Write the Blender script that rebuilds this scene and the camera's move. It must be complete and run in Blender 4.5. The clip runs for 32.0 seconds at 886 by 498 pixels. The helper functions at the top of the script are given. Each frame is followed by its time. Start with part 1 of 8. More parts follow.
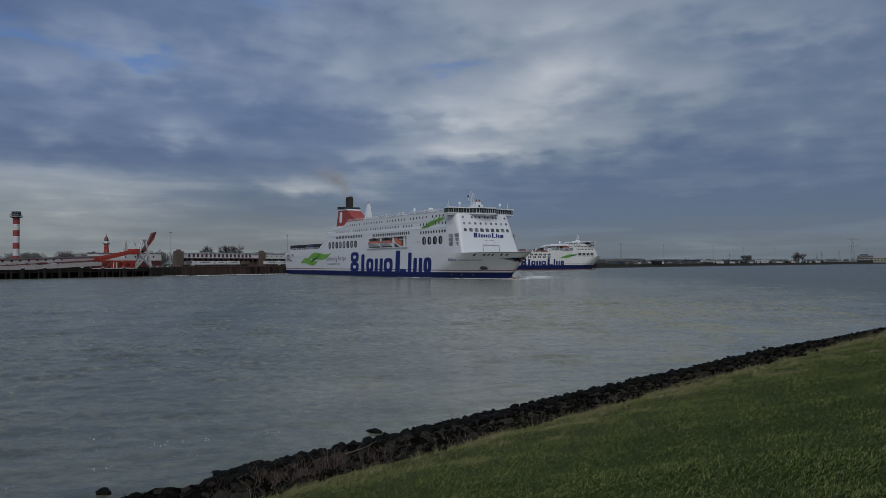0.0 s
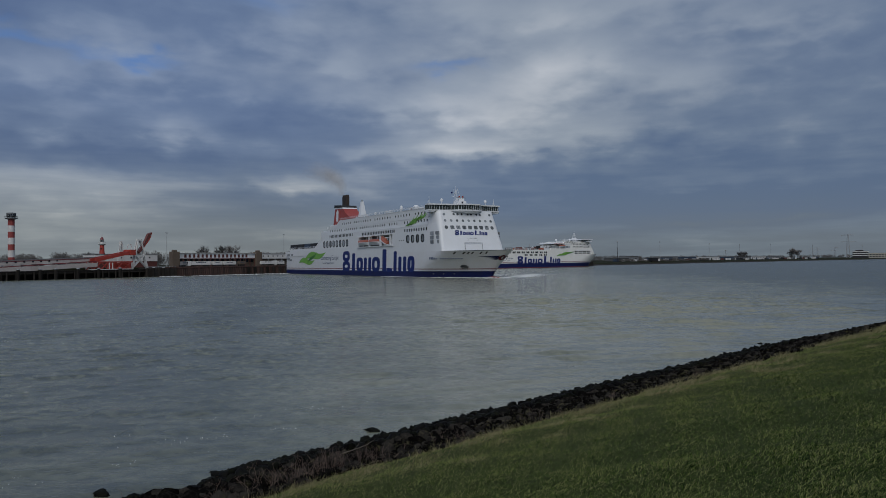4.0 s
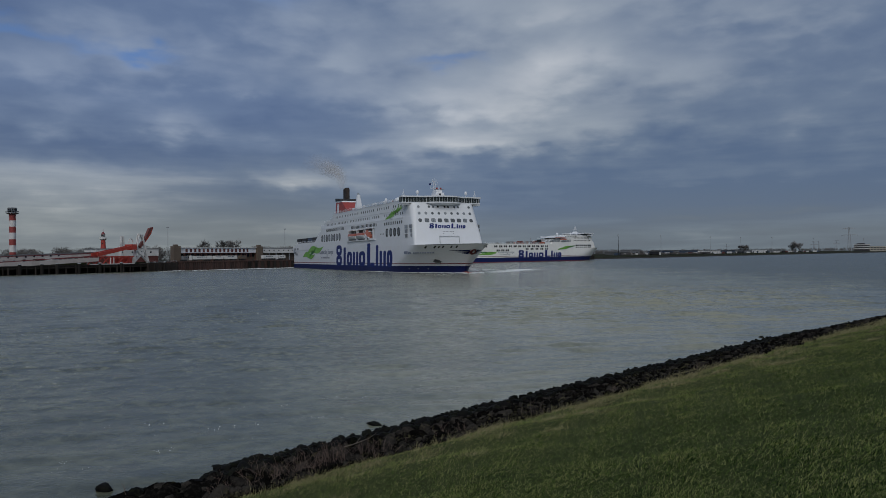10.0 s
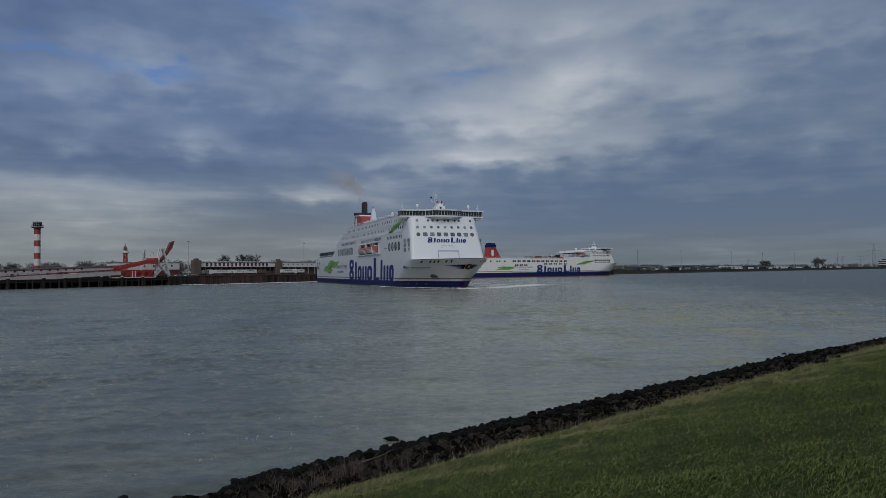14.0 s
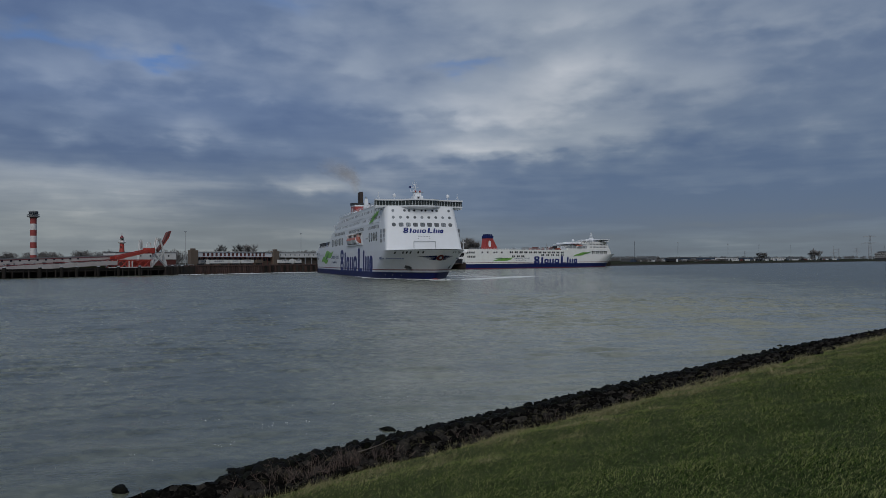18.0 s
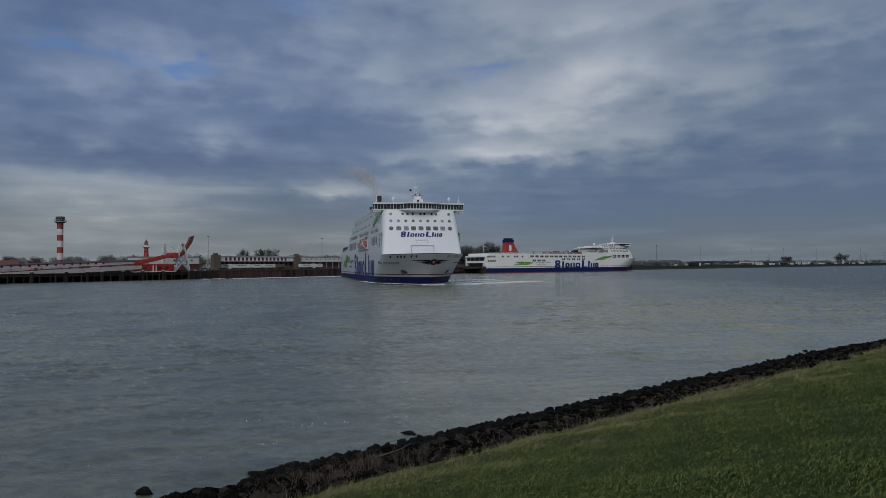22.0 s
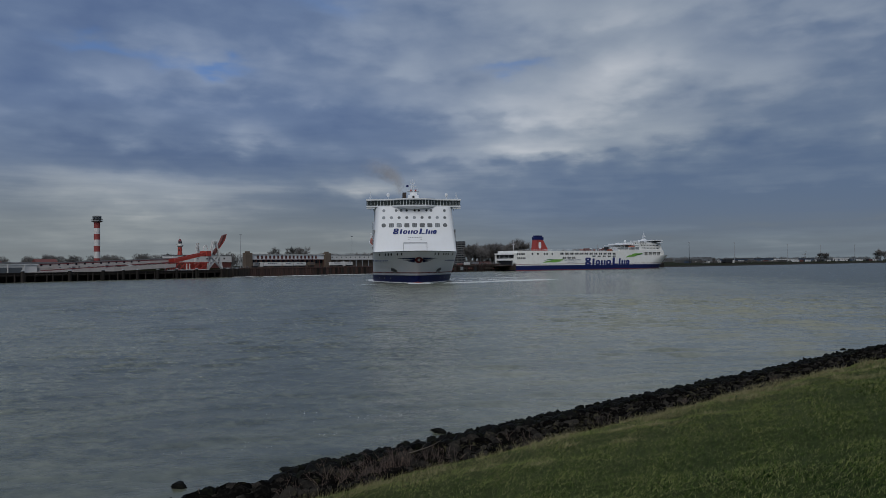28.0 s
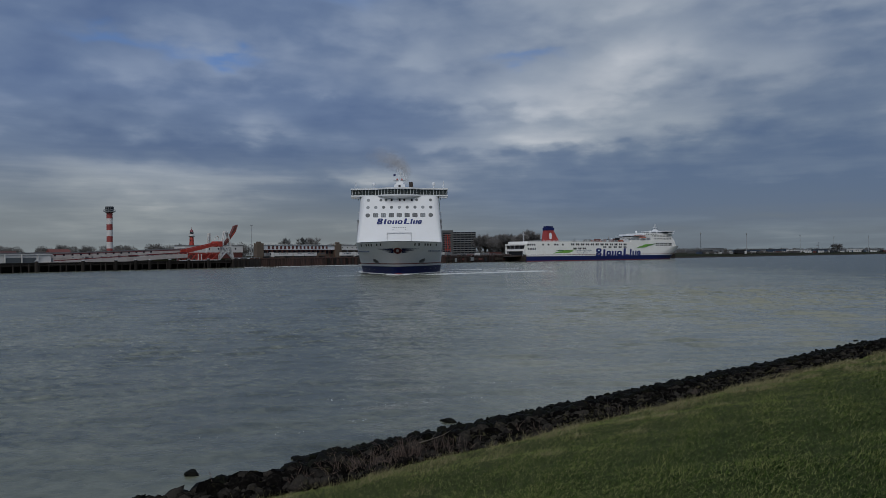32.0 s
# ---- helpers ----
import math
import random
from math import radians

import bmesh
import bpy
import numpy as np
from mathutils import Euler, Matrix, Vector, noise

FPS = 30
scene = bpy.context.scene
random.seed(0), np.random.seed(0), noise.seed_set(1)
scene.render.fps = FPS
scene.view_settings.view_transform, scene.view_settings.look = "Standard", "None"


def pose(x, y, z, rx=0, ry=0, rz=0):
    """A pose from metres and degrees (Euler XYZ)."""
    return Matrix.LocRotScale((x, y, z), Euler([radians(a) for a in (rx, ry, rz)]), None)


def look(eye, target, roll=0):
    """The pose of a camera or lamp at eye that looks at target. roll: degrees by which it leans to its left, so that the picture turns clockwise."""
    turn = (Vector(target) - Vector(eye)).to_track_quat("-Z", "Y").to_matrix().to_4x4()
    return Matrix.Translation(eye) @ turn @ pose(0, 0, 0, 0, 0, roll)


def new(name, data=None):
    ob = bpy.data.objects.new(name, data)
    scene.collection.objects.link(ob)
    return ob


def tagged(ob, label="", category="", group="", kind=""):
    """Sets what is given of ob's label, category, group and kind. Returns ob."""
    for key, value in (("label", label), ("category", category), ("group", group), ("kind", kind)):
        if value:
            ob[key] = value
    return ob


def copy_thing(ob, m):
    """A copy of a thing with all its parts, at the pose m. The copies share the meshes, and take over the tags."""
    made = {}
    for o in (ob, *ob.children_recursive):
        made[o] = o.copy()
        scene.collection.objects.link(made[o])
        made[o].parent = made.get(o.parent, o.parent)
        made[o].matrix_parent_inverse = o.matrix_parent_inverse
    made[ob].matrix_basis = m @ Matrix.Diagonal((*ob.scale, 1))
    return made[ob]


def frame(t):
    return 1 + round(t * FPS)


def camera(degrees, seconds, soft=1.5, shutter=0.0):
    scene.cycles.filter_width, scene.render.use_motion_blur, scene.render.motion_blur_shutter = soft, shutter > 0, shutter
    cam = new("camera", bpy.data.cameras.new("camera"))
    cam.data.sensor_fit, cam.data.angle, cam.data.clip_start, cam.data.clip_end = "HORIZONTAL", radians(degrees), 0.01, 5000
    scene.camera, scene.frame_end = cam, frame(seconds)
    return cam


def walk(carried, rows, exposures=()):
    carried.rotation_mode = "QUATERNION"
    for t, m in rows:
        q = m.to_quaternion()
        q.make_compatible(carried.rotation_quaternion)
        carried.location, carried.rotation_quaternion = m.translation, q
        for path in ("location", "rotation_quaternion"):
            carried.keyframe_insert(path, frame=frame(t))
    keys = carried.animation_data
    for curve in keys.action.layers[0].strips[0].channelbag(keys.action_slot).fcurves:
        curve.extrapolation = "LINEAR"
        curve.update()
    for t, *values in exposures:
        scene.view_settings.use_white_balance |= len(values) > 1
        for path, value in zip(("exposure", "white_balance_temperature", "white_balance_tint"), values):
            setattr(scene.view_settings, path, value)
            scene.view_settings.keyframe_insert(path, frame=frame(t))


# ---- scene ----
# The camera stands on the dike and only turns in the hand.
EYE = 6.91
SECONDS = 32.0
cam = camera(63.64, SECONDS, soft=0.65)
VIEW = [
    (0, 91.124, 0.239, -1.833), (0.5, 91.092, 0.146, -1.835), (1, 91.161, 0.151, -1.835), (1.5, 91.168, 0.300, -1.875),
    (2, 91.106, 0.549, -1.918), (2.5, 91.093, 0.667, -1.973), (3, 91.036, 0.636, -2.077), (3.5, 91.062, 0.631, -2.181),
    (5.5, 90.673, 0.707, -1.701), (6, 90.658, 0.690, -1.711), (6.5, 90.497, 0.664, -1.689), (7, 90.328, 0.510, -1.663),
    (7.5, 90.252, 0.507, -1.826), (8, 90.252, 0.493, -2.018), (8.5, 90.227, 0.524, -2.213), (9, 90.225, 0.561, -2.173),
    (9.5, 90.257, 0.638, -2.157), (10, 90.530, 0.758, -2.028), (10.5, 90.869, 0.741, -1.876), (11, 91.105, 0.748, -1.472),
    (11.5, 91.353, 0.713, -1.044), (12, 91.543, 0.767, -0.786), (12.5, 91.729, 0.741, -0.646), (13, 91.773, 0.781, -0.585),
    (13.5, 91.749, 0.760, -0.571), (14, 91.720, 0.580, -0.562), (14.5, 91.588, 0.565, -0.570), (16.5, 91.107, 0.530, -1.042),
    (17, 91.044, 0.412, -0.955), (17.5, 91.050, 0.390, -0.869), (18, 90.988, 0.380, -0.797), (18.5, 90.930, 0.333, -0.698),
    (19, 90.904, 0.261, -0.606), (19.5, 90.943, 0.267, -0.500), (20, 91.034, 0.374, -0.374), (20.5, 91.109, 0.581, -0.066),
    (21, 91.179, 0.516, 0.263), (21.5, 91.260, 0.404, 0.566), (22, 91.337, 0.431, 0.843), (22.5, 91.389, 0.481, 1.084),
    (23, 91.478, 0.523, 1.376), (23.5, 91.501, 0.457, 1.656), (24, 91.682, 0.403, 1.908), (24.5, 91.824, 0.381, 2.162),
    (25, 91.810, 0.290, 2.414), (25.5, 91.485, 0.242, 2.697), (27.5, 91.144, 0.414, 3.132), (28, 91.164, 0.564, 3.195),
    (28.5, 91.044, 0.801, 3.171), (29, 90.891, 0.604, 3.184), (29.5, 90.776, 0.563, 3.202), (30, 90.676, 0.562, 3.207),
    (30.5, 90.534, 0.548, 3.317), (31, 90.509, 0.633, 3.544), (31.5, 90.531, 0.623, 3.770), (32, 90.416, 0.496, 4.025)]
walk(cam, [(t, pose(0, 0, EYE, rx, ry, rz)) for t, rx, ry, rz in VIEW])

# ---- sky and light ----
SUN_TURN, SUN_HEIGHT = radians(186), radians(42)


def calc(tree, op, a, b=None, clamp=False):
    n = tree.nodes.new("ShaderNodeMath")
    n.operation, n.use_clamp = op, clamp
    for i, v in enumerate((a, b)):
        if v is None:
            continue
        if isinstance(v, (int, float)):
            n.inputs[i].default_value = v
        else:
            tree.links.new(v, n.inputs[i])
    return n.outputs[0]


def noise_out(tree, vector, scale, detail=4, rough=0.5, distortion=0.0):
    n = tree.nodes.new("ShaderNodeTexNoise")
    n.inputs["Scale"].default_value, n.inputs["Detail"].default_value = scale, detail
    n.inputs["Roughness"].default_value, n.inputs["Distortion"].default_value = rough, distortion
    if vector is not None:
        tree.links.new(vector, n.inputs["Vector"])
    return n.outputs[0]


def ramp(tree, fac, stops):
    n = tree.nodes.new("ShaderNodeValToRGB")
    el = n.color_ramp.elements
    while len(el) < len(stops):
        el.new(0.5)
    for e, (p, c) in zip(el, stops):
        e.position, e.color = p, (*c, 1) if len(c) == 3 else c
    tree.links.new(fac, n.inputs[0])
    return n.outputs[0]


def mix(tree, fac, a, b):
    n = tree.nodes.new("ShaderNodeMix")
    n.data_type = "RGBA"
    for sock, v in ((n.inputs[0], fac), (n.inputs[6], a), (n.inputs[7], b)):
        if isinstance(v, (int, float)):
            sock.default_value = v
        elif isinstance(v, tuple):
            sock.default_value = (*v, 1)
        else:
            tree.links.new(v, sock)
    return n.outputs[2]


def tinted(tree, a, b):
    n = tree.nodes.new("ShaderNodeMix")
    n.data_type, n.blend_type = "RGBA", "MULTIPLY"
    n.inputs[0].default_value = 1.0
    tree.links.new(a, n.inputs[6])
    tree.links.new(b, n.inputs[7])
    return n.outputs[2]


def make_sky():
    world = bpy.data.worlds.new("overcast_sky")
    scene.world = world
    world.use_nodes = True
    tr = world.node_tree
    tr.nodes.clear()
    tc = tr.nodes.new("ShaderNodeTexCoord")
    sep = tr.nodes.new("ShaderNodeSeparateXYZ")
    tr.links.new(tc.outputs["Generated"], sep.inputs[0])
    x, y, z = sep.outputs
    # cloud deck seen in perspective
    zz = calc(tr, "ADD", calc(tr, "MAXIMUM", z, 0.0), 0.10)
    comb = tr.nodes.new("ShaderNodeCombineXYZ")
    tr.links.new(calc(tr, "DIVIDE", x, zz), comb.inputs[0])
    tr.links.new(calc(tr, "DIVIDE", y, zz), comb.inputs[1])
    deck = comb.outputs[0]
    n1 = noise_out(tr, deck, 0.80, 5, 0.48, 0.3)
    n2 = noise_out(tr, deck, 2.1, 5, 0.50, 0.35)
    mp = tr.nodes.new("ShaderNodeMapping")
    mp.inputs["Scale"].default_value = (1.0, 1.0, 2.4)
    tr.links.new(tc.outputs["Generated"], mp.inputs[0])
    n3 = noise_out(tr, mp.outputs[0], 7.0, 5, 0.45, 0.2)
    n4 = noise_out(tr, mp.outputs[0], 20.0, 4, 0.45, 0.15)
    warp = calc(tr, "MULTIPLY", calc(tr, "SUBTRACT", n3, 0.5), 8.0)
    warp2 = calc(tr, "MULTIPLY", calc(tr, "SUBTRACT", n4, 0.5), 3.0)
    az = calc(tr, "ADD", calc(tr, "MULTIPLY", calc(tr, "ARCTAN2", x, y), 57.2958), warp)
    el0 = calc(tr, "MULTIPLY", calc(tr, "ARCSINE", z), 57.2958)
    el = calc(tr, "ADD", el0, calc(tr, "MULTIPLY", calc(tr, "ADD", warp2, calc(tr, "MULTIPLY", warp, 0.25)), calc(tr, "MINIMUM", calc(tr, "MULTIPLY", el0, 0.12), 1.0)))
    # billows: brightness, azimuth, height, half widths, in degrees
    total = calc(tr, "MULTIPLY", calc(tr, "SUBTRACT", n1, 0.5), 0.26)
    total = calc(tr, "ADD", total, calc(tr, "MULTIPLY", calc(tr, "SUBTRACT", n2, 0.5), 0.22))
    total = calc(tr, "ADD", total, calc(tr, "MULTIPLY", calc(tr, "SUBTRACT", n3, 0.5), 0.42))
    total = calc(tr, "ADD", total, calc(tr, "MULTIPLY", calc(tr, "SUBTRACT", n4, 0.5), 0.24))
    # thin layers low over the horizon
    flat = tr.nodes.new("ShaderNodeMapping")
    flat.inputs["Scale"].default_value = (1.0, 1.0, 11.0)
    tr.links.new(tc.outputs["Generated"], flat.inputs[0])
    n5 = noise_out(tr, flat.outputs[0], 6.0, 6, 0.55, 0.3)
    lower = calc(tr, "SUBTRACT", 1.0, calc(tr, "MULTIPLY", el0, 1 / 13.0, True))
    total = calc(tr, "ADD", total, calc(tr, "MULTIPLY", calc(tr, "MULTIPLY", calc(tr, "SUBTRACT", n5, 0.5), 0.75), lower))
    for amp, a, e, wa, we in PALE_BANKS + PALE_STREAKS + DARK_BANDS + SOFT_PATCHES:
        da = calc(tr, "MULTIPLY", calc(tr, "SUBTRACT", az, a), 1.0 / wa)
        de = calc(tr, "MULTIPLY", calc(tr, "SUBTRACT", el, e), 1.0 / we)
        r = calc(tr, "ADD", calc(tr, "MULTIPLY", da, da), calc(tr, "MULTIPLY", de, de))
        total = calc(tr, "ADD", total, calc(tr, "MULTIPLY", calc(tr, "EXPONENT", calc(tr, "MULTIPLY", r, -1.0)), amp))
    # thinner cloud overhead and behind, where the light comes from
    high = calc(tr, "MULTIPLY", calc(tr, "SUBTRACT", el0, 20.0), 0.03, True)
    value = calc(tr, "ADD", calc(tr, "ADD", total, 0.52), calc(tr, "MULTIPLY", high, 0.30))
    clouds = ramp(tr, value, [(0.0, (0.038, 0.074, 0.195)), (0.32, (0.079, 0.122, 0.232)), (0.55, (0.143, 0.194, 0.292)),
                              (0.80, (0.278, 0.328, 0.405)), (1.0, (0.46, 0.495, 0.55))])
    sky = tr.nodes.new("ShaderNodeTexSky")
    sky.sky_type, sky.sun_disc = "NISHITA", False
    sky.sun_elevation, sky.sun_rotation = SUN_HEIGHT, SUN_TURN
    dim = mix(tr, 1.0, (0, 0, 0), sky.outputs[0])
    bg_blue = tr.nodes.new("ShaderNodeBackground")
    bg_blue.inputs[1].default_value = 0.05
    tr.links.new(dim, bg_blue.inputs[0])
    # a paler gap under the deck to the left
    aside = calc(tr, "MULTIPLY", calc(tr, "SUBTRACT", 10.0, az), 1 / 40.0, True)
    reach = calc(tr, "ADD", calc(tr, "MULTIPLY", aside, 6.5), 6.0)
    low = ramp(tr, calc(tr, "DIVIDE", el0, reach, True), [(0.0, (1, 1, 1)), (0.25, (0.85, 0.85, 0.85)), (0.6, (0.12, 0.12, 0.12)), (1.0, (0, 0, 0))])
    haze = mix(tr, 0.5, clouds, mix(tr, aside, HAZE, HAZE_LEFT))
    colour = mix(tr, low, clouds, haze)
    # thinner and bluer up to the left, greyer low on the right
    bluer = calc(tr, "MULTIPLY", calc(tr, "MULTIPLY", calc(tr, "SUBTRACT", 8.0, az), 1 / 25.0, True), calc(tr, "MULTIPLY", calc(tr, "SUBTRACT", el, 6.0), 1 / 6.0, True))
    greyer = calc(tr, "MULTIPLY", calc(tr, "MULTIPLY", calc(tr, "ADD", az, 5.0), 1 / 20.0, True), calc(tr, "MULTIPLY", calc(tr, "SUBTRACT", 15.0, el), 1 / 8.0, True))
    colour = tinted(tr, colour, mix(tr, bluer, (1, 1, 1), (0.94, 0.99, 1.09)))
    colour = tinted(tr, colour, mix(tr, greyer, (1, 1, 1), (1.02, 1.005, 0.95)))
    # warmer light between the deck and the horizon to the left
    warmer = calc(tr, "MULTIPLY", calc(tr, "MULTIPLY", calc(tr, "SUBTRACT", 4.0, az), 1 / 12.0, True), calc(tr, "MULTIPLY", calc(tr, "SUBTRACT", 8.5, el), 1 / 3.0, True))
    warmer = calc(tr, "MULTIPLY", warmer, calc(tr, "MULTIPLY", calc(tr, "ADD", az, 24.0), 1 / 12.0, True))
    colour = tinted(tr, colour, mix(tr, warmer, (1, 1, 1), (1.03, 1.0, 0.945)))
    gap = 0.0
    for amp, a, e, wa, we in GAPS:
        da = calc(tr, "MULTIPLY", calc(tr, "SUBTRACT", az, a), 1.0 / wa)
        de = calc(tr, "MULTIPLY", calc(tr, "SUBTRACT", el, e), 1.0 / we)
        r = calc(tr, "ADD", calc(tr, "MULTIPLY", da, da), calc(tr, "MULTIPLY", de, de))
        gap = calc(tr, "ADD", gap, calc(tr, "MULTIPLY", calc(tr, "EXPONENT", calc(tr, "MULTIPLY", r, -1.0)), amp))
    colour = mix(tr, calc(tr, "MINIMUM", gap, 1.0), colour, (0.085, 0.195, 0.46))
    bg = tr.nodes.new("ShaderNodeBackground")
    bg.inputs[1].default_value = SKY_STRENGTH
    tr.links.new(colour, bg.inputs[0])
    both = tr.nodes.new("ShaderNodeMixShader")
    cover = calc(tr, "ADD", calc(tr, "MULTIPLY", value, 0.5), 0.68, True)
    tr.links.new(cover, both.inputs[0])
    tr.links.new(bg_blue.outputs[0], both.inputs[1])
    tr.links.new(bg.outputs[0], both.inputs[2])
    out = tr.nodes.new("ShaderNodeOutputWorld")
    tr.links.new(both.outputs[0], out.inputs[0])


SKY_STRENGTH = 1.0
HAZE = (0.140, 0.160, 0.150)
HAZE_LEFT = (0.252, 0.255, 0.185)
PALE_BANKS = [(0.22, 5.3, 15.3, 12.9, 6.8), (0.12, 20.9, 17.3, 11.4, 5.1), (0.1, -14.2, 17.2, 8.5, 4.54), (0.13, 11.5, 14.3, 5.4, 2.38), (0.24, -28.0, 5.7, 8.4, 1.81), (0.19, -22.2, 4.8, 7.3, 2.04),
    (0.06, -26.6, 2.9, 7.7, 1.25), (0.12, 20.5, 12.7, 4.0, 2.55), (0.1, -28.0, 2.6, 8.8, 2.27)]
PALE_STREAKS = [(0.24, 5.3, 8.8, 6.7, 0.85), (0.18, 6.2, 11.3, 5.0, 1.25), (0.26, -28.7, 13.5, 2.6, 1.59), (0.22, -18.3, 10.2, 2.3, 1.59), (0.1, 7.1, 13.3, 6.1, 1.25), (0.16, 15.0, 10.1, 4.2, 1.02),
    (0.1, 15.4, 18.9, 5.3, 1.25), (0.19, -12.1, 6.3, 3.3, 0.74), (0.19, -7.8, 6.1, 3.9, 0.62), (0.14, 0.7, 12.1, 3.4, 0.91), (0.14, -25.5, 13.7, 1.8, 1.59), (0.05, 24.0, 1.4, 12.3, 0.57),
    (0.08, 13.7, 15.8, 3.2, 1.25), (0.06, -6.5, 13.3, 2.5, 1.13), (0.12, -4.7, 8.5, 2.3, 0.57), (0.08, -4.7, 15.6, 2.3, 0.68), (0.08, -13.4, 12.9, 1.6, 0.68)]
DARK_BANDS = [(-0.16, 27.1, 4.7, 12.6, 3.4), (-0.2, 22.1, 3.7, 14.6, 1.7), (-0.12, 23.7, 7.6, 12.4, 1.47), (-0.16, 11.5, 6.1, 8.2, 1.47), (-0.22, -26.9, 8.2, 6.8, 1.02), (-0.08, 7.1, 4.8, 6.7, 2.27),
    (-0.12, -13.4, 4.0, 6.4, 1.36), (-0.1, -12.5, 9.8, 4.9, 1.93), (-0.1, -1.1, 18.6, 4.5, 1.7), (-0.1, 22.9, 15.5, 5.3, 1.36), (-0.08, -21.1, 11.8, 5.9, 1.25),
    (-0.14, -17.9, 7.4, 4.1, 0.91), (-0.1, -5.6, 10.5, 3.4, 1.02)]
SOFT_PATCHES = [(-0.16, 20.0, 4.4, 9.0, 0.8), (-0.22, 21.5, 2.7, 2.6, 0.22), (-0.25, 29.0, 2.8, 2.2, 0.24), (-0.16, 14.5, 1.9, 3.0, 0.25), (0.14, 24.0, 2.0, 7.0, 0.6), (0.10, 15.0, 2.7, 2.0, 0.35), (-0.2, -9.0, 1.7, 1.6, 0.25), (0.12, -24.0, 2.2, 2.0, 0.3),
    (-0.109, -27.4, 14.1, 5.0, 1.9), (0.062, -20.1, 14.8, 5.0, 1.9), (-0.102, -9.9, 15.5, 7.2, 1.9), (-0.078, 5.5, 15.7, 5.0, 1.9), (0.109, 29.5, 16.8, 5.0, 1.9), (0.062, 5.5, 18.8, 5.0, 1.9), (0.078, -27.4, 11.3, 5.0, 1.9), (-0.062, -18.2, 12.0, 2.8, 1.9), (-0.093, 26.0, 11.6, 9.4, 1.9), (-0.093, -22.1, 8.7, 2.8, 1.9),
    (0.084, -9.9, 9.3, 7.2, 1.9), (0.093, 5.5, 9.4, 5.0, 1.9), (-0.078, -27.4, 5.5, 5.0, 1.9), (0.084, 9.9, 6.1, 9.4, 1.9), (0.062, 26.0, 5.7, 9.4, 1.9), (-0.062, -14.1, 6.0, 2.8, 1.9), (-0.062, -23.9, 2.7, 5.0, 1.9), (0.062, -5.6, 2.8, 2.8, 1.9), (-0.062, 18.3, 2.7, 5.0, 1.9), (-0.062, 27.8, 8.5, 2.8, 1.9), (-0.09, -8.5, 4.2, 5.0, 0.9), (0.08, -9.0, 2.2, 6.0, 0.7)]
# clear sky seen through small gaps in the deck
GAPS = [(0.7, -19.1, 15.2, 1.4, 0.5), (0.5, -28.6, 15.6, 2.4, 0.5), (0.35, -23.5, 15.6, 3.0, 0.5), (0.4, 3.0, 15.4, 2.2, 0.4), (0.3, -12.5, 20.0, 3.0, 0.8)]
make_sky()
sun = new("sun", bpy.data.lights.new("sun", "SUN"))
sun.data.energy, sun.data.angle, sun.data.color = 1.32, radians(45), (1.0, 0.97, 0.93)
sun.matrix_world = look((0, 0, 0), (-math.sin(SUN_TURN) * math.cos(SUN_HEIGHT), -math.cos(SUN_TURN) * math.cos(SUN_HEIGHT), -math.sin(SUN_HEIGHT)))


# ---- materials ----
def material(name, colour, rough=0.6, metal=0.0, spread=0.12, fine=6.0, coarse=0.4, bump=0.0, dirt=None, amount=0.0, spec=0.5, each=0.0, island=0.0, rare=0.45):
    """A surface with two scales of variation; dirt: colour of stains; each: how far pieces differ from one another."""
    m = bpy.data.materials.new(name)
    m.use_nodes = True
    tr = m.node_tree
    bsdf = tr.nodes["Principled BSDF"]
    tc = tr.nodes.new("ShaderNodeTexCoord")
    v = tc.outputs["Object"]
    a, b = noise_out(tr, v, fine, 5, 0.6), noise_out(tr, v, coarse, 4, 0.55, 0.5)
    fac = calc(tr, "ADD", calc(tr, "MULTIPLY", a, 0.5), calc(tr, "MULTIPLY", b, 0.5))
    if each:
        info = tr.nodes.new("ShaderNodeObjectInfo")
        fac = calc(tr, "ADD", fac, calc(tr, "MULTIPLY", calc(tr, "SUBTRACT", info.outputs["Random"], 0.5), each))
    if island:
        geo = tr.nodes.new("ShaderNodeNewGeometry")
        fac = calc(tr, "ADD", fac, calc(tr, "MULTIPLY", calc(tr, "SUBTRACT", geo.outputs["Random Per Island"], 0.5), island))
    lo = tuple(max(0.0, c * (1 - spread)) for c in colour)
    hi = tuple(min(1.0, c * (1 + spread)) for c in colour)
    col = ramp(tr, fac, [(0.3, lo), (0.7, hi)])
    if dirt:
        mask = ramp(tr, noise_out(tr, v, coarse * 2.2, 6, 0.65, 0.8), [(rare, (0, 0, 0)), (min(rare + 0.27, 0.8), (amount, amount, amount))])
        col = mix(tr, mask, col, dirt)
    tr.links.new(col, bsdf.inputs["Base Color"])
    tr.links.new(calc(tr, "ADD", calc(tr, "MULTIPLY", a, 0.2), rough - 0.1, True), bsdf.inputs["Roughness"])
    bsdf.inputs["Metallic"].default_value = metal
    bsdf.inputs["Specular IOR Level"].default_value = spec
    if bump:
        bp = tr.nodes.new("ShaderNodeBump")
        bp.inputs["Strength"].default_value, bp.inputs["Distance"].default_value = 0.6, bump
        tr.links.new(a, bp.inputs["Height"])
        tr.links.new(bp.outputs[0], bsdf.inputs["Normal"])
    return m


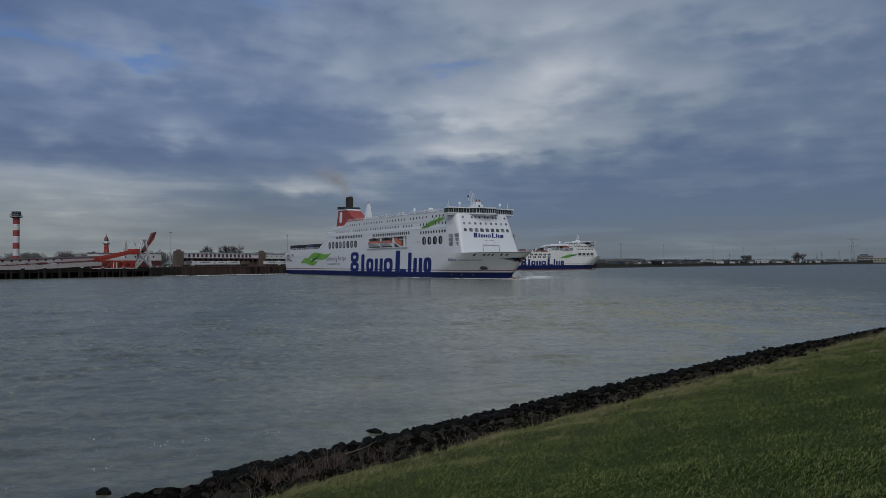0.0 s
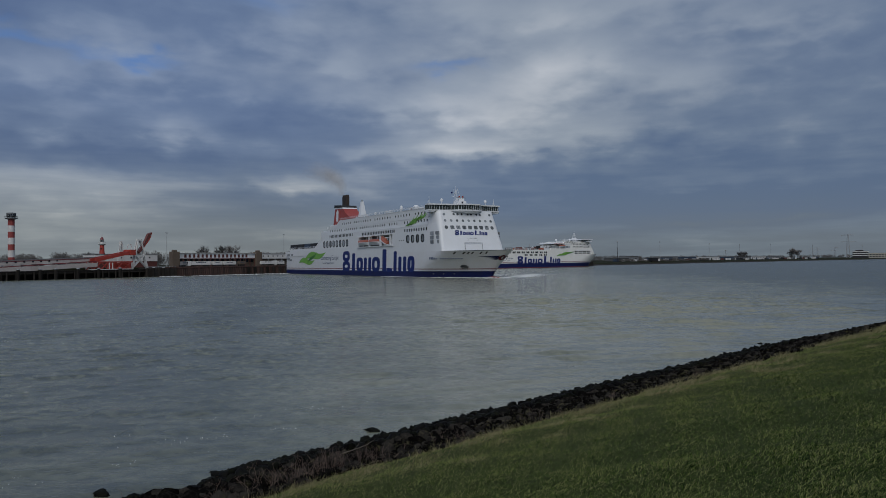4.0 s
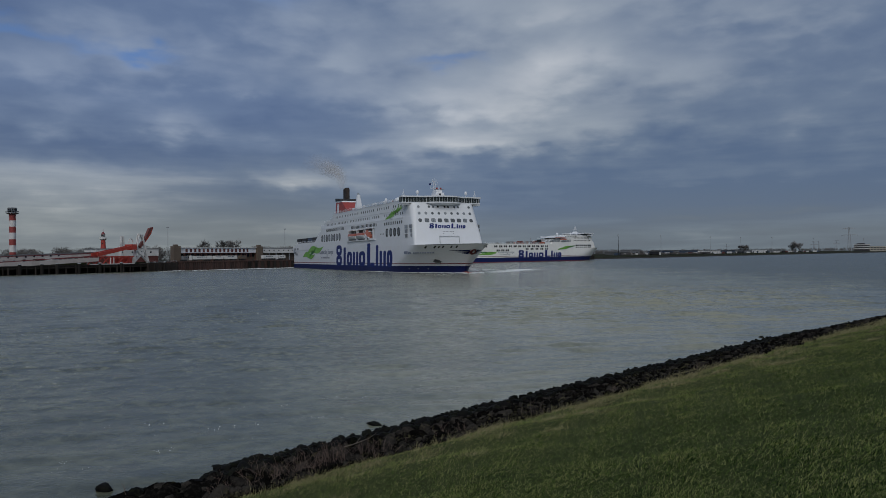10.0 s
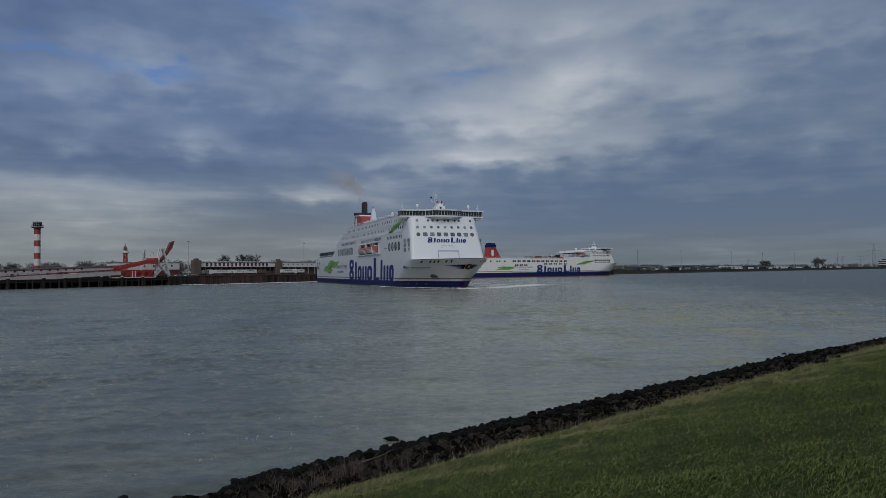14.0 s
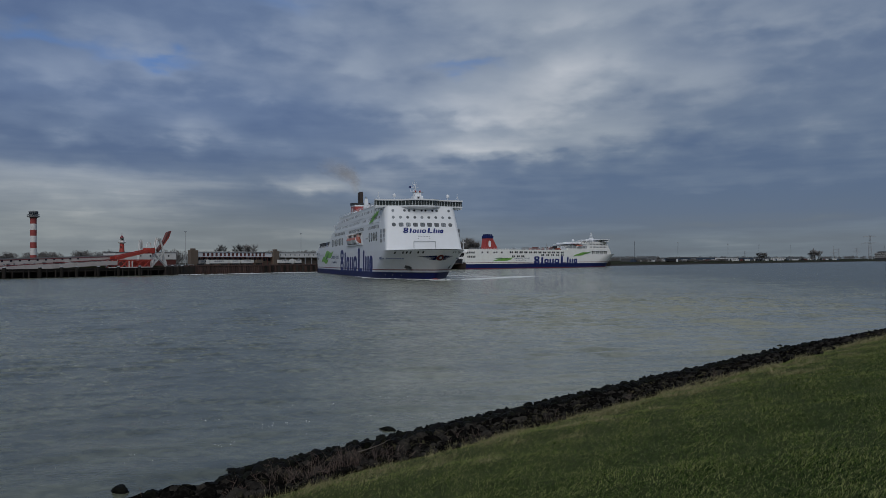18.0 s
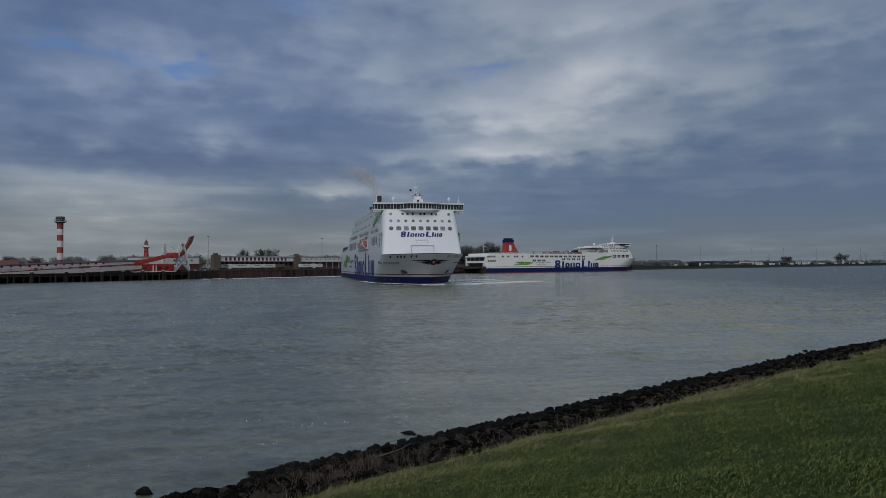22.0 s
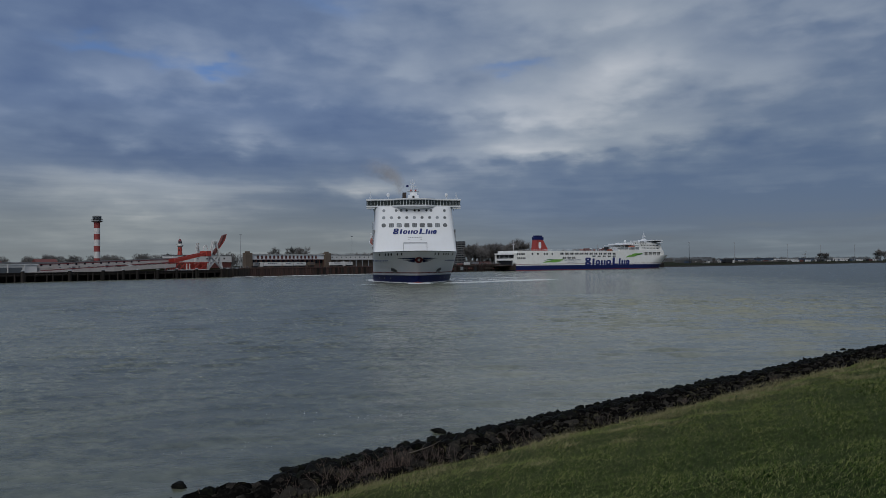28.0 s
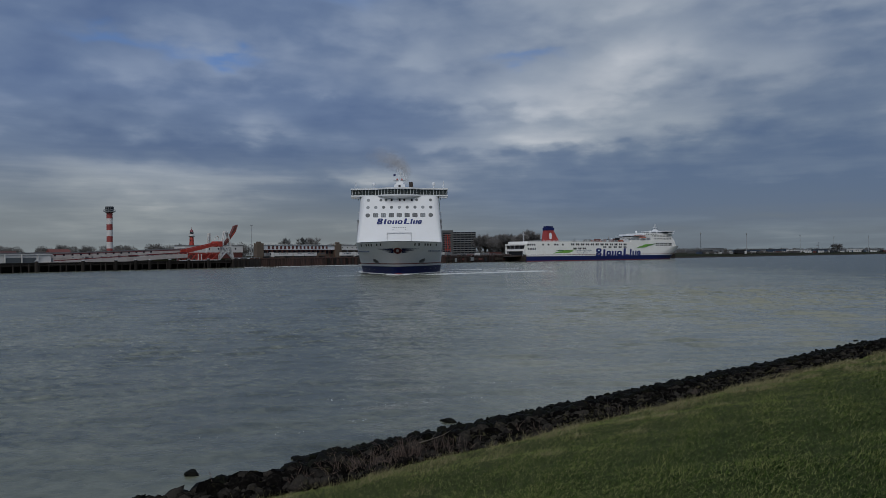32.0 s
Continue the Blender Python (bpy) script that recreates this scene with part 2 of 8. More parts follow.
WHITE = material("ship_white_paint", (0.665, 0.685, 0.705), 0.42, spread=0.03, fine=0.9, coarse=0.12, dirt=(0.60, 0.58, 0.53), amount=0.16)
HULL_WHITE = material("hull_white_paint", (0.65, 0.665, 0.685), 0.42, spread=0.03, fine=0.8, coarse=0.10, dirt=(0.52, 0.47, 0.40), amount=0.22)
NAVY = material("navy_paint", (0.008, 0.015, 0.090), 0.5, spec=0.2, spread=0.2, fine=1.5, coarse=0.2, dirt=(0.015, 0.018, 0.04), amount=0.5)
LETTER = material("letter_blue_paint", (0.010, 0.024, 0.140), 0.5, spec=0.2, spread=0.12, fine=1.0, coarse=0.2)
RED_LINE = material("dark_red_paint", (0.16, 0.02, 0.025), 0.5, spread=0.15, coarse=0.3)
RED = material("red_paint", (0.31, 0.042, 0.034), 0.5, spread=0.12, fine=2.0, coarse=0.3, dirt=(0.2, 0.03, 0.025), amount=0.4)
BULB_RED = material("antifouling_red", (0.22, 0.035, 0.028), 0.6, spread=0.2)
GREEN = material("leaf_green_paint", (0.16, 0.38, 0.06), 0.5, spread=0.22, fine=0.6, coarse=0.25)
DARK_GREEN = material("dark_leaf_green_paint", (0.035, 0.17, 0.03), 0.5, spread=0.2, fine=0.6, coarse=0.25)
GLASS = material("dark_window_glass", (0.012, 0.016, 0.022), 0.22, spread=0.4, fine=0.5, coarse=0.2, spec=0.3, each=0.8)
GREY_GLASS = material("pale_window_glass", (0.17, 0.19, 0.205), 0.35, spread=0.4, fine=0.5, coarse=0.2, spec=0.2, each=1.2)
PANEL_GLASS = material("pale_panel_glass", (0.24, 0.26, 0.28), 0.4, spread=0.3, fine=0.8, coarse=0.3, spec=0.2, each=0.8)
CREAM = material("cream_ship_paint", (0.83, 0.825, 0.79), 0.45, spread=0.03, fine=0.8, coarse=0.10, dirt=(0.58, 0.52, 0.43), amount=0.22)
BLACK = material("black_paint", (0.012, 0.012, 0.014), 0.55, spread=0.3, coarse=0.3)
SOOT = material("sooty_steel", (0.03, 0.022, 0.018), 0.7, spread=0.35, coarse=0.3, dirt=(0.07, 0.04, 0.025), amount=0.6)
DECK_GREY = material("deck_grey_paint", (0.22, 0.24, 0.25), 0.7, spread=0.15, coarse=0.2)
STEEL = material("galvanised_steel", (0.33, 0.34, 0.35), 0.5, 0.3, spread=0.2)
ORANGE = material("lifeboat_orange", (0.34, 0.105, 0.065), 0.45, spread=0.08)
GREY_TEXT = material("slogan_grey", (0.10, 0.125, 0.19), 0.5, spread=0.05)
BERTH_SHEET = material("stained_berth_piling", (0.030, 0.020, 0.019), 0.85, spec=0.2, spread=0.5, fine=0.9, coarse=0.12, dirt=(0.070, 0.028, 0.022), amount=0.5, each=0.7)
GIRDER_PAINT = material("weathered_girder_paint", (0.50, 0.455, 0.425), 0.6, spread=0.12, fine=0.8, coarse=0.08, dirt=(0.24, 0.17, 0.14), amount=0.55)
TIMBER = material("wet_dark_timber", (0.026, 0.022, 0.020), 0.8, spec=0.15, spread=0.5, fine=2.0, coarse=0.4, dirt=(0.022, 0.021, 0.017), amount=0.7, bump=0.02, each=0.6)
SHEET = material("rusty_sheet_pile", (0.052, 0.027, 0.022), 0.8, spread=0.4, fine=1.0, coarse=0.15, dirt=(0.02, 0.018, 0.016), amount=0.8, each=0.5)
ASPHALT = material("asphalt", (0.055, 0.055, 0.056), 0.9, spread=0.2)
BEIGE = material("beige_render", (0.36, 0.34, 0.29), 0.8, spread=0.12, fine=0.8, coarse=0.1)
BRICK = material("brown_brick", (0.115, 0.088, 0.066), 0.85, spread=0.18, fine=2.0, coarse=0.2, dirt=(0.09, 0.065, 0.05), amount=0.5)
RED_PANEL = material("dark_red_panel", (0.115, 0.035, 0.028), 0.6, spread=0.2, each=0.5)
WHITE_PANEL = material("white_panel", (0.62, 0.615, 0.595), 0.55, spread=0.06, fine=1.0, coarse=0.1, dirt=(0.42, 0.41, 0.38), amount=0.4, each=0.3)
CRANE_RED = material("crane_red", (0.37, 0.042, 0.026), 0.5, spread=0.12, fine=1.0, coarse=0.2, dirt=(0.25, 0.04, 0.025), amount=0.5)
GREY_ROOF = material("grey_roof", (0.16, 0.165, 0.17), 0.8, spread=0.15, coarse=0.1)
BLUE_SHED = material("blue_cladding", (0.035, 0.055, 0.09), 0.6, spread=0.15)
BARK = material("bare_branches", (0.080, 0.076, 0.072), 0.9, spread=0.3, fine=3, coarse=0.5)
TWIG = material("bare_twigs", (0.132, 0.125, 0.120), 0.9, spread=0.35, fine=0.8, coarse=0.15, each=0.4)


def stone_material():
    """Basalt: nearly black, each stone its own shade, with pale lichen in patches along the slope."""
    m = bpy.data.materials.new("basalt_stone")
    m.use_nodes = True
    tr = m.node_tree
    bsdf = tr.nodes["Principled BSDF"]
    geo = tr.nodes.new("ShaderNodeNewGeometry")
    info = tr.nodes.new("ShaderNodeObjectInfo")
    a = noise_out(tr, geo.outputs["Position"], 9.0, 5, 0.65, 0.3)
    own = calc(tr, "FRACT", calc(tr, "ADD", geo.outputs["Random Per Island"], info.outputs["Random"]))
    f = calc(tr, "ADD", calc(tr, "MULTIPLY", a, 0.75), calc(tr, "MULTIPLY", calc(tr, "POWER", own, 1.6), 0.48))
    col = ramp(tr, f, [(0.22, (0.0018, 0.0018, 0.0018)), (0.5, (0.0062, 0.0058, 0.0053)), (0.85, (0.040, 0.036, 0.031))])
    patch = noise_out(tr, geo.outputs["Position"], 0.45, 3, 0.5, 0.5)
    spots = noise_out(tr, geo.outputs["Position"], 5.5, 4, 0.6, 0.4)
    mask = calc(tr, "MULTIPLY", calc(tr, "MULTIPLY", calc(tr, "SUBTRACT", patch, 0.50), 7.0, True), calc(tr, "MULTIPLY", calc(tr, "SUBTRACT", spots, 0.52), 6.0, True))
    tr.links.new(mix(tr, calc(tr, "MULTIPLY", mask, 0.7), col, (0.105, 0.095, 0.050)), bsdf.inputs["Base Color"])
    bsdf.inputs["Roughness"].default_value = 0.85
    bsdf.inputs["Specular IOR Level"].default_value = 0.0
    bp = tr.nodes.new("ShaderNodeBump")
    bp.inputs["Strength"].default_value, bp.inputs["Distance"].default_value = 0.8, 0.06
    tr.links.new(a, bp.inputs["Height"])
    tr.links.new(bp.outputs[0], bsdf.inputs["Normal"])
    return m


STONE = stone_material()
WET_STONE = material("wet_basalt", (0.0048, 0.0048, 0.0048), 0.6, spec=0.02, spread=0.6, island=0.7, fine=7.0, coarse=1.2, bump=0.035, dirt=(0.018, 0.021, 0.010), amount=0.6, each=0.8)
# near-black, so the shade in the gaps between stones is in the colour
GAP_SHADE = material("stone_gap_shade", (0.002, 0.002, 0.002), 0.9, spec=0.0, spread=0.5, fine=8.0, coarse=1.0, bump=0.03)


def water_material():
    m = bpy.data.materials.new("river_water")
    m.use_nodes = True
    tr = m.node_tree
    bsdf = tr.nodes["Principled BSDF"]
    tc = tr.nodes.new("ShaderNodeTexCoord")
    mp = tr.nodes.new("ShaderNodeMapping")
    mp.inputs["Rotation"].default_value = (0, 0, radians(24))
    mp.inputs["Scale"].default_value = (0.8, 1.0, 1.0)
    tr.links.new(tc.outputs["Object"], mp.inputs[0])
    v = mp.outputs[0]
    big = noise_out(tr, v, 0.02, 5, 0.6, 0.8)
    swell = noise_out(tr, v, 0.16, 3, 0.5, 0.5)
    wave = noise_out(tr, v, 0.55, 3, 0.5, 0.6)
    # crests sharper than troughs
    wave = calc(tr, "SUBTRACT", 1.0, calc(tr, "ABSOLUTE", calc(tr, "SUBTRACT", calc(tr, "MULTIPLY", wave, 2.0), 1.0)))
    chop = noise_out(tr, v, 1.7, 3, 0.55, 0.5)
    ripple = noise_out(tr, v, 5.0, 2, 0.5, 0.3)
    gust = noise_out(tr, v, 0.09, 8, 0.72, 0.6)
    sep = tr.nodes.new("ShaderNodeSeparateXYZ")
    tr.links.new(tc.outputs["Object"], sep.inputs[0])
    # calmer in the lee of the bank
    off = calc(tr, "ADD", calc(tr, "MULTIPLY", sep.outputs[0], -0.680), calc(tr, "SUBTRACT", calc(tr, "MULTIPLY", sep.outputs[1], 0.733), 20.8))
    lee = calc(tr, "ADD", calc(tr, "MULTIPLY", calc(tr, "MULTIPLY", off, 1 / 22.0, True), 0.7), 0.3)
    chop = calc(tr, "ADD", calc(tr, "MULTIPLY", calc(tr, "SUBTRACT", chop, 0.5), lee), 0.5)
    wind = ramp(tr, calc(tr, "ADD", calc(tr, "MULTIPLY", noise_out(tr, v, 0.014, 5, 0.6, 1.0), 0.4), calc(tr, "MULTIPLY", gust, 0.6)), [(0.38, (0.5, 0.5, 0.5)), (0.62, (1.15, 1.15, 1.15))])
    far = calc(tr, "MULTIPLY", calc(tr, "SUBTRACT", sep.outputs[1], 110.0), 1 / 45.0, True)
    h = calc(tr, "MULTIPLY", calc(tr, "ADD", calc(tr, "MULTIPLY", swell, 0.5), calc(tr, "MULTIPLY", wave, 0.22)), far)
    h = calc(tr, "ADD", h, calc(tr, "MULTIPLY", chop, 0.085))
    h = calc(tr, "ADD", h, calc(tr, "MULTIPLY", ripple, 0.016))
    h = calc(tr, "MULTIPLY", h, wind)
    bp = tr.nodes.new("ShaderNodeBump")
    bp.inputs["Strength"].default_value, bp.inputs["Distance"].default_value = 1.0, 1.0
    tr.links.new(h, bp.inputs["Height"])
    tr.links.new(bp.outputs[0], bsdf.inputs["Normal"])
    # long narrow wind streaks, their light and dark painted into the colour
    mp2 = tr.nodes.new("ShaderNodeMapping")
    mp2.inputs["Rotation"].default_value = (0, 0, radians(-6))
    mp2.inputs["Scale"].default_value = (0.36, 0.085, 1.0)
    tr.links.new(tc.outputs["Object"], mp2.inputs[0])
    streak_tone = noise_out(tr, mp2.outputs[0], 1.0, 4, 0.62, 0.4)
    # brighter patch in the colour, standing in for sky sheen on the water
    sheen_patch = calc(tr, "MULTIPLY", calc(tr, "ADD", calc(tr, "ADD", sep.outputs[0], calc(tr, "MULTIPLY", swell, 14.0)), 12.0), 1 / 40.0, True)
    sheen_patch = calc(tr, "SUBTRACT", sheen_patch, calc(tr, "MULTIPLY", calc(tr, "MULTIPLY", calc(tr, "SUBTRACT", sep.outputs[0], 45.0), 1 / 100.0, True), 2.1))
    # silt, cloudier in drifting patches, with wave light and shade painted in
    silt_wave_tone = calc(tr, "ADD", calc(tr, "ADD", calc(tr, "MULTIPLY", big, 0.25), calc(tr, "MULTIPLY", gust, 0.35)), calc(tr, "ADD", calc(tr, "MULTIPLY", swell, 0.10), calc(tr, "MULTIPLY", chop, 0.45)))
    silt_wave_tone = calc(tr, "ADD", silt_wave_tone, calc(tr, "MULTIPLY", calc(tr, "MULTIPLY", calc(tr, "SUBTRACT", streak_tone, 0.5), 0.42), calc(tr, "MULTIPLY", calc(tr, "SUBTRACT", sep.outputs[1], 70.0), 1 / 110.0, True)))
    silt_wave_tone = calc(tr, "ADD", silt_wave_tone, calc(tr, "MULTIPLY", calc(tr, "SUBTRACT", sheen_patch, 0.6), 0.13))
    # darker colour inshore, to offset the sky's reflection in the calm water
    silt_wave_tone = calc(tr, "SUBTRACT", silt_wave_tone, calc(tr, "MULTIPLY", calc(tr, "SUBTRACT", 1.0, lee), 0.06))
    tr.links.new(ramp(tr, silt_wave_tone, [(0.44, (0.063, 0.070, 0.049)), (0.53, (0.142, 0.149, 0.103)), (0.63, (0.236, 0.237, 0.174))]), bsdf.inputs["Base Color"])
    rough = calc(tr, "SUBTRACT", calc(tr, "ADD", calc(tr, "MULTIPLY", chop, 0.16), 0.16), calc(tr, "MULTIPLY", calc(tr, "MULTIPLY", sheen_patch, 1.0, True), 0.13))
    tr.links.new(rough, bsdf.inputs["Roughness"])
    bsdf.inputs["IOR"].default_value = 1.33
    return m


def grass_material(name, lo, mid, hi, sparse=0.86):
    """Blades: each its own green, a few pale, with drier patches and a drier strip above the stones."""
    m = bpy.data.materials.new(name)
    m.use_nodes = True
    tr = m.node_tree
    bsdf = tr.nodes["Principled BSDF"]
    geo = tr.nodes.new("ShaderNodeNewGeometry")
    tc = tr.nodes.new("ShaderNodeTexCoord")
    isl = geo.outputs["Random Per Island"]
    p1 = noise_out(tr, tc.outputs["Object"], 1.9, 6, 0.75, 0.6)
    p2 = noise_out(tr, tc.outputs["Object"], 0.22, 5, 0.6, 0.6)
    p3 = noise_out(tr, tc.outputs["Object"], 10.0, 4, 0.7, 0.3)
    sep = tr.nodes.new("ShaderNodeSeparateXYZ")
    tr.links.new(tc.outputs["Object"], sep.inputs[0])
    # distance up the slope from the waterline
    s = calc(tr, "SUBTRACT", 20.8, calc(tr, "ADD", calc(tr, "MULTIPLY", sep.outputs[0], -0.680), calc(tr, "MULTIPLY", sep.outputs[1], 0.733)))
    dry = calc(tr, "MULTIPLY", calc(tr, "SUBTRACT", 14.5, s), 0.15, True)
    f = calc(tr, "MULTIPLY", isl, 0.95)
    f = calc(tr, "ADD", f, calc(tr, "MULTIPLY", p1, 0.26))
    f = calc(tr, "ADD", f, calc(tr, "MULTIPLY", calc(tr, "SUBTRACT", p3, 0.38), 0.95))
    f = calc(tr, "ADD", f, calc(tr, "MULTIPLY", calc(tr, "SUBTRACT", p2, 0.5), 0.12))
    f = calc(tr, "ADD", f, calc(tr, "MULTIPLY", dry, 0.16))
    f = calc(tr, "SUBTRACT", f, 0.21)
    tr.links.new(ramp(tr, f, [(0.22, lo), (0.54, mid), (sparse, hi)]), bsdf.inputs["Base Color"])
    bsdf.inputs["Roughness"].default_value = 0.8
    bsdf.inputs["Specular IOR Level"].default_value = 0.02
    return m


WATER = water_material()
# turf darker than the blades: the shade between them is in its colour
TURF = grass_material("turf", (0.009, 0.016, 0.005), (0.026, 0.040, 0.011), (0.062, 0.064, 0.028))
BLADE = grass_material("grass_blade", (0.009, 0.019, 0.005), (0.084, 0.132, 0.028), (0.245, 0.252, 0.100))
STRAW = grass_material("dry_grass_blade", (0.07, 0.074, 0.030), (0.160, 0.147, 0.072), (0.30, 0.268, 0.150), 0.8)
FAR_GRASS = material("far_grass", (0.022, 0.025, 0.014), 0.95, spec=0.03, spread=0.3, fine=0.05, coarse=0.01, dirt=(0.032, 0.028, 0.020), amount=0.7)
FOAM = material("white_foam", (0.58, 0.60, 0.60), 0.7, spread=0.1)


# ---- building blocks ----
def part(name, bm, mat, parent=None, label="", smooth=False):
    me = bpy.data.meshes.new(name)
    bm.to_mesh(me)
    bm.free()
    me.materials.append(mat)
    if smooth:
        me.shade_smooth()
        me.set_sharp_from_angle(angle=radians(32))
    ob = new(name, me)
    ob.parent = parent
    if label:
        ob["label"] = label
    return ob


def share(name, ob, parent, m):
    """Another object on ob's mesh."""
    o = new(name, ob.data)
    o.parent = parent
    o.matrix_local = m
    return o


def thing(name, m, label, category, group="", kind=""):
    e = new(name)
    e.matrix_world = m
    e.empty_display_size = 0.5
    return tagged(e, label, category, group, kind)


def box(bm, x0, x1, y0, y1, z0, z1, bevel=0.0):
    r = bmesh.ops.create_cube(bm, size=1.0, matrix=Matrix.Translation(((x0 + x1) / 2, (y0 + y1) / 2, (z0 + z1) / 2)) @ Matrix.Diagonal((x1 - x0, y1 - y0, z1 - z0, 1)))
    if bevel:
        edges = list({e for v in r["verts"] for e in v.link_edges})
        bmesh.ops.bevel(bm, geom=edges, offset=bevel, segments=2, affect="EDGES", profile=0.6)
    return bm


def boxed(x0, x1, y0, y1, z0, z1, bevel=0.0):
    return box(bmesh.new(), x0, x1, y0, y1, z0, z1, bevel)


def rod(bm, a, b, r0, r1=None, seg=8):
    a, b = Vector(a), Vector(b)
    d = b - a
    m = Matrix.Translation((a + b) / 2) @ d.to_track_quat("Z", "Y").to_matrix().to_4x4()
    bmesh.ops.create_cone(bm, cap_ends=True, segments=seg, radius1=r0, radius2=r0 if r1 is None else r1, depth=d.length, matrix=m)
    return bm


def prism(bm, outline, place, depth):
    """A flat outline, set by place(u, v, w), thickened from w = 0 to depth."""
    a = [bm.verts.new(place(u, v, 0.0)) for u, v in outline]
    b = [bm.verts.new(place(u, v, depth)) for u, v in outline]
    bm.faces.new(a)
    bm.faces.new(b[::-1])
    n = len(a)
    for i in range(n):
        bm.faces.new((a[i], b[i], b[(i + 1) % n], a[(i + 1) % n]))
    bmesh.ops.recalc_face_normals(bm, faces=bm.faces[:])
    return bm


def oval(cu, cv, ru, rv, n=14, power=2.0):
    out = []
    for i in range(n):
        a = 2 * math.pi * (i + 0.5) / n
        c, s = math.cos(a), math.sin(a)
        out.append((cu + ru * math.copysign(abs(c) ** (2 / power), c), cv + rv * math.copysign(abs(s) ** (2 / power), s)))
    return out


def turned(bm, profile, seg=12, m=Matrix()):
    """A body of revolution about z from (radius, height) pairs."""
    rings = []
    for r, z in profile:
        rings.append([bm.verts.new(m @ Vector((r * math.cos(2 * math.pi * i / seg), r * math.sin(2 * math.pi * i / seg), z))) for i in range(seg)])
    for a, b in zip(rings, rings[1:]):
        for i in range(seg):
            bm.faces.new((a[i], a[(i + 1) % seg], b[(i + 1) % seg], b[i]))
    bm.faces.new(rings[0][::-1])
    bm.faces.new(rings[-1])
    return bm


def loft(bm, sections, close=True):
    """Skin closed sections of equal length; caps at both ends."""
    rings = [[bm.verts.new(p) for p in s] for s in sections]
    n = len(rings[0])
    for a, b in zip(rings, rings[1:]):
        for i in range(n if close else n - 1):
            j = (i + 1) % n
            bm.faces.new((a[i], a[j], b[j], b[i]))
    bm.faces.new(rings[0][::-1])
    bm.faces.new(rings[-1])
    bmesh.ops.recalc_face_normals(bm, faces=bm.faces[:])
    return bm


def grid_mesh(name, rows, mat, smooth=True):
    """A sheet over rows of points of equal length."""
    n, k = len(rows), len(rows[0])
    me = bpy.data.meshes.new(name)
    faces = [(i * k + j, i * k + j + 1, (i + 1) * k + j + 1, (i + 1) * k + j) for i in range(n - 1) for j in range(k - 1)]
    me.from_pydata([p for r in rows for p in r], [], faces)
    me.materials.append(mat)
    if smooth:
        me.shade_smooth()
    return new(name, me)


# tower bands, greyed and dulled in colour for the haze over the distance
PALE_BAND = material("hazy_white_band", (0.62, 0.61, 0.60), 0.7, spread=0.1, fine=1.0, coarse=0.2, dirt=(0.33, 0.31, 0.29), amount=0.5)
DULL_RED = material("hazy_red_band", (0.27, 0.05, 0.045), 0.7, spread=0.12, fine=1.0, coarse=0.2)
GREY_BRICK = material("grey_facade", (0.085, 0.087, 0.088), 0.85, spread=0.2, fine=0.6, coarse=0.1, dirt=(0.05, 0.05, 0.05), amount=0.5)
FAR_TWIG = material("distant_twigs", (0.125, 0.118, 0.112), 0.9, spread=0.35, fine=0.5, coarse=0.05, spec=0.1)
BRIDGE_GLASS = material("greenish_bridge_glass", (0.030, 0.038, 0.035), 0.15, spread=0.4, fine=0.8, coarse=0.3, spec=0.4)


# ---- water and banks ----
# The near bank: u runs along the waterline, s up the slope from it.
ALONG, OUT = Vector((0.733, 0.680, 0)), Vector((-0.680, 0.733, 0))
EDGE, SLOPE, STONE_TOP, STONE_SLOPE = 20.8, 0.23, 7.8, 0.268


def bank_height(s):
    return STONE_SLOPE * min(s, STONE_TOP) + SLOPE * min(max(s - STONE_TOP, 0), 17) + 0.01 * max(s - STONE_TOP - 17, 0)


def draw_back(u):
    """How far the waterline draws back from its straight line further up the river."""
    return 0.0011 * np.clip(u - 50, 0, 60) ** 2


def bank(u, s, lift=0.0):
    p = ALONG * u + OUT * (EDGE - float(draw_back(u)) - s)
    p.z = bank_height(s) + lift
    return p


def bumpy(u, s):
    """Small humps of the turf."""
    k = np.clip(s - STONE_TOP + 0.4, 0, 1)
    return k * (0.05 * np.sin(u * 0.9 + 1.3 * np.sin(s)) + 0.03 * np.sin(u * 2.3 + s * 1.7) * np.sin(s * 2.1 - u * 0.4))


def spread(stops):
    out = []
    for a, b, n in stops:
        out += [a + (b - a) * i / n for i in range(n)]
    return out + [stops[-1][1]]


def make_ground():
    us = spread([(-2600, -200, 8), (-200, -12, 16), (-12, 110, 244), (110, 400, 30), (400, 4700, 14)])
    ss = spread([(-14, 7, 8), (7, 26, 48), (26, 60, 10), (60, 3600, 8)])
    rows = []
    for s in ss:
        rows.append([tuple(bank(u, s, float(bumpy(u, s)) if -12 <= u <= 110 and s < 60 else 0.0)) for u in us])
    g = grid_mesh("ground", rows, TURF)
    tagged(g, "short green turf on the sloping dike with straw patches", "grass bank", kind="structure")
    return g


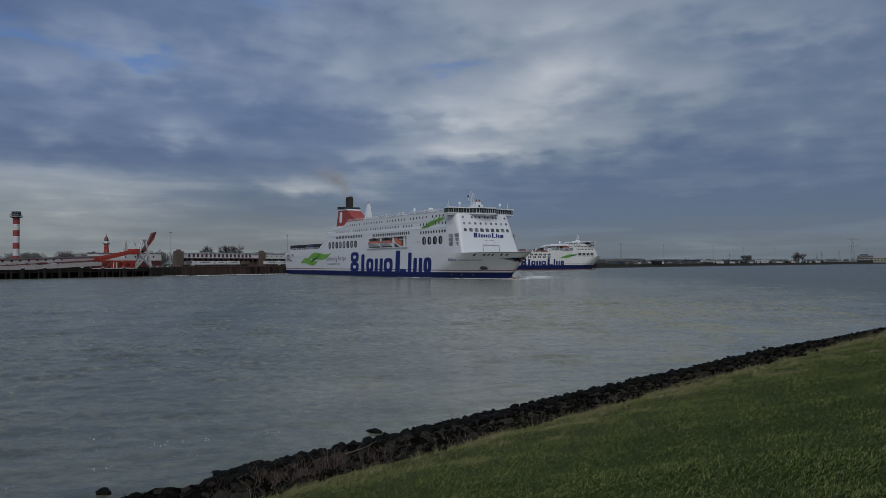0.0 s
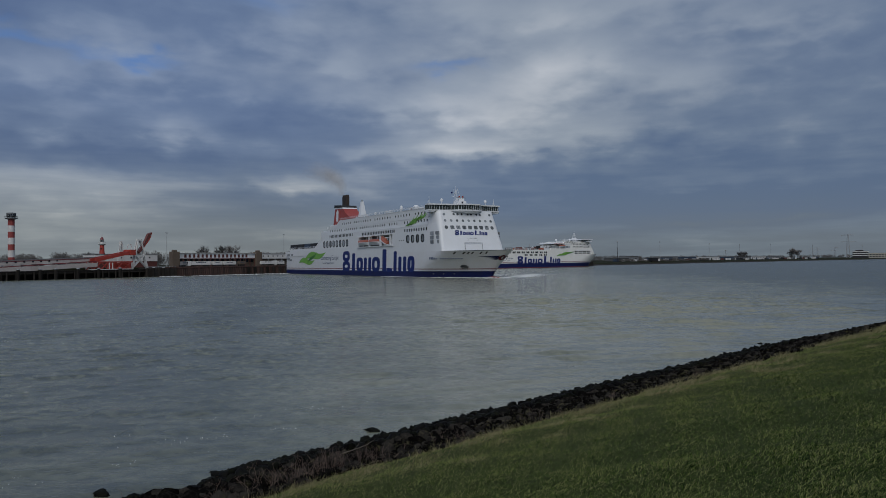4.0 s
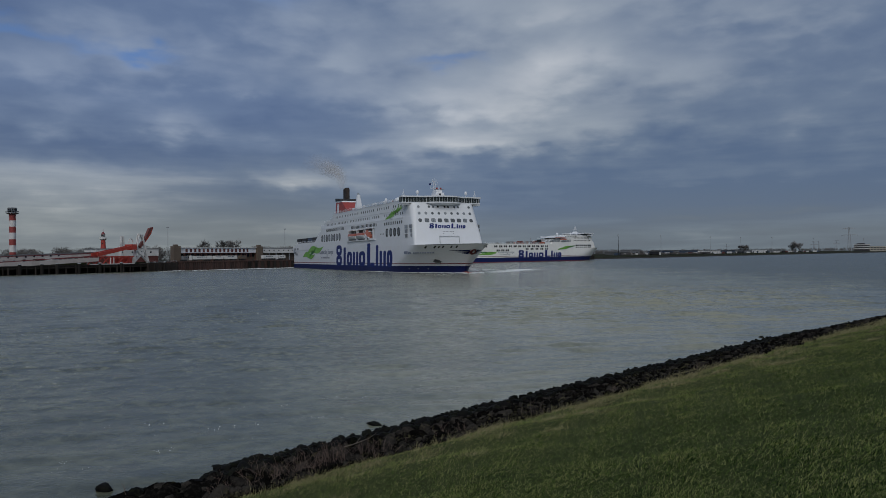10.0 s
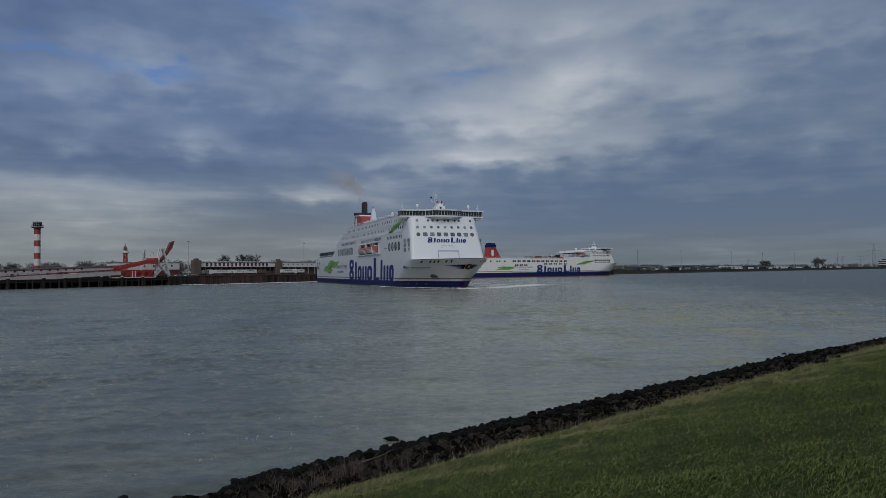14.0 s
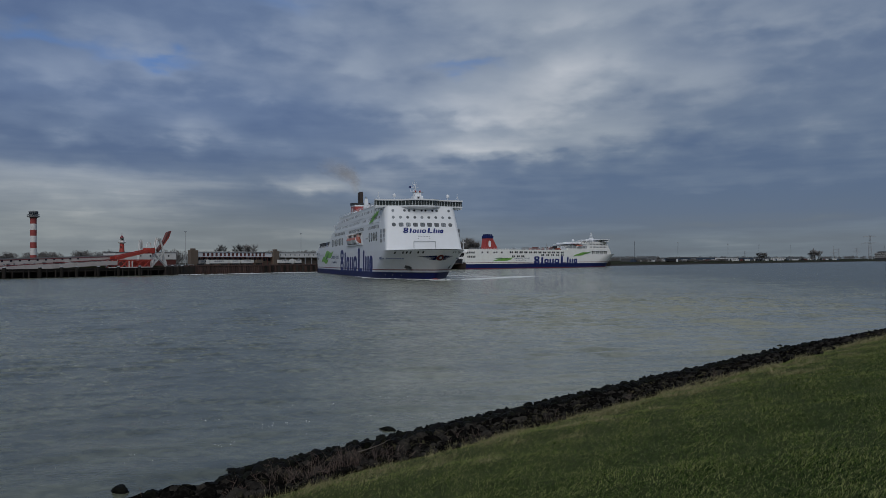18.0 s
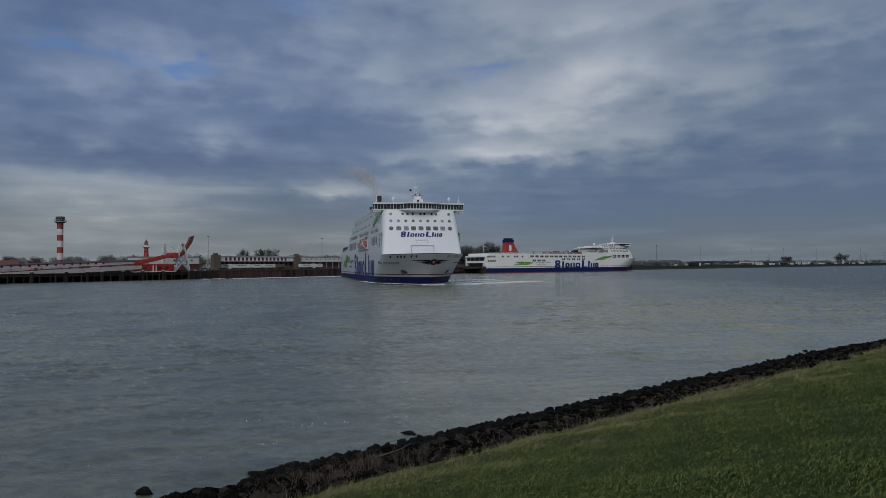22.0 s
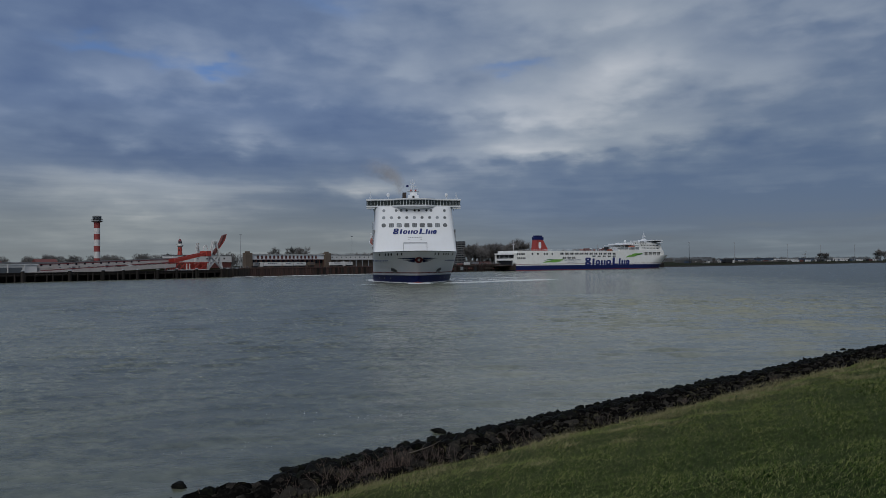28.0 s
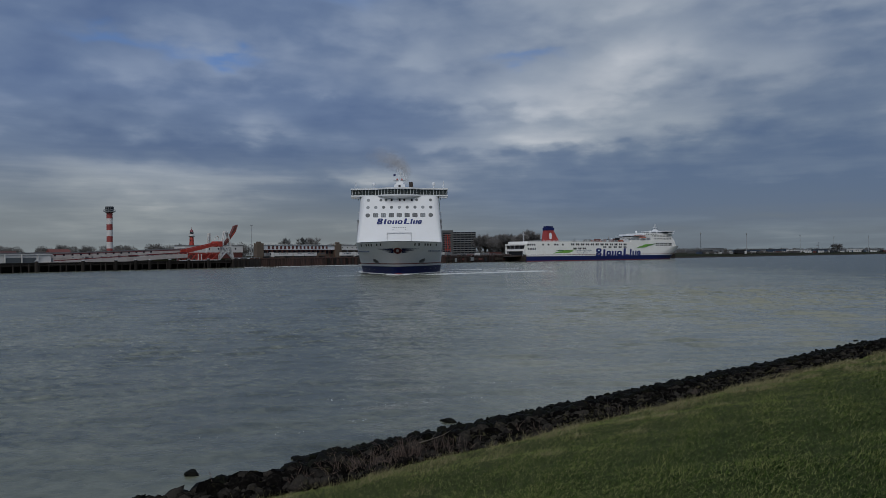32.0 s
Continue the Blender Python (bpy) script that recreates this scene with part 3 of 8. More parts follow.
def make_water():
    """One sheet to the horizon, with real wind waves where the eye can tell them apart."""
    xs = np.array(spread([(-4950, -300, 6), (-300, -92, 40), (-92, 108, 500), (108, 300, 40), (300, 4950, 6)]))
    ys = np.array(spread([(-60, 15, 2), (15, 150, 338), (150, 420, 60), (420, 4950, 12)]))
    x, y = np.meshgrid(xs, ys)
    rng = np.random.default_rng(7)
    h = np.zeros_like(x)
    for i in range(56):
        # from half-metre chop to a long low swell, running up the river with some spread
        length = 0.95 * (4.2 / 0.95) ** rng.random()
        k = 2 * np.pi / length
        a = np.radians(-72 + rng.normal(0, 25))
        px, py = rng.uniform(0, 900, 2)
        # wave groups: each train swells and fades along its way
        group = 0.75 + 0.25 * np.sin(0.06 * k * (x * np.cos(a + 0.9) + y * np.sin(a + 0.9)) + px)
        h += WAVE_SLOPE * length ** 0.1 / k * group * np.sin(k * ((x + px) * np.cos(a) + (y + py) * np.sin(a)))
    # sharper crests, calmer lee near the stones and to the right, patches of wind
    h = h + 1.6 * h * np.abs(h)
    off = -0.680 * x + 0.733 * y - 20.8
    lee = 0.42 + 0.58 * np.clip(off / 15, 0, 1)
    gust = 0.85 + 0.30 * np.sin(x * 0.09 + 1.7 * np.sin(y * 0.05)) * np.sin(y * 0.07 - 0.03 * x)
    inside = np.clip((x + 92) / 12, 0, 1) * np.clip((108 - x) / 12, 0, 1) * np.clip((158 - y) / 30, 0, 1) * np.clip((y - 15) / 4, 0, 1)
    h *= lee * gust * inside * (0.8 + 2.3 * np.clip((x - 2) / 30, 0, 1) * np.clip((75 - x) / 30, 0, 1))
    rows, cols = x.shape
    me = bpy.data.meshes.new("water")
    me.vertices.add(rows * cols)
    me.vertices.foreach_set("co", np.stack([x, y, h], 2).ravel().astype(np.float32))
    i0 = (np.arange(rows - 1)[:, None] * cols + np.arange(cols - 1)).ravel()
    me.loops.add(4 * len(i0))
    me.loops.foreach_set("vertex_index", np.stack([i0, i0 + 1, i0 + cols + 1, i0 + cols], 1).ravel().astype(np.int32))
    me.polygons.add(len(i0))
    me.polygons.foreach_set("loop_start", (np.arange(len(i0)) * 4).astype(np.int32))
    me.update(calc_edges=True)
    me.shade_smooth()
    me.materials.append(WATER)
    return tagged(new("water", me), "grey-green choppy river water under an overcast sky", "water", kind="structure")


WAVE_SLOPE = 0.025


def stone_shape(rng, flat, fine=2):
    """A rounded block with worn corners and a few chipped flats."""
    bm = bmesh.new()
    bmesh.ops.create_icosphere(bm, subdivisions=fine, radius=1.0)
    off = Vector((rng.uniform(0, 90), rng.uniform(0, 90), rng.uniform(0, 90)))
    cuts = [(Vector((rng.gauss(0, 1), rng.gauss(0, 1), rng.gauss(0, 1))).normalized(), rng.uniform(0.62, 0.85)) for _ in range(4 if fine > 1 else 1)]
    for v in bm.verts:
        c = v.co.normalized() * (1.0 + 0.42 * noise.noise(v.co * 1.3 + off) + 0.20 * noise.noise(v.co * 3.1 + off))
        for n, d in cuts:
            over = c.dot(n) - d
            if over > 0:
                c -= n * over * 0.85
        v.co = Vector((c.x * 1.08, c.y * 0.84, c.z * flat))
    for f in bm.faces:
        f.smooth = True
    return bm


def joined(name, items, mat):
    """One mesh from (mesh, matrix) pairs."""
    vs, fs, soft, n = [], [], [], 0
    for me, m in items:
        co = np.empty(len(me.vertices) * 3)
        me.vertices.foreach_get("co", co)
        a = np.array(m)
        vs.append(co.reshape(-1, 3) @ a[:3, :3].T + a[:3, 3])
        fs += [tuple(i + n for i in p.vertices) for p in me.polygons]
        soft += [0.0 if p.use_smooth else 1.0 for p in me.polygons]
        n += len(me.vertices)
    me = bpy.data.meshes.new(name)
    me.from_pydata(np.concatenate(vs).tolist(), [], fs)
    me.polygons.foreach_set("use_smooth", [u < 0.5 for u in soft])
    me.materials.append(mat)
    return new(name, me)


def make_revetment():
    rng = random.Random(11)
    slope = thing("stone_revetment", Matrix(), "dark basalt rubble stones along the waterline of the dike", "stone revetment", kind="structure")
    shapes = []
    for i in range(28):
        bm = stone_shape(rng, rng.uniform(0.6, 0.9), 3 if 9 <= i < 14 else 2 if i < 14 or i >= 20 else 1)
        me = bpy.data.meshes.new("stone")
        bm.to_mesh(me)
        bm.free()
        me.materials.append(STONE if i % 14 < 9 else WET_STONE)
        shapes.append(me)
    near, rest, wet_rest = [], [], []
    us = spread([(-18, 60, 78), (60, 130, 35)])
    # sheet added under the stones to blacken the gaps
    bed = grid_mesh("gap_shade_sheet", [[tuple(bank(u, s, 0.05)) for u in us] for s in (-2.0, 2.0, 5.0, STONE_TOP - 1.4, STONE_TOP - 0.9)], GAP_SHADE)
    bed.parent = slope
    tagged(bed, kind="stuff")
    u = -16.0
    while u < 112:
        big = 1.0 if u < 12 else 0.82
        s = (0.95 if u < 8 else 0.4 if u < 10.5 else -1.0 if u < 55 else -0.8) + rng.uniform(-0.35, 0.35)
        top = STONE_TOP - 0.65 + 1.1 * noise.noise((u * 0.42, 0, 0)) + 0.5 * noise.noise((u * 1.7, 3, 0))
        while s < top:
            r = rng.uniform(0.11, 0.21) * big
            if rng.random() < 0.10:
                r *= 1.5
            if s < 1.5:
                r = rng.uniform(0.18, 0.36) * big
            if s > STONE_TOP - 2.6:
                r *= 0.66
            uu = u + rng.uniform(-0.2, 0.2)
            p = bank(uu, s, r * (rng.uniform(-0.2, 0.35) if s < 1.5 else rng.uniform(0.25, 0.75)) + (0.13 if 11 < u < 60 and s < 1.5 else 0.0))
            m = Matrix.LocRotScale(p, Euler((rng.uniform(-0.7, 0.7), rng.uniform(-0.7, 0.7), rng.uniform(0, 6.28))), (r * rng.uniform(0.95, 1.4), r, r))
            k = rng.randrange(9) if s > 1.5 else 9 + rng.randrange(5)
            if 1.5 < u < 18 and s < 5.5 and len(near) < 300 and rng.random() < 0.7:
                near.append((shapes[k], m))
            else:
                (rest if k < 9 else wet_rest).append((shapes[k if -4 < u < 34 and s > 1.5 or -4 < u < 18 else k + 14], m))
            s += r * rng.uniform(1.2, 1.7)
        u += rng.uniform(0.25, 0.34) * (1.0 if u < 12 else 0.92)
    # single stones standing in the shallows
    for x, y, r in SHALLOWS:
        near.append((shapes[9 + len(near) % 5], Matrix.LocRotScale((x, y, 0.0), Euler((0.2, 0.1, r * 9)), (r * 1.5, r, r * 0.75))))
    for me, m in near:
        o = new("stone", me)
        o.parent = slope
        o.matrix_local = m
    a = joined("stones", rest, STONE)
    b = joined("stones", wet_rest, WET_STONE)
    for o in (a, b):
        o.parent = slope
        tagged(o, kind="stuff")


SHALLOWS = [(-1.9, 29.5, 0.26), (-5.6, 24.8, 0.28), (-9.6, 22.0, 0.25), (-6.0, 24.7, 0.14), (6.2, 36.0, 0.15), (5.4, 34.8, 0.12), (27.5, 56.5, 0.19), (24.6, 53.1, 0.15)]


def blades(name, mat, n, pick, height, width, lean, seed):
    """Blades of grass, each a bent tapering strip."""
    rng = np.random.default_rng(seed)
    u, s = pick(rng, n)
    n = len(u)
    a = np.array(ALONG), np.array(OUT)
    base = u[:, None] * a[0] + (EDGE - draw_back(u) - s)[:, None] * a[1]
    base[:, 2] = STONE_SLOPE * np.minimum(s, STONE_TOP) + SLOPE * np.clip(s - STONE_TOP, 0, 17) + 0.01 * np.maximum(s - STONE_TOP - 17, 0) - 0.015 + bumpy(u, s)
    dist = np.hypot(base[:, 0], base[:, 1])
    ang = rng.uniform(0, 2 * np.pi, n)
    # clumps a hand wide and patches a pace wide stand taller than the rest
    clump = np.sin(base[:, 0] * 67 + 2 * np.sin(base[:, 1] * 17)) * np.sin(base[:, 1] * 59 + 2 * np.sin(base[:, 0] * 21))
    patch = np.sin(base[:, 0] * 3.1 + 2 * np.sin(base[:, 1] * 1.3)) * np.sin(base[:, 1] * 2.7 + 2 * np.sin(base[:, 0] * 1.1))
    h = height * (0.9 + dist / 80.0) * rng.uniform(0.45, 1.4, n) * (1 + 0.55 * clump + 0.14 * patch)
    w = width * (0.55 + dist / 10.0) * rng.uniform(0.7, 1.3, n)
    side = np.stack([np.cos(ang), np.sin(ang), np.zeros(n)], 1) * w[:, None]
    la = ang + np.pi / 2 + rng.normal(0, 0.5, n)
    wind = np.array([0.28, -0.15, 0.0])
    bend = (np.stack([np.cos(la), np.sin(la), np.zeros(n)], 1) * rng.uniform(0.2, 1.0, n)[:, None] + wind) * (h * lean)[:, None]
    up = np.array([0, 0, 1.0])
    mid = base + bend * 0.35 + up * (h * 0.62)[:, None]
    tip = base + bend + up * h[:, None]
    near = dist < 11
    m, f = int(near.sum()), int((~near).sum())
    bent = np.stack([base - side, base + side, mid + side * 0.7, mid - side * 0.7, tip], 1)[near].reshape(-1, 3)
    plain = np.stack([base - side, base + side, tip], 1)[~near].reshape(-1, 3)
    me = bpy.data.meshes.new(name)
    me.vertices.add(5 * m + 3 * f)
    me.vertices.foreach_set("co", np.concatenate([bent, plain]).ravel().astype(np.float32))
    i0 = np.arange(m) * 5
    loops = np.stack([i0, i0 + 1, i0 + 2, i0 + 3, i0 + 3, i0 + 2, i0 + 4], 1).ravel()
    loops = np.concatenate([loops, 5 * m + np.arange(3 * f)])
    me.loops.add(7 * m + 3 * f)
    me.loops.foreach_set("vertex_index", loops.astype(np.int32))
    starts = np.stack([np.arange(m) * 7, np.arange(m) * 7 + 4], 1).ravel()
    starts = np.concatenate([starts, 7 * m + np.arange(f) * 3])
    me.polygons.add(2 * m + f)
    me.polygons.foreach_set("loop_start", starts.astype(np.int32))
    me.update(calc_edges=True)
    me.materials.append(mat)
    return new(name, me)


def make_grass():
    def lawn(rng, n):
        # thinning out with the distance from the dike's crest path
        r = (2.87 + 16.7 * rng.random(n)) ** (1 / 0.7)
        a = np.radians(rng.uniform(-24, 50, n))
        # thinner turf all round the standpoint
        k = rng.random(n) < 0.07
        r = np.where(k, 1.0 * 40 ** rng.random(n), r)
        a = np.where(k, rng.uniform(0, 2 * np.pi, n), a)
        x, y = r * np.sin(a), r * np.cos(a)
        u = x * ALONG.x + y * ALONG.y
        s = EDGE - draw_back(u) - (x * OUT.x + y * OUT.y)
        k = (s > STONE_TOP - 1.0) & (s < 50)
        return u[k], s[k]

    def fringe(rng, n):
        c = rng.integers(0, 240, n)
        cu = (-6 + 100 * np.random.default_rng(8).random(240) ** 1.4)[c]
        cs = (np.abs(np.random.default_rng(9).normal(0, 0.85, 240)))[c]
        return cu + rng.normal(0, 0.30, n), STONE_TOP - 0.95 + cs + rng.normal(0, 0.16, n)

    def tufts(rng, n):
        c = rng.integers(0, 90, n)
        cu = np.random.default_rng(5).uniform(0, 70, 90)[c]
        cs = STONE_TOP + np.abs(np.random.default_rng(6).normal(0, 2.2, 90))[c] + 0.2
        return cu + rng.normal(0, 0.22, n), cs + rng.normal(0, 0.16, n)

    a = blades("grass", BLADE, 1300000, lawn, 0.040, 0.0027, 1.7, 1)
    tagged(a, "short wind-blown green grass on the dike", "grass", kind="stuff")
    b = blades("dry_grass", STRAW, 34000, fringe, 0.12, 0.0022, 1.4, 2)
    tagged(b, "dry straw-coloured grass fringe above the stones", "dry grass", kind="stuff")
    c = blades("long_grass_tufts", STRAW, 16000, tufts, 0.085, 0.0024, 2.0, 3)
    tagged(c, "taller pale grass tufts in the turf", "dry grass", kind="stuff")


# The far side: the quay's waterline, from the jetties past the ferry berth to the distant dike.
QUAY_A, QUAY_B = Vector((-149, 432, 0)), Vector((-37, 566, 0))
QUAY_DIR = (QUAY_B - QUAY_A).normalized()
QUAY_IN = Vector((-QUAY_DIR.y, QUAY_DIR.x, 0))
QUAY_TOP = 5.4
FAR_EDGE = [(-900, -60), (-420, 150), (-268, 300), (-224, 370), (-158, 440), (-149, 432), (-37, 566), (2, 612), (60, 690), (140, 790), (206, 846), (320, 966), (450, 1105),
            (600, 1245), (800, 1450), (1050, 1690), (1500, 2120), (4600, 4400)]


def make_far_ground():
    rows = [[], [], [], [], []]
    n = len(FAR_EDGE)
    for i, (x, y) in enumerate(FAR_EDGE):
        a, b = Vector(FAR_EDGE[max(0, i - 1)]), Vector(FAR_EDGE[min(n - 1, i + 1)])
        d = (b - a).normalized()
        inn = Vector((-d.y, d.x))
        hard = i <= 9
        p = Vector((x, y))
        for row, off, z in zip(rows, (0.0, 0.6 if hard else 9, 30 if hard else 40, 120, 600), (-1.5, QUAY_TOP if hard else 2.6, QUAY_TOP if hard else 3.2, 4.6, 5.2)):
            q = p + inn * off
            row.append((q.x, q.y, z))
    far = []
    for x, y, z in rows[4]:
        v = Vector((x, y)).normalized() * 4900
        far.append((v.x, v.y, 5.6))
    rows.append(far)
    g = grid_mesh("far_ground", rows[::-1], FAR_GRASS, smooth=False)
    tagged(g, "flat grassy land behind the far quay and dike", "ground", kind="structure")


water = make_water()
make_ground()
make_far_ground()
make_revetment()
make_grass()


# ---- the large ferry: x forward from the stem at the waterline, y to port, z up from the water ----
HALF = 15.9


def stem_reach(z):
    """How far the stem leans out over the water."""
    return 11.5 * (max(z - 0.8, 0) / 10.6) ** 1.25


def hull_breadth(x, z):
    """Half the beam of the hull at length x and height z."""
    zc = min(max(z, 0.0), 11.4)
    tip = stem_reach(zc)
    entry = 46 - 21 * (zc / 11.4) ** 0.8
    u = min(max((tip - x) / entry, 0.0), 1.0)
    b = HALF * (1 - (1 - u) ** (1.75 - 0.25 * zc / 11.4))
    # the stem is rounded, more so towards the deck
    k = 1.0 + 2.6 * zc / 11.4
    b = math.sqrt((b + k) ** 2 - k * k) * HALF / math.sqrt((HALF + k) ** 2 - k * k)
    if x < -224:
        b -= 0.12 * (-224 - x)
    return b


def hull_ring(z, out=0.0, aft=-231.6, count=26, flat=True):
    """The hull's outline at height z, from the starboard quarter round the bow to the port quarter."""
    zc = min(max(z, 0.0), 11.4)
    tip = stem_reach(zc)
    xs = [aft, -226, -150, -70, -45]
    xs += [-45 + (tip + 45) * (1 - (1 - i / count) ** 2.0) for i in range(1, count + 1)]
    star = [(x, -max(hull_breadth(x, z), 0.02) - out, z) for x in xs]
    star[-1] = (tip + out, 0.0, z)
    return star + [(x, -y, z) for x, y, z in star[-2::-1]]


def skin(bm, rings, close=False):
    vs = [[bm.verts.new(p) for p in r] for r in rings]
    n = len(vs[0])
    for a, b in zip(vs, vs[1:]):
        for i in range(n if close else n - 1):
            j = (i + 1) % n
            bm.faces.new((a[i], a[j], b[j], b[i]))
    return vs


def hull_band(z0, z1, steps, out, cap=False):
    bm = bmesh.new()
    rings = skin(bm, [hull_ring(z0 + (z1 - z0) * i / steps, out) for i in range(steps + 1)], close=True)
    if cap:
        bm.faces.new(rings[0][::-1])
        bm.faces.new(rings[-1])
    bmesh.ops.recalc_face_normals(bm, faces=bm.faces[:])
    return bm


def front_x(z):
    """How far the raked white front reaches forward."""
    return -13.4 - 6.4 * (max(z - 11.4, 0.0) / 18.0) ** 1.1


def house_ring(z, aft, wide, n=7):
    """The superstructure's outline at height z, with rounded front corners and a slightly bowed front."""
    f = front_x(z)
    k = (z - 11.4) / 18.0
    w = min(wide, 15.75 - 1.0 * k)
    r = 1.0 + 1.9 * k
    pts = [(aft, -wide), (f - 6.5, -(w * 0.4 + wide * 0.6))]
    for i in range(n + 1):
        a = math.pi / 2 * i / n
        pts.append((f - r - 0.5 + r * math.sin(a), -(w - r) - r * math.cos(a)))
    for y in (-0.66, -0.33):
        pts.append((f - 0.5 * (y * y), y * w * 0.9))
    pts.append((f, 0.0))
    full = pts + [(x, -y) for x, y in pts[-2::-1]]
    return [(x, y, z) for x, y in full]


def house(levels):
    bm = bmesh.new()
    rings = skin(bm, [house_ring(z, aft, wide) for z, aft, wide in levels], close=True)
    bm.faces.new(rings[-1])
    bm.faces.new(rings[0][::-1])
    bmesh.ops.recalc_face_normals(bm, faces=bm.faces[:])
    return bm


def on_front(z, y):
    """The pose of a piece on the raked front: x right as one looks at it, y up the wall, z out of it."""
    f = front_x(z) - 0.5 * min(1.0, (y / 14.0) ** 2)
    rake = math.atan2(front_x(z - 1) - front_x(z + 1), 2.0)
    return Matrix.Translation((f, y, z)) @ Matrix.Rotation(-rake, 4, "Y") @ Matrix(((0, 0, 1, 0), (1, 0, 0, 0), (0, 1, 0, 0), (0, 0, 0, 1)))


def flat_piece(name, outline, depth, mat, parent, m=Matrix(), label=""):
    bm = prism(bmesh.new(), outline, lambda u, v, w: (u, v, w), depth)
    o = part(name, bm, mat, parent, label)
    o.matrix_local = m
    return o


def side_pose(x, z, sign=-1, y=HALF):
    """x along the ship as read from outside, y up, z out of the side."""
    if sign < 0:
        return Matrix.Translation((x, -y, z)) @ Matrix(((1, 0, 0, 0), (0, 0, -1, 0), (0, 1, 0, 0), (0, 0, 0, 1)))
    return Matrix.Translation((x, y, z)) @ Matrix(((-1, 0, 0, 0), (0, 0, 1, 0), (0, 1, 0, 0), (0, 0, 0, 1)))


def leaf(length, breadth, bend, n=12):
    """A curved pointed blade, from its root at the origin along x."""
    up, low = [], []
    for i in range(n + 1):
        t = i / n
        x = length * t
        mid = bend * math.sin(t * math.pi * 2.0)
        w = breadth * math.sin(math.pi * t ** 0.85) * 0.5
        up.append((x, mid + w))
        low.append((x, mid - w))
    return low + up[-2:0:-1]


def ring_piece(bm, w, h, bar, slant, depth):
    """A flat rounded loop."""
    a = oval(w / 2, h / 2, w / 2, h / 2, 20, 3.2)
    b = oval(w / 2, h / 2, w / 2 - bar, h / 2 - bar * 0.6, 20, 2.6)
    rows = []
    for q, z in ((a, 0.0), (a, depth), (b, depth), (b, 0.0)):
        rows.append([bm.verts.new((x + slant * y, y, z)) for x, y in q])
    for r0, r1 in zip(rows, rows[1:] + rows[:1]):
        for k in range(len(a)):
            n = (k + 1) % len(a)
            bm.faces.new((r0[k], r0[n], r1[n], r1[k]))
    bmesh.ops.recalc_face_normals(bm, faces=bm.faces[:])


def wordmark(parent, place, width, height, mat, slant=0.0, depth=0.03):
    """The painted wordmark as a row of plain bars and loops."""
    def bar(x, w, y0, y1):
        r = min(0.05 * height, w * width * 0.3)
        a, b, c, e = x * width, (x + w) * width, y0 * height, y1 * height
        q = [(a + r, c), (b - r, c), (b, c + r), (b, e - r), (b - r, e), (a + r, e), (a, e - r), (a, c + r)]
        flat_piece("painted_bar", [(u + slant * v, v) for u, v in q], depth, mat, parent, place)
    for x, w, y0, y1 in ((0.160, 0.044, 0.0, 0.88),
                         (0.345, 0.040, 0.0, 0.66), (0.408, 0.040, 0.0, 0.66), (0.605, 0.052, 0.0, 1.0), (0.660, 0.070, 0.0, 0.17), (0.750, 0.038, 0.0, 0.9), (0.810, 0.037, 0.0, 0.66), (0.868, 0.037, 0.0, 0.66)):
        bar(x, w, y0, y1)
    for x, w, y, h in ((0.230, 0.098, 0.0, 0.67), (0.461, 0.110, 0.0, 0.67), (0.918, 0.082, 0.0, 0.67), (0.004, 0.120, 0.0, 0.50), (0.004, 0.116, 0.495, 0.505)):
        bm = bmesh.new()
        ring_piece(bm, w * width, h * height, 0.036 * width, slant, depth)
        part("painted_loop", bm, mat, parent).matrix_local = place @ Matrix.Translation((x * width + slant * y * height, y * height, 0))


def lettering(name, words, size, m, mat, parent):
    cu = bpy.data.curves.new(name, "FONT")
    cu.body, cu.size, cu.extrude = words, size, 0.012
    cu.materials.append(mat)
    o = new(name, cu)
    bpy.context.view_layer.update()
    me = bpy.data.meshes.new_from_object(o.evaluated_get(bpy.context.evaluated_depsgraph_get()))
    bpy.data.objects.remove(o)
    t = new(name, me)
    t.parent, t.matrix_local = parent, m
    return t


def rail(parent, points, height=1.1, gap=2.2, mat=None, name="railing"):
    """Posts and three wires along a line."""
    bm = bmesh.new()
    for a, b in zip(points, points[1:]):
        a, b = Vector(a), Vector(b)
        n = max(1, round((b - a).length / gap))
        for i in range(n + 1):
            p = a.lerp(b, i / n)
            rod(bm, p, p + Vector((0, 0, height)), 0.05, seg=4)
        for k in (0.4, 0.7, 1.0):
            rod(bm, a + Vector((0, 0, height * k)), b + Vector((0, 0, height * k)), 0.04, seg=4)
    return part(name, bm, mat or WHITE, parent)


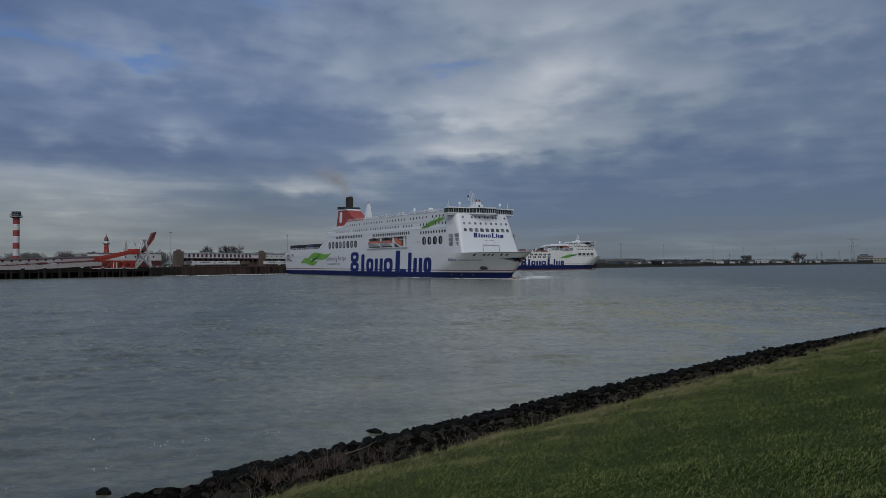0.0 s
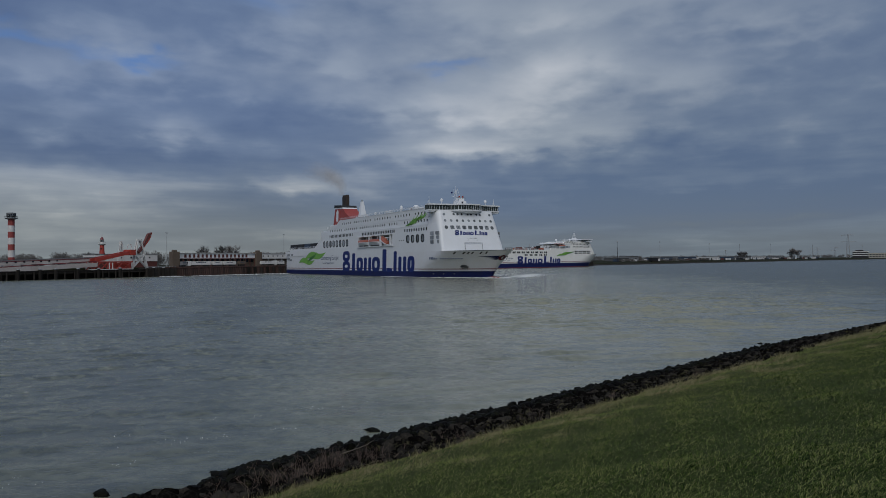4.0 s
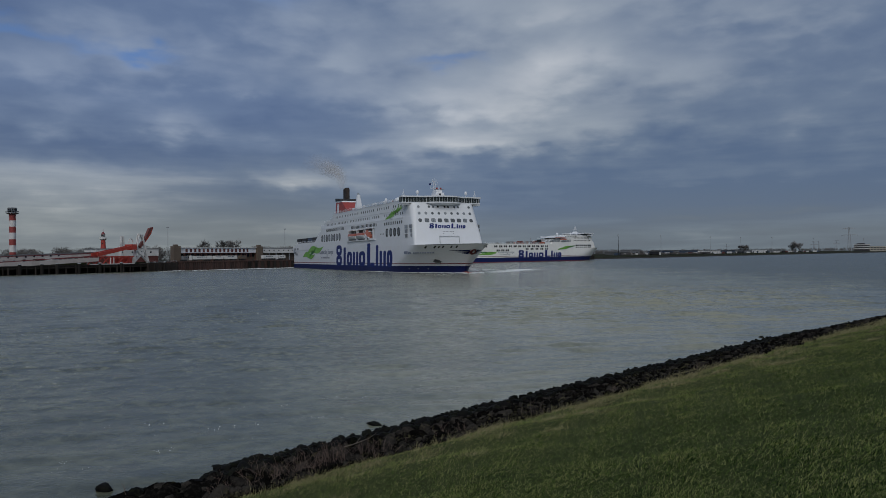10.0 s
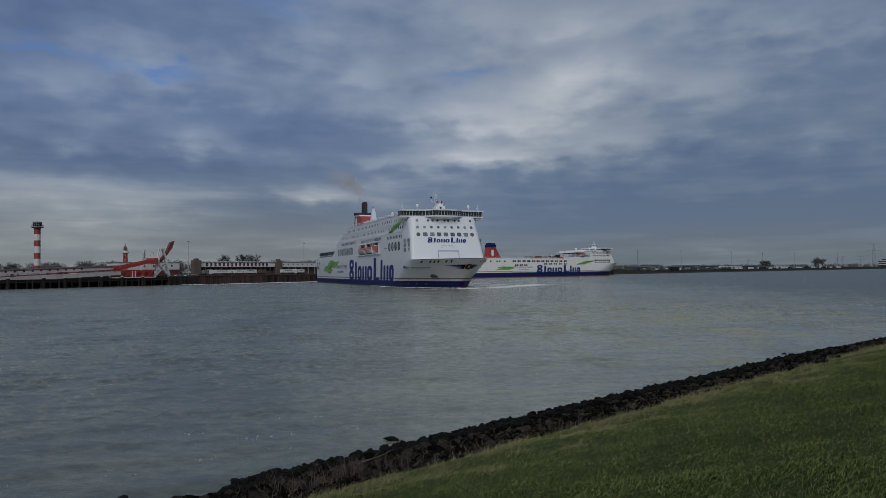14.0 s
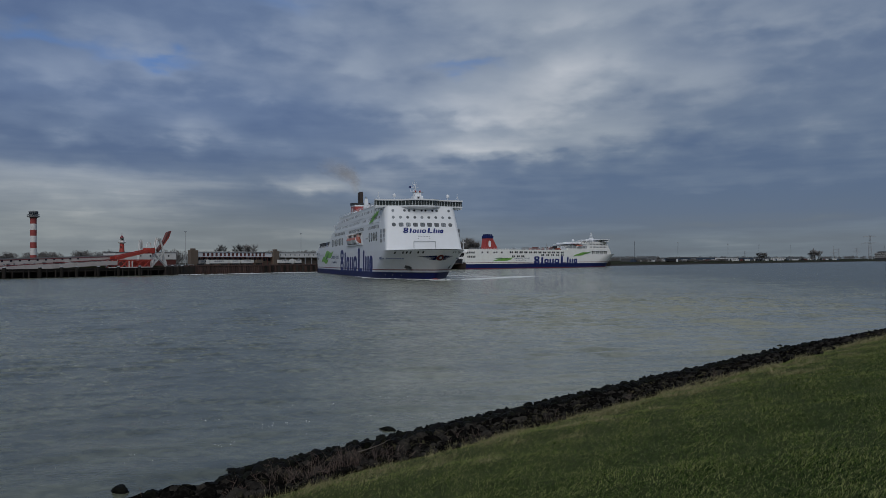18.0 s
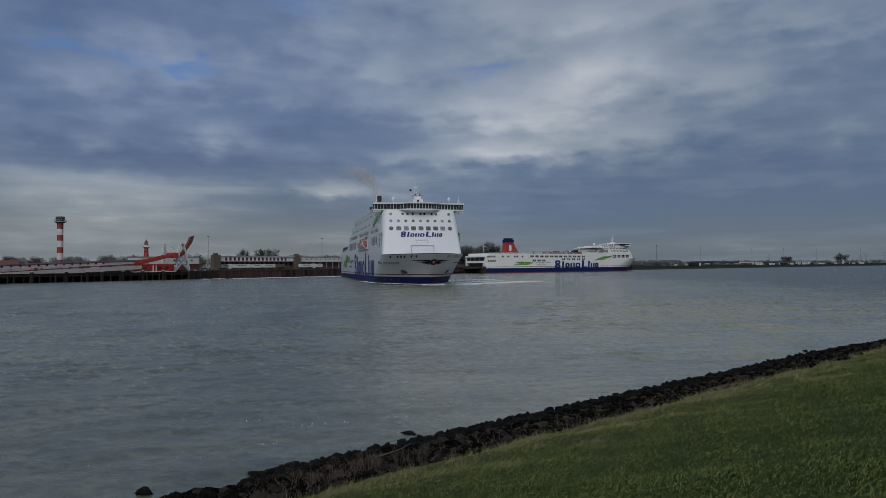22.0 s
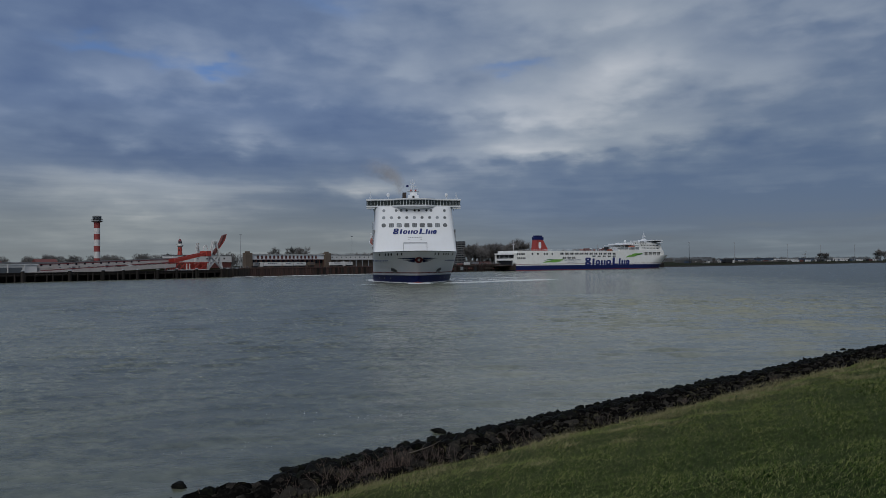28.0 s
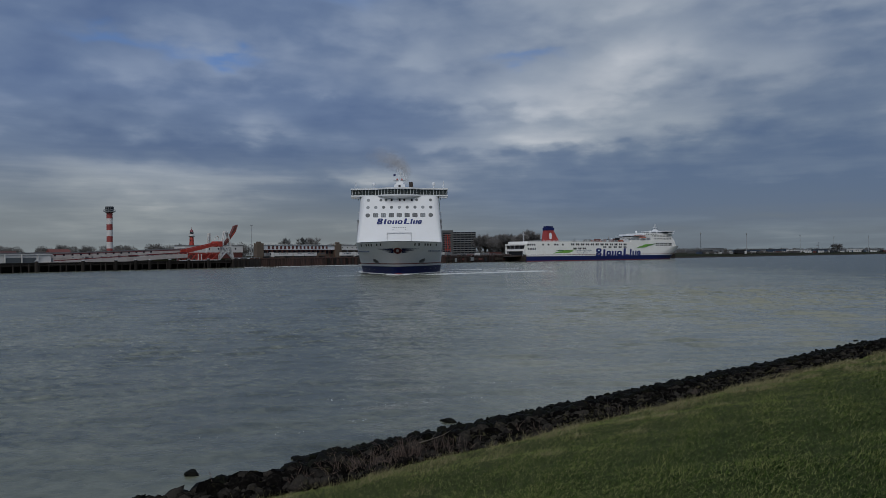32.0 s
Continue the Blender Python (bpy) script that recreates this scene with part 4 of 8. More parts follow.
def make_ferry():
    ship = thing("ferry", pose(39, 306, 0, 0, 0, -59), "large white passenger ferry with navy waterline and red funnel", "ferry")
    part("hull", hull_band(2.75, 11.4, 9, 0.0, True), HULL_WHITE, ship, smooth=True)
    part("boot_topping", hull_band(-1.5, 2.75, 5, 0.02, True), NAVY, ship, "navy blue band along the waterline", smooth=True)
    part("hull_stripe", hull_band(3.5, 3.85, 1, 0.03), RED_LINE, ship, "thin dark red line above the navy band")
    # bulb, awash
    bm = bmesh.new()
    turned(bm, [(0.05, 9.6), (1.0, 9.2), (1.9, 8.2), (2.4, 6.5), (2.6, 3.0), (2.6, -6.0)][::-1], 14, Matrix.Translation((-1.5, 0, -2.05)) @ Matrix.Rotation(math.pi / 2, 4, "Y"))
    part("bulbous_bow", bm, BULB_RED, ship, "red bulbous bow awash", smooth=True)
    # after hull sides above the main deck
    bm = boxed(-231.0, -172.02, -HALF, HALF, 11.4, 14.4)
    part("after_hull", bm, HULL_WHITE, ship)
    bm = boxed(-222, -172.02, -HALF, HALF, 14.4, 16.0)
    part("after_deck", bm, WHITE, ship)
    part("front_house", house([(11.4 + 11.8 * i / 7, -28, HALF) for i in range(8)] + [(23.25 + 5.65 * i / 4, -28, 15.2) for i in range(5)]), WHITE, ship, smooth=True)
    side = [(-172, 11.4), (-104.5, 11.4), (-104.5, 23.2), (-157, 23.2), (-160, 21.5), (-167, 18.5), (-172, 16.0)]
    part("lower_superstructure", prism(bmesh.new(), side, lambda u, v, w: (u, -HALF + w, v), 2 * HALF), WHITE, ship)
    part("lower_superstructure", boxed(-61.5, -27.9, -HALF, HALF, 11.4, 23.2), WHITE, ship)
    part("boat_deck", boxed(-104.5, -61.5, -HALF, HALF, 11.4, 15.0), WHITE, ship)
    part("boat_deck_lintel", boxed(-104.5, -61.5, -HALF, HALF, 20.3, 23.2), WHITE, ship)
    # grey in place of white, adding to the shade of the recess
    part("boat_deck_wall", boxed(-104.5, -61.5, -12.2, 12.2, 15.0, 20.3), DECK_GREY, ship, "inner wall of the lifeboat deck, grey to deepen its shade")
    side = [(-153, 23.2), (-26.5, 23.2), (-26.5, 30.6), (-133, 30.6), (-136, 29.0), (-138, 27.7), (-146, 27.6), (-151, 26.0)]
    part("upper_superstructure", prism(bmesh.new(), side, lambda u, v, w: (u, -15.2 + w, v), 30.4), WHITE, ship)
    # ledges between decks
    for z, a in ((23.1, -157), (26.6, -150), (30.5, -133)):
        for sgn in (-1, 1):
            edge = HALF + 0.1 if z < 25 else 15.32
            y0, y1 = sorted((sgn * (HALF - 0.9), sgn * edge))
            part("deck_ledge", boxed(a, -26, y0, y1, z, z + 0.22), WHITE, ship)
    make_ferry_openings(ship)
    make_bridge(ship)
    make_funnel(ship)
    make_ferry_top(ship)
    make_ferry_paint(ship)
    return ship


def window_row(ship, x0, x1, n, z, w, h, mat=None, y=HALF, power=6.0, name="window", skip=()):
    """Alike windows in a row on both sides, all on one mesh."""
    first = None
    for sgn in (-1, 1):
        for i in range(n):
            if i in skip:
                continue
            x = x0 + (x1 - x0) * i / max(1, n - 1)
            m = side_pose(x, z, sgn, y - 0.03)
            if first is None:
                first = flat_piece(name, oval(0, 0, w / 2, h / 2, 12, power), 0.07, mat or GLASS, ship, m)
            else:
                share(name, first, ship, m)


def make_ferry_openings(ship):
    window_row(ship, -155.0, -119.5, 8, 17.7, 3.6, 4.0, GLASS, power=3.0, name="arched_window")
    window_row(ship, -45.6, -31.2, 4, 17.4, 3.4, 3.8, GLASS, power=2.6, name="arched_window")
    window_row(ship, -155.0, -119.5, 8, 17.7, 2.5, 3.0, GREY_GLASS, HALF + 0.02, 3.0, "arched_pane")
    window_row(ship, -45.2, -30.8, 4, 17.4, 1.3, 2.7, GREY_GLASS, HALF + 0.02, 2.6, "arched_pane")
    window_row(ship, -145.5, -112, 17, 22.0, 1.15, 1.5, GLASS)
    window_row(ship, -98, -60, 20, 21.7, 1.1, 1.5, GLASS)
    window_row(ship, -48.5, -27.5, 10, 21.4, 1.05, 1.3, GLASS)
    window_row(ship, -146, -28, 44, 25.2, 0.8, 1.15, GLASS, 15.2, skip=(7, 15, 28, 33, 34))
    window_row(ship, -128, -30, 34, 28.6, 0.8, 1.1, GLASS, 15.2, skip=(5, 14, 22, 29))
    window_row(ship, -54, -50, 3, 17.0, 0.6, 0.6, GLASS, power=2.0, name="porthole")
    # tall glazed panels near the front corner, five frames high
    first = None
    for sgn in (-1, 1):
        for x in (-22.9, -18.7):
            for z in (15.4, 17.3, 19.2):
                y = 15.62 if x < -20 else 15.30
                m = side_pose(x, z, sgn, y) @ Matrix.Rotation(radians(-4.5 if sgn < 0 else 4.5), 4, "Y")
                if first is None:
                    first = flat_piece("glazed_panel", [(-1.7, -0.75), (1.7, -0.75), (1.7, 0.75), (-1.7, 0.75)], 0.3, PANEL_GLASS, ship, m)
                else:
                    share("glazed_panel", first, ship, m)
    # lifeboat bays: dark recess, frames, boats on davits
    for sgn in (-1, 1):
        for x in (-104, -90, -76.5, -65, -62):
            y0, y1 = sorted((sgn * (HALF - 0.9), sgn * (HALF + 0.02)))
            part("bay_frame", boxed(x - 0.35, x + 0.35, y0, y1, 15.0, 20.6), WHITE, ship)
        y0, y1 = sorted((sgn * HALF, sgn * (HALF + 0.6)))
        part("bay_sill", boxed(-105, -61, y0, y1 - 0.3 if sgn > 0 else y1, 14.7, 15.1), WHITE, ship)
        for x, ln in ((-96.8, 12.5), (-83.2, 12.0)):
            boat = lifeboat(ship, ln)
            boat.matrix_local = Matrix.Translation((x, sgn * (HALF - 0.2), 17.1))
        tender = lifeboat(ship, 7.5)
        tender.matrix_local = Matrix.Translation((-71, sgn * (HALF - 0.2), 17.0)) @ Matrix.Rotation(radians(24), 4, "Y")
    # shell openings near the stern, and mooring ports
    for sgn in (-1, 1):
        for x, z, w, h in ((-224, 9.8, 6, 1.6), (-224, 12.4, 6, 1.4), (-216.5, 12.4, 4, 1.4), (-219, 9.0, 3.0, 1.2)):
            flat_piece("mooring_port", oval(0, 0, w / 2, h / 2, 12, 6.0), 0.08, DECK_GREY, ship, side_pose(x, z, sgn, HALF + 0.0))
    # front: portholes and windows in three rows
    for z, ys, r in ((27.4, (-11.7, -6.5, -4.7, -1.8, -0.2, 2.9, 5.0, 6.9, 11.6), 0.46), (24.6, [-11.7 + 2.925 * i for i in range(9)], 0.50)):
        for k, y in enumerate(ys):
            dark = z > 27 and k in (2, 3, 4, 5)
            flat_piece("porthole", oval(0, 0, r, r, 14), 0.12, GLASS if dark else GREY_GLASS, ship, on_front(z, -y) @ Matrix.Translation((0, 0, -0.04)))
            if not dark:
                flat_piece("porthole_rim", oval(0, 0, r * 1.25, r * 1.25, 14), 0.07, DECK_GREY, ship, on_front(z, -y) @ Matrix.Translation((0, 0, -0.04)))
    for i in range(9):
        y = -11.75 + 2.93 * i
        end = i in (0, 8)
        flat_piece("front_window", oval(0, 0, 0.66 if end else 0.82, 0.66 if end else 0.72, 16, 2.0 if end else 7.0), 0.10, GREY_GLASS, ship, on_front(21.6, y) @ Matrix.Translation((0, 0, -0.03)))
        flat_piece("window_frame", oval(0, 0, 0.82 if end else 0.95, 0.82 if end else 0.84, 16, 2.0 if end else 7.0), 0.05, BLACK, ship, on_front(21.6, y) @ Matrix.Translation((0, 0, -0.03)))
        if not end:
            part("window_bar", boxed(-0.05, 0.05, -0.72, 0.72, 0.0, 0.12), BLACK, ship).matrix_local = on_front(21.6, y)
    # bow door outline and the row of small vents over it
    for x0, x1, y0, y1 in ((-4.5, 4.5, 3.0, 3.12), (-4.5, -4.38, 0, 3.0), (4.38, 4.5, 0, 3.0)):
        part("bow_door_seam", boxed(x0, x1, y0, y1, -0.1, 0.06), DECK_GREY, ship).matrix_local = on_front(11.9, 0)
    for i in range(8):
        part("vent", boxed(-0.16, 0.16, -0.14, 0.14, -0.1, 0.06), DECK_GREY, ship).matrix_local = on_front(16.9, -2.3 + 0.65 * i)
    for y in (-2.3, 2.3):
        part("vent", boxed(-0.16, 0.16, -0.14, 0.14, -0.1, 0.06), DECK_GREY, ship).matrix_local = on_front(16.1, y)


def lifeboat(ship, length):
    """Closed boat: white keel half, orange canopy with dark ports."""
    def body(z0, z1, grow0, grow1):
        bm = bmesh.new()
        secs = []
        for i in range(9):
            t = i / 8
            e = math.sin(math.pi * (0.06 + 0.88 * t)) ** 0.5
            x = (t - 0.5) * length
            secs.append([(x, s * 1.6 * e * g, z) for s, g, z in ((-1, grow0, z0), (-1, (grow0 + grow1) * 0.55, (z0 + z1) / 2), (-1, grow1, z1), (1, grow1, z1), (1, (grow0 + grow1) * 0.55, (z0 + z1) / 2), (1, grow0, z0))])
        return loft(bm, secs)
    boat = part("lifeboat", body(0.1, 1.45, 1.0, 0.6), ORANGE, ship, "orange lifeboat with white keel")
    part("keel", body(-1.3, 0.1, 0.35, 1.0), WHITE, boat, "white keel half")
    part("gunwale", body(0.02, 0.22, 1.03, 1.03), WHITE, boat)
    for x in (-length * 0.32, length * 0.32):
        bm = boxed(x - 0.2, x + 0.2, -1.4, 1.4, 2.9, 3.2)
        rod(bm, (x, 0, 1.6), (x, 0, 3.0), 0.12, seg=6)
        part("davit", bm, WHITE, boat)
    return boat


def bridge_outline(n=9):
    """Half plan of the bridge's front edge: (y, x) from the middle out."""
    return [(0, -16.4), (4.8, -16.7), (8.4, -19.9), (13.5, -20.8), (18.3, -21.2)]


def make_bridge(ship):
    half = bridge_outline()

    def plan(grow, aft, inner):
        pts = [(x + grow, -y) for y, x in half[::-1]] + [(x + grow, y) for y, x in half[1:]]
        pts[0] = (pts[0][0], pts[0][1] - grow * 0.3)
        pts[-1] = (pts[-1][0], pts[-1][1] + grow * 0.3)
        return pts + [(pts[-1][0] - 2.8, pts[-1][1]), (aft, 15.0), (aft, -15.0), (pts[0][0] - 2.8, pts[0][1])]

    def slab(z0, z1, grow, aft, name, mat, label=""):
        bm = bmesh.new()
        prism(bm, plan(grow, aft, 0), lambda u, v, w: (u, v, z0 + w), z1 - z0)
        return part(name, bm, mat, ship, label)

    slab(28.9, 29.4, 0.0, -26.0, "bridge_floor", WHITE)
    glazing = slab(29.4, 31.4, -0.35, -25.6, "bridge_glazing", BRIDGE_GLASS, "dark bridge windows")
    slab(31.4, 31.95, 0.35, -27.0, "bridge_roof", WHITE)
    # bulge under the middle of the bridge
    bm = bmesh.new()
    sec = []
    for z, r in ((27.95, 0.1), (28.1, 0.5), (28.4, 0.8), (28.9, 1.0)):
        sec.append([(-19.9 + 3.4 * r * math.cos(a), 7.0 * r * math.sin(a), z) for a in [math.pi * (i / 10 - 0.5) for i in range(11)]])
    loft(bm, sec)
    part("bridge_bulge", bm, WHITE, ship)
    # mullions between the panes
    for (y0, x0), (y1, x1), n in zip(half, half[1:], (4, 3, 4, 4)):
        for i in range(n):
            t = (i + 0.5) / n
            y, x = y0 + (y1 - y0) * t, x0 + (x1 - x0) * t
            for sgn in (-1, 1):
                part("mullion", boxed(x - 0.42, x - 0.25, sgn * y - 0.06, sgn * y + 0.06, 29.4, 31.4), WHITE, glazing)
    for sgn in (-1, 1):
        y0, y1 = sorted((sgn * 15.0, sgn * 18.2))
        part("wing_floor", boxed(-23.9, -21.5, y0, y1, 28.3, 28.9), WHITE, ship)
        for y in (15.6, 16.6, 17.6):
            part("wing_bracket", boxed(-23.0, -22.6, sgn * y - 0.1, sgn * y + 0.1, 27.6 + (y - 15.6) * 0.25, 28.4), DECK_GREY, ship)
    # mast house, mast and aerials
    bm = bmesh.new()
    loft(bm, [[(-27.5 + k, -w, z), (-23.0 - k, -w, z), (-23.0 - k, w, z), (-27.5 + k, w, z)] for z, w, k in ((32.0, 2.1, 0.0), (33.7, 2.0, 0.1), (33.9, 1.3, 0.6), (35.2, 1.1, 0.9))])
    part("mast_house", bm, WHITE, ship)
    part("mast_house_window", boxed(-23.15, -22.95, -0.4, 0.4, 32.6, 33.4), BLACK, ship)
    bm = bmesh.new()
    for sy in (-1, 1):
        for sx in (-1, 1):
            rod(bm, (-28.8 + sx * 0.8, sy * 0.9, 30.9), (-28.8 + sx * 0.2, sy * 0.25, 39.2), 0.09, 0.07, 5)
    for k in range(9):
        z = 31.6 + 0.8 * k
        rod(bm, (-28.8, -0.8 + k * 0.06, z), (-28.8, 0.8 - k * 0.06, z + 0.6), 0.05, seg=4)
        rod(bm, (-28.8, 0.8 - k * 0.06, z), (-28.8, -0.8 + k * 0.06, z + 0.6), 0.05, seg=4)
    rod(bm, (-28.8, 0, 39.0), (-28.8, 0, 40.8), 0.09, 0.05)
    part("mast", bm, WHITE, ship)
    for z, w in ((36.0, 2.0), (37.6, 1.5), (38.9, 1.0)):
        bm = boxed(-28.92, -28.68, -w, w, z, z + 0.12)
        for y in (-w + 0.1, w - 0.1):
            rod(bm, (-28.8, y, z), (-28.8, y, z + 1.2), 0.07, seg=5)
        part("mast_yard", bm, WHITE, ship)
    for y in (-0.9, 0.9):
        part("mast_lamp", boxed(-24.4, -24.0, y - 0.28, y + 0.28, 35.3, 36.0), RED, ship)
    for y, z in ((-1.3, 35.0), (1.3, 35.0)):
        part("radar_scanner", boxed(-24.0, -23.7, y - 1.0, y + 1.0, z, z + 0.28), DECK_GREY, ship)
        part("radar_pedestal", rod(bmesh.new(), (-23.85, y, z - 0.7), (-23.85, y, z), 0.18), WHITE, ship)
    bm = bmesh.new()
    prism(bm, [(-0.9, 0.0), (0.0, 0.1), (0.0, 0.9), (-0.9, 0.8)], lambda u, v, w: (-28.8 + w, -1.6 + u, 37.4 + v), 0.03)
    part("flag", bm, NAVY, ship)
    for x, y, z, r in ((-24.5, -9.8, 31.95, 0.66), (-24.5, 13.0, 31.95, 0.66)):
        part("satellite_dome", turned(bmesh.new(), [(0.14, 0), (0.14, 1.1), (r * 0.7, 1.25), (r, 1.6), (r, 2.1), (r * 0.75, 2.5), (r * 0.25, 2.7)], 10, Matrix.Translation((x, y, z))), WHITE, ship, smooth=True)
    for y in (-16.6, 16.8):
        bm = bmesh.new()
        rod(bm, (-23.5, y, 32.0), (-23.5, y, 35.0), 0.08, seg=5)
        rod(bm, (-23.5, y - 0.7, 32.0), (-23.5, y, 34.0), 0.05, seg=5)
        rod(bm, (-23.5, y + 0.7, 32.0), (-23.5, y, 34.0), 0.05, seg=5)
        part("signal_light_mast", bm, WHITE, ship)


def make_funnel(ship):
    yc = 2.7
    # casing: raked fore edge, nearly upright after edge
    bm = prism(bmesh.new(), [(-176.4, 30.0), (-143.0, 30.0), (-143.6, 32.8), (-150.5, 34.4), (-155.5, 36.6), (-160.4, 39.8), (-173.2, 40.3)], lambda u, v, w: (u, yc - 4.6 + w, v), 9.2)
    f = part("funnel", bm, RED, ship, "red funnel casing with white emblem")
    part("funnel_collar", prism(bmesh.new(), [(-173.4, 40.3), (-160.2, 39.8), (-160.9, 40.6), (-173.5, 41.2)], lambda u, v, w: (u, yc - 4.7 + w, v), 9.4), WHITE, f)
    part("funnel_cap", prism(bmesh.new(), [(-174.0, 41.2), (-160.9, 40.6), (-162.2, 42.0), (-173.6, 42.8)], lambda u, v, w: (u, yc - 5.0 + w, v), 10.0), BLACK, f)
    for x in (-169.2, -166.8, -164.4):
        part("exhaust_pipe", rod(bmesh.new(), (x, yc, 42.0), (x, yc, 48.8), 1.15, 1.05, 12), SOOT, f)
    part("pipe_casing", boxed(-170.3, -163.3, yc - 1.0, yc + 1.0, 42.0, 48.0, 0.2), SOOT, f)
    for sgn in (-1, 1):
        o = part("funnel_emblem", prism(bmesh.new(), [(x + 0.12 * y, y) for x, y in oval(0, 0, 1.9, 3.6, 16, 3.0)], lambda u, v, w: (u, v, w), 0.05), WHITE, f)
        o.matrix_local = Matrix.Translation((0, yc, 0)) @ side_pose(-169.6, 35.8, sgn, 4.6)
    # engine casing below it
    part("engine_casing", boxed(-174, -142, -5, 10, 23.2, 30.0, 0.2), WHITE, ship)
    part("casing_deck", boxed(-170, -140, -12.5, 12.5, 16.0, 26.0, 0.2), WHITE, ship)


def make_ferry_top(ship):
    part("sun_deck", boxed(-132, -27, -14.9, 14.9, 30.7, 30.9), DECK_GREY, ship)
    rail(ship, [(-132, -15.0, 30.9), (-28, -15.0, 30.9)], 1.1, 3.0)
    rail(ship, [(-132, 15.0, 30.9), (-28, 15.0, 30.9)], 1.1, 3.0)
    rail(ship, [(-222, -15.5, 16.0), (-172, -15.5, 16.0)], 1.1, 3.0)
    rail(ship, [(-222, 15.5, 16.0), (-222, -15.5, 16.0)], 1.1, 3.0)
    for x, z in ((-158, 21.8), (-150, 26.6), (-137, 27.8)):
        rail(ship, [(x - 1, -15.4, z), (x + 9, -15.4, z)], 1.1, 2.5)
    # after mast
    bm = bmesh.new()
    loft(bm, [[(-135.0 - w, -w, z), (-135.0 + w, -w, z), (-135.0 + w, w, z), (-135.0 - w, w, z)] for z, w in ((30.8, 2.1), (36, 1.5), (42.2, 0.7))])
    part("after_mast", bm, WHITE, ship)
    part("mast_light", boxed(-135.4, -134.6, -0.4, 0.4, 42.2, 43.0), DECK_GREY, ship)
    for x, y, h, r in ((-67.8, -8, 3.4, 0.75), (-52.0, -8, 2.6, 1.5), (-52, 6, 2.4, 1.2)):
        part("satellite_dome", turned(bmesh.new(), [(0.45, 0), (0.45, h * 0.45), (r, h * 0.55), (r, h * 0.8), (r * 0.75, h), (r * 0.3, h * 1.12)], 12, Matrix.Translation((x, y, 30.9))), WHITE, ship, smooth=True)
    part("dome_house", boxed(-55, -48.5, -10.5, -5.5, 30.9, 32.6, 0.1), WHITE, ship)
    part("warning_panel", boxed(-52.4, -51.4, -10.6, -10.4, 31.2, 32.3), ORANGE, ship)
    for x, w, h in ((-120, 12, 1.6), (-98, 9, 1.2), (-84, 7, 1.5), (-38, 8, 1.3)):
        part("deck_house", boxed(x - w / 2, x + w / 2, -8, 8, 30.9, 30.9 + h, 0.15), WHITE, ship)
    for x in (-110, -104, -92, -78, -74, -62):
        part("ventilator", turned(bmesh.new(), [(0.5, 0), (0.5, 1.2), (0.85, 1.25), (0.85, 1.7), (0.2, 1.9)], 10, Matrix.Translation((x, -11, 30.9))), WHITE, ship)
    # after weather deck with lorries' ramp house and trailers
    part("ramp_house", boxed(-214, -196, -9, 9, 16.0, 19.4, 0.2), DECK_GREY, ship)
    for k, x in enumerate((-219, -205, -190, -179)):
        part("trailer", boxed(x - 5.6, x + 5.6, -14.4, -11.8, 16.3, 19.2, 0.08), (BLACK, BLACK, BLUE_SHED, BLACK)[k], ship, "dark trailer on the after deck")
    # foredeck gear
    part("foredeck", boxed(-14, -1.0, -7.0, 7.0, 11.35, 11.5), DECK_GREY, ship)
    for y in (-11.2, 11.2):
        part("windlass", boxed(-15.4, -14.2, y - 0.5, y + 0.5, 11.45, 12.5, 0.1), BLACK, ship)


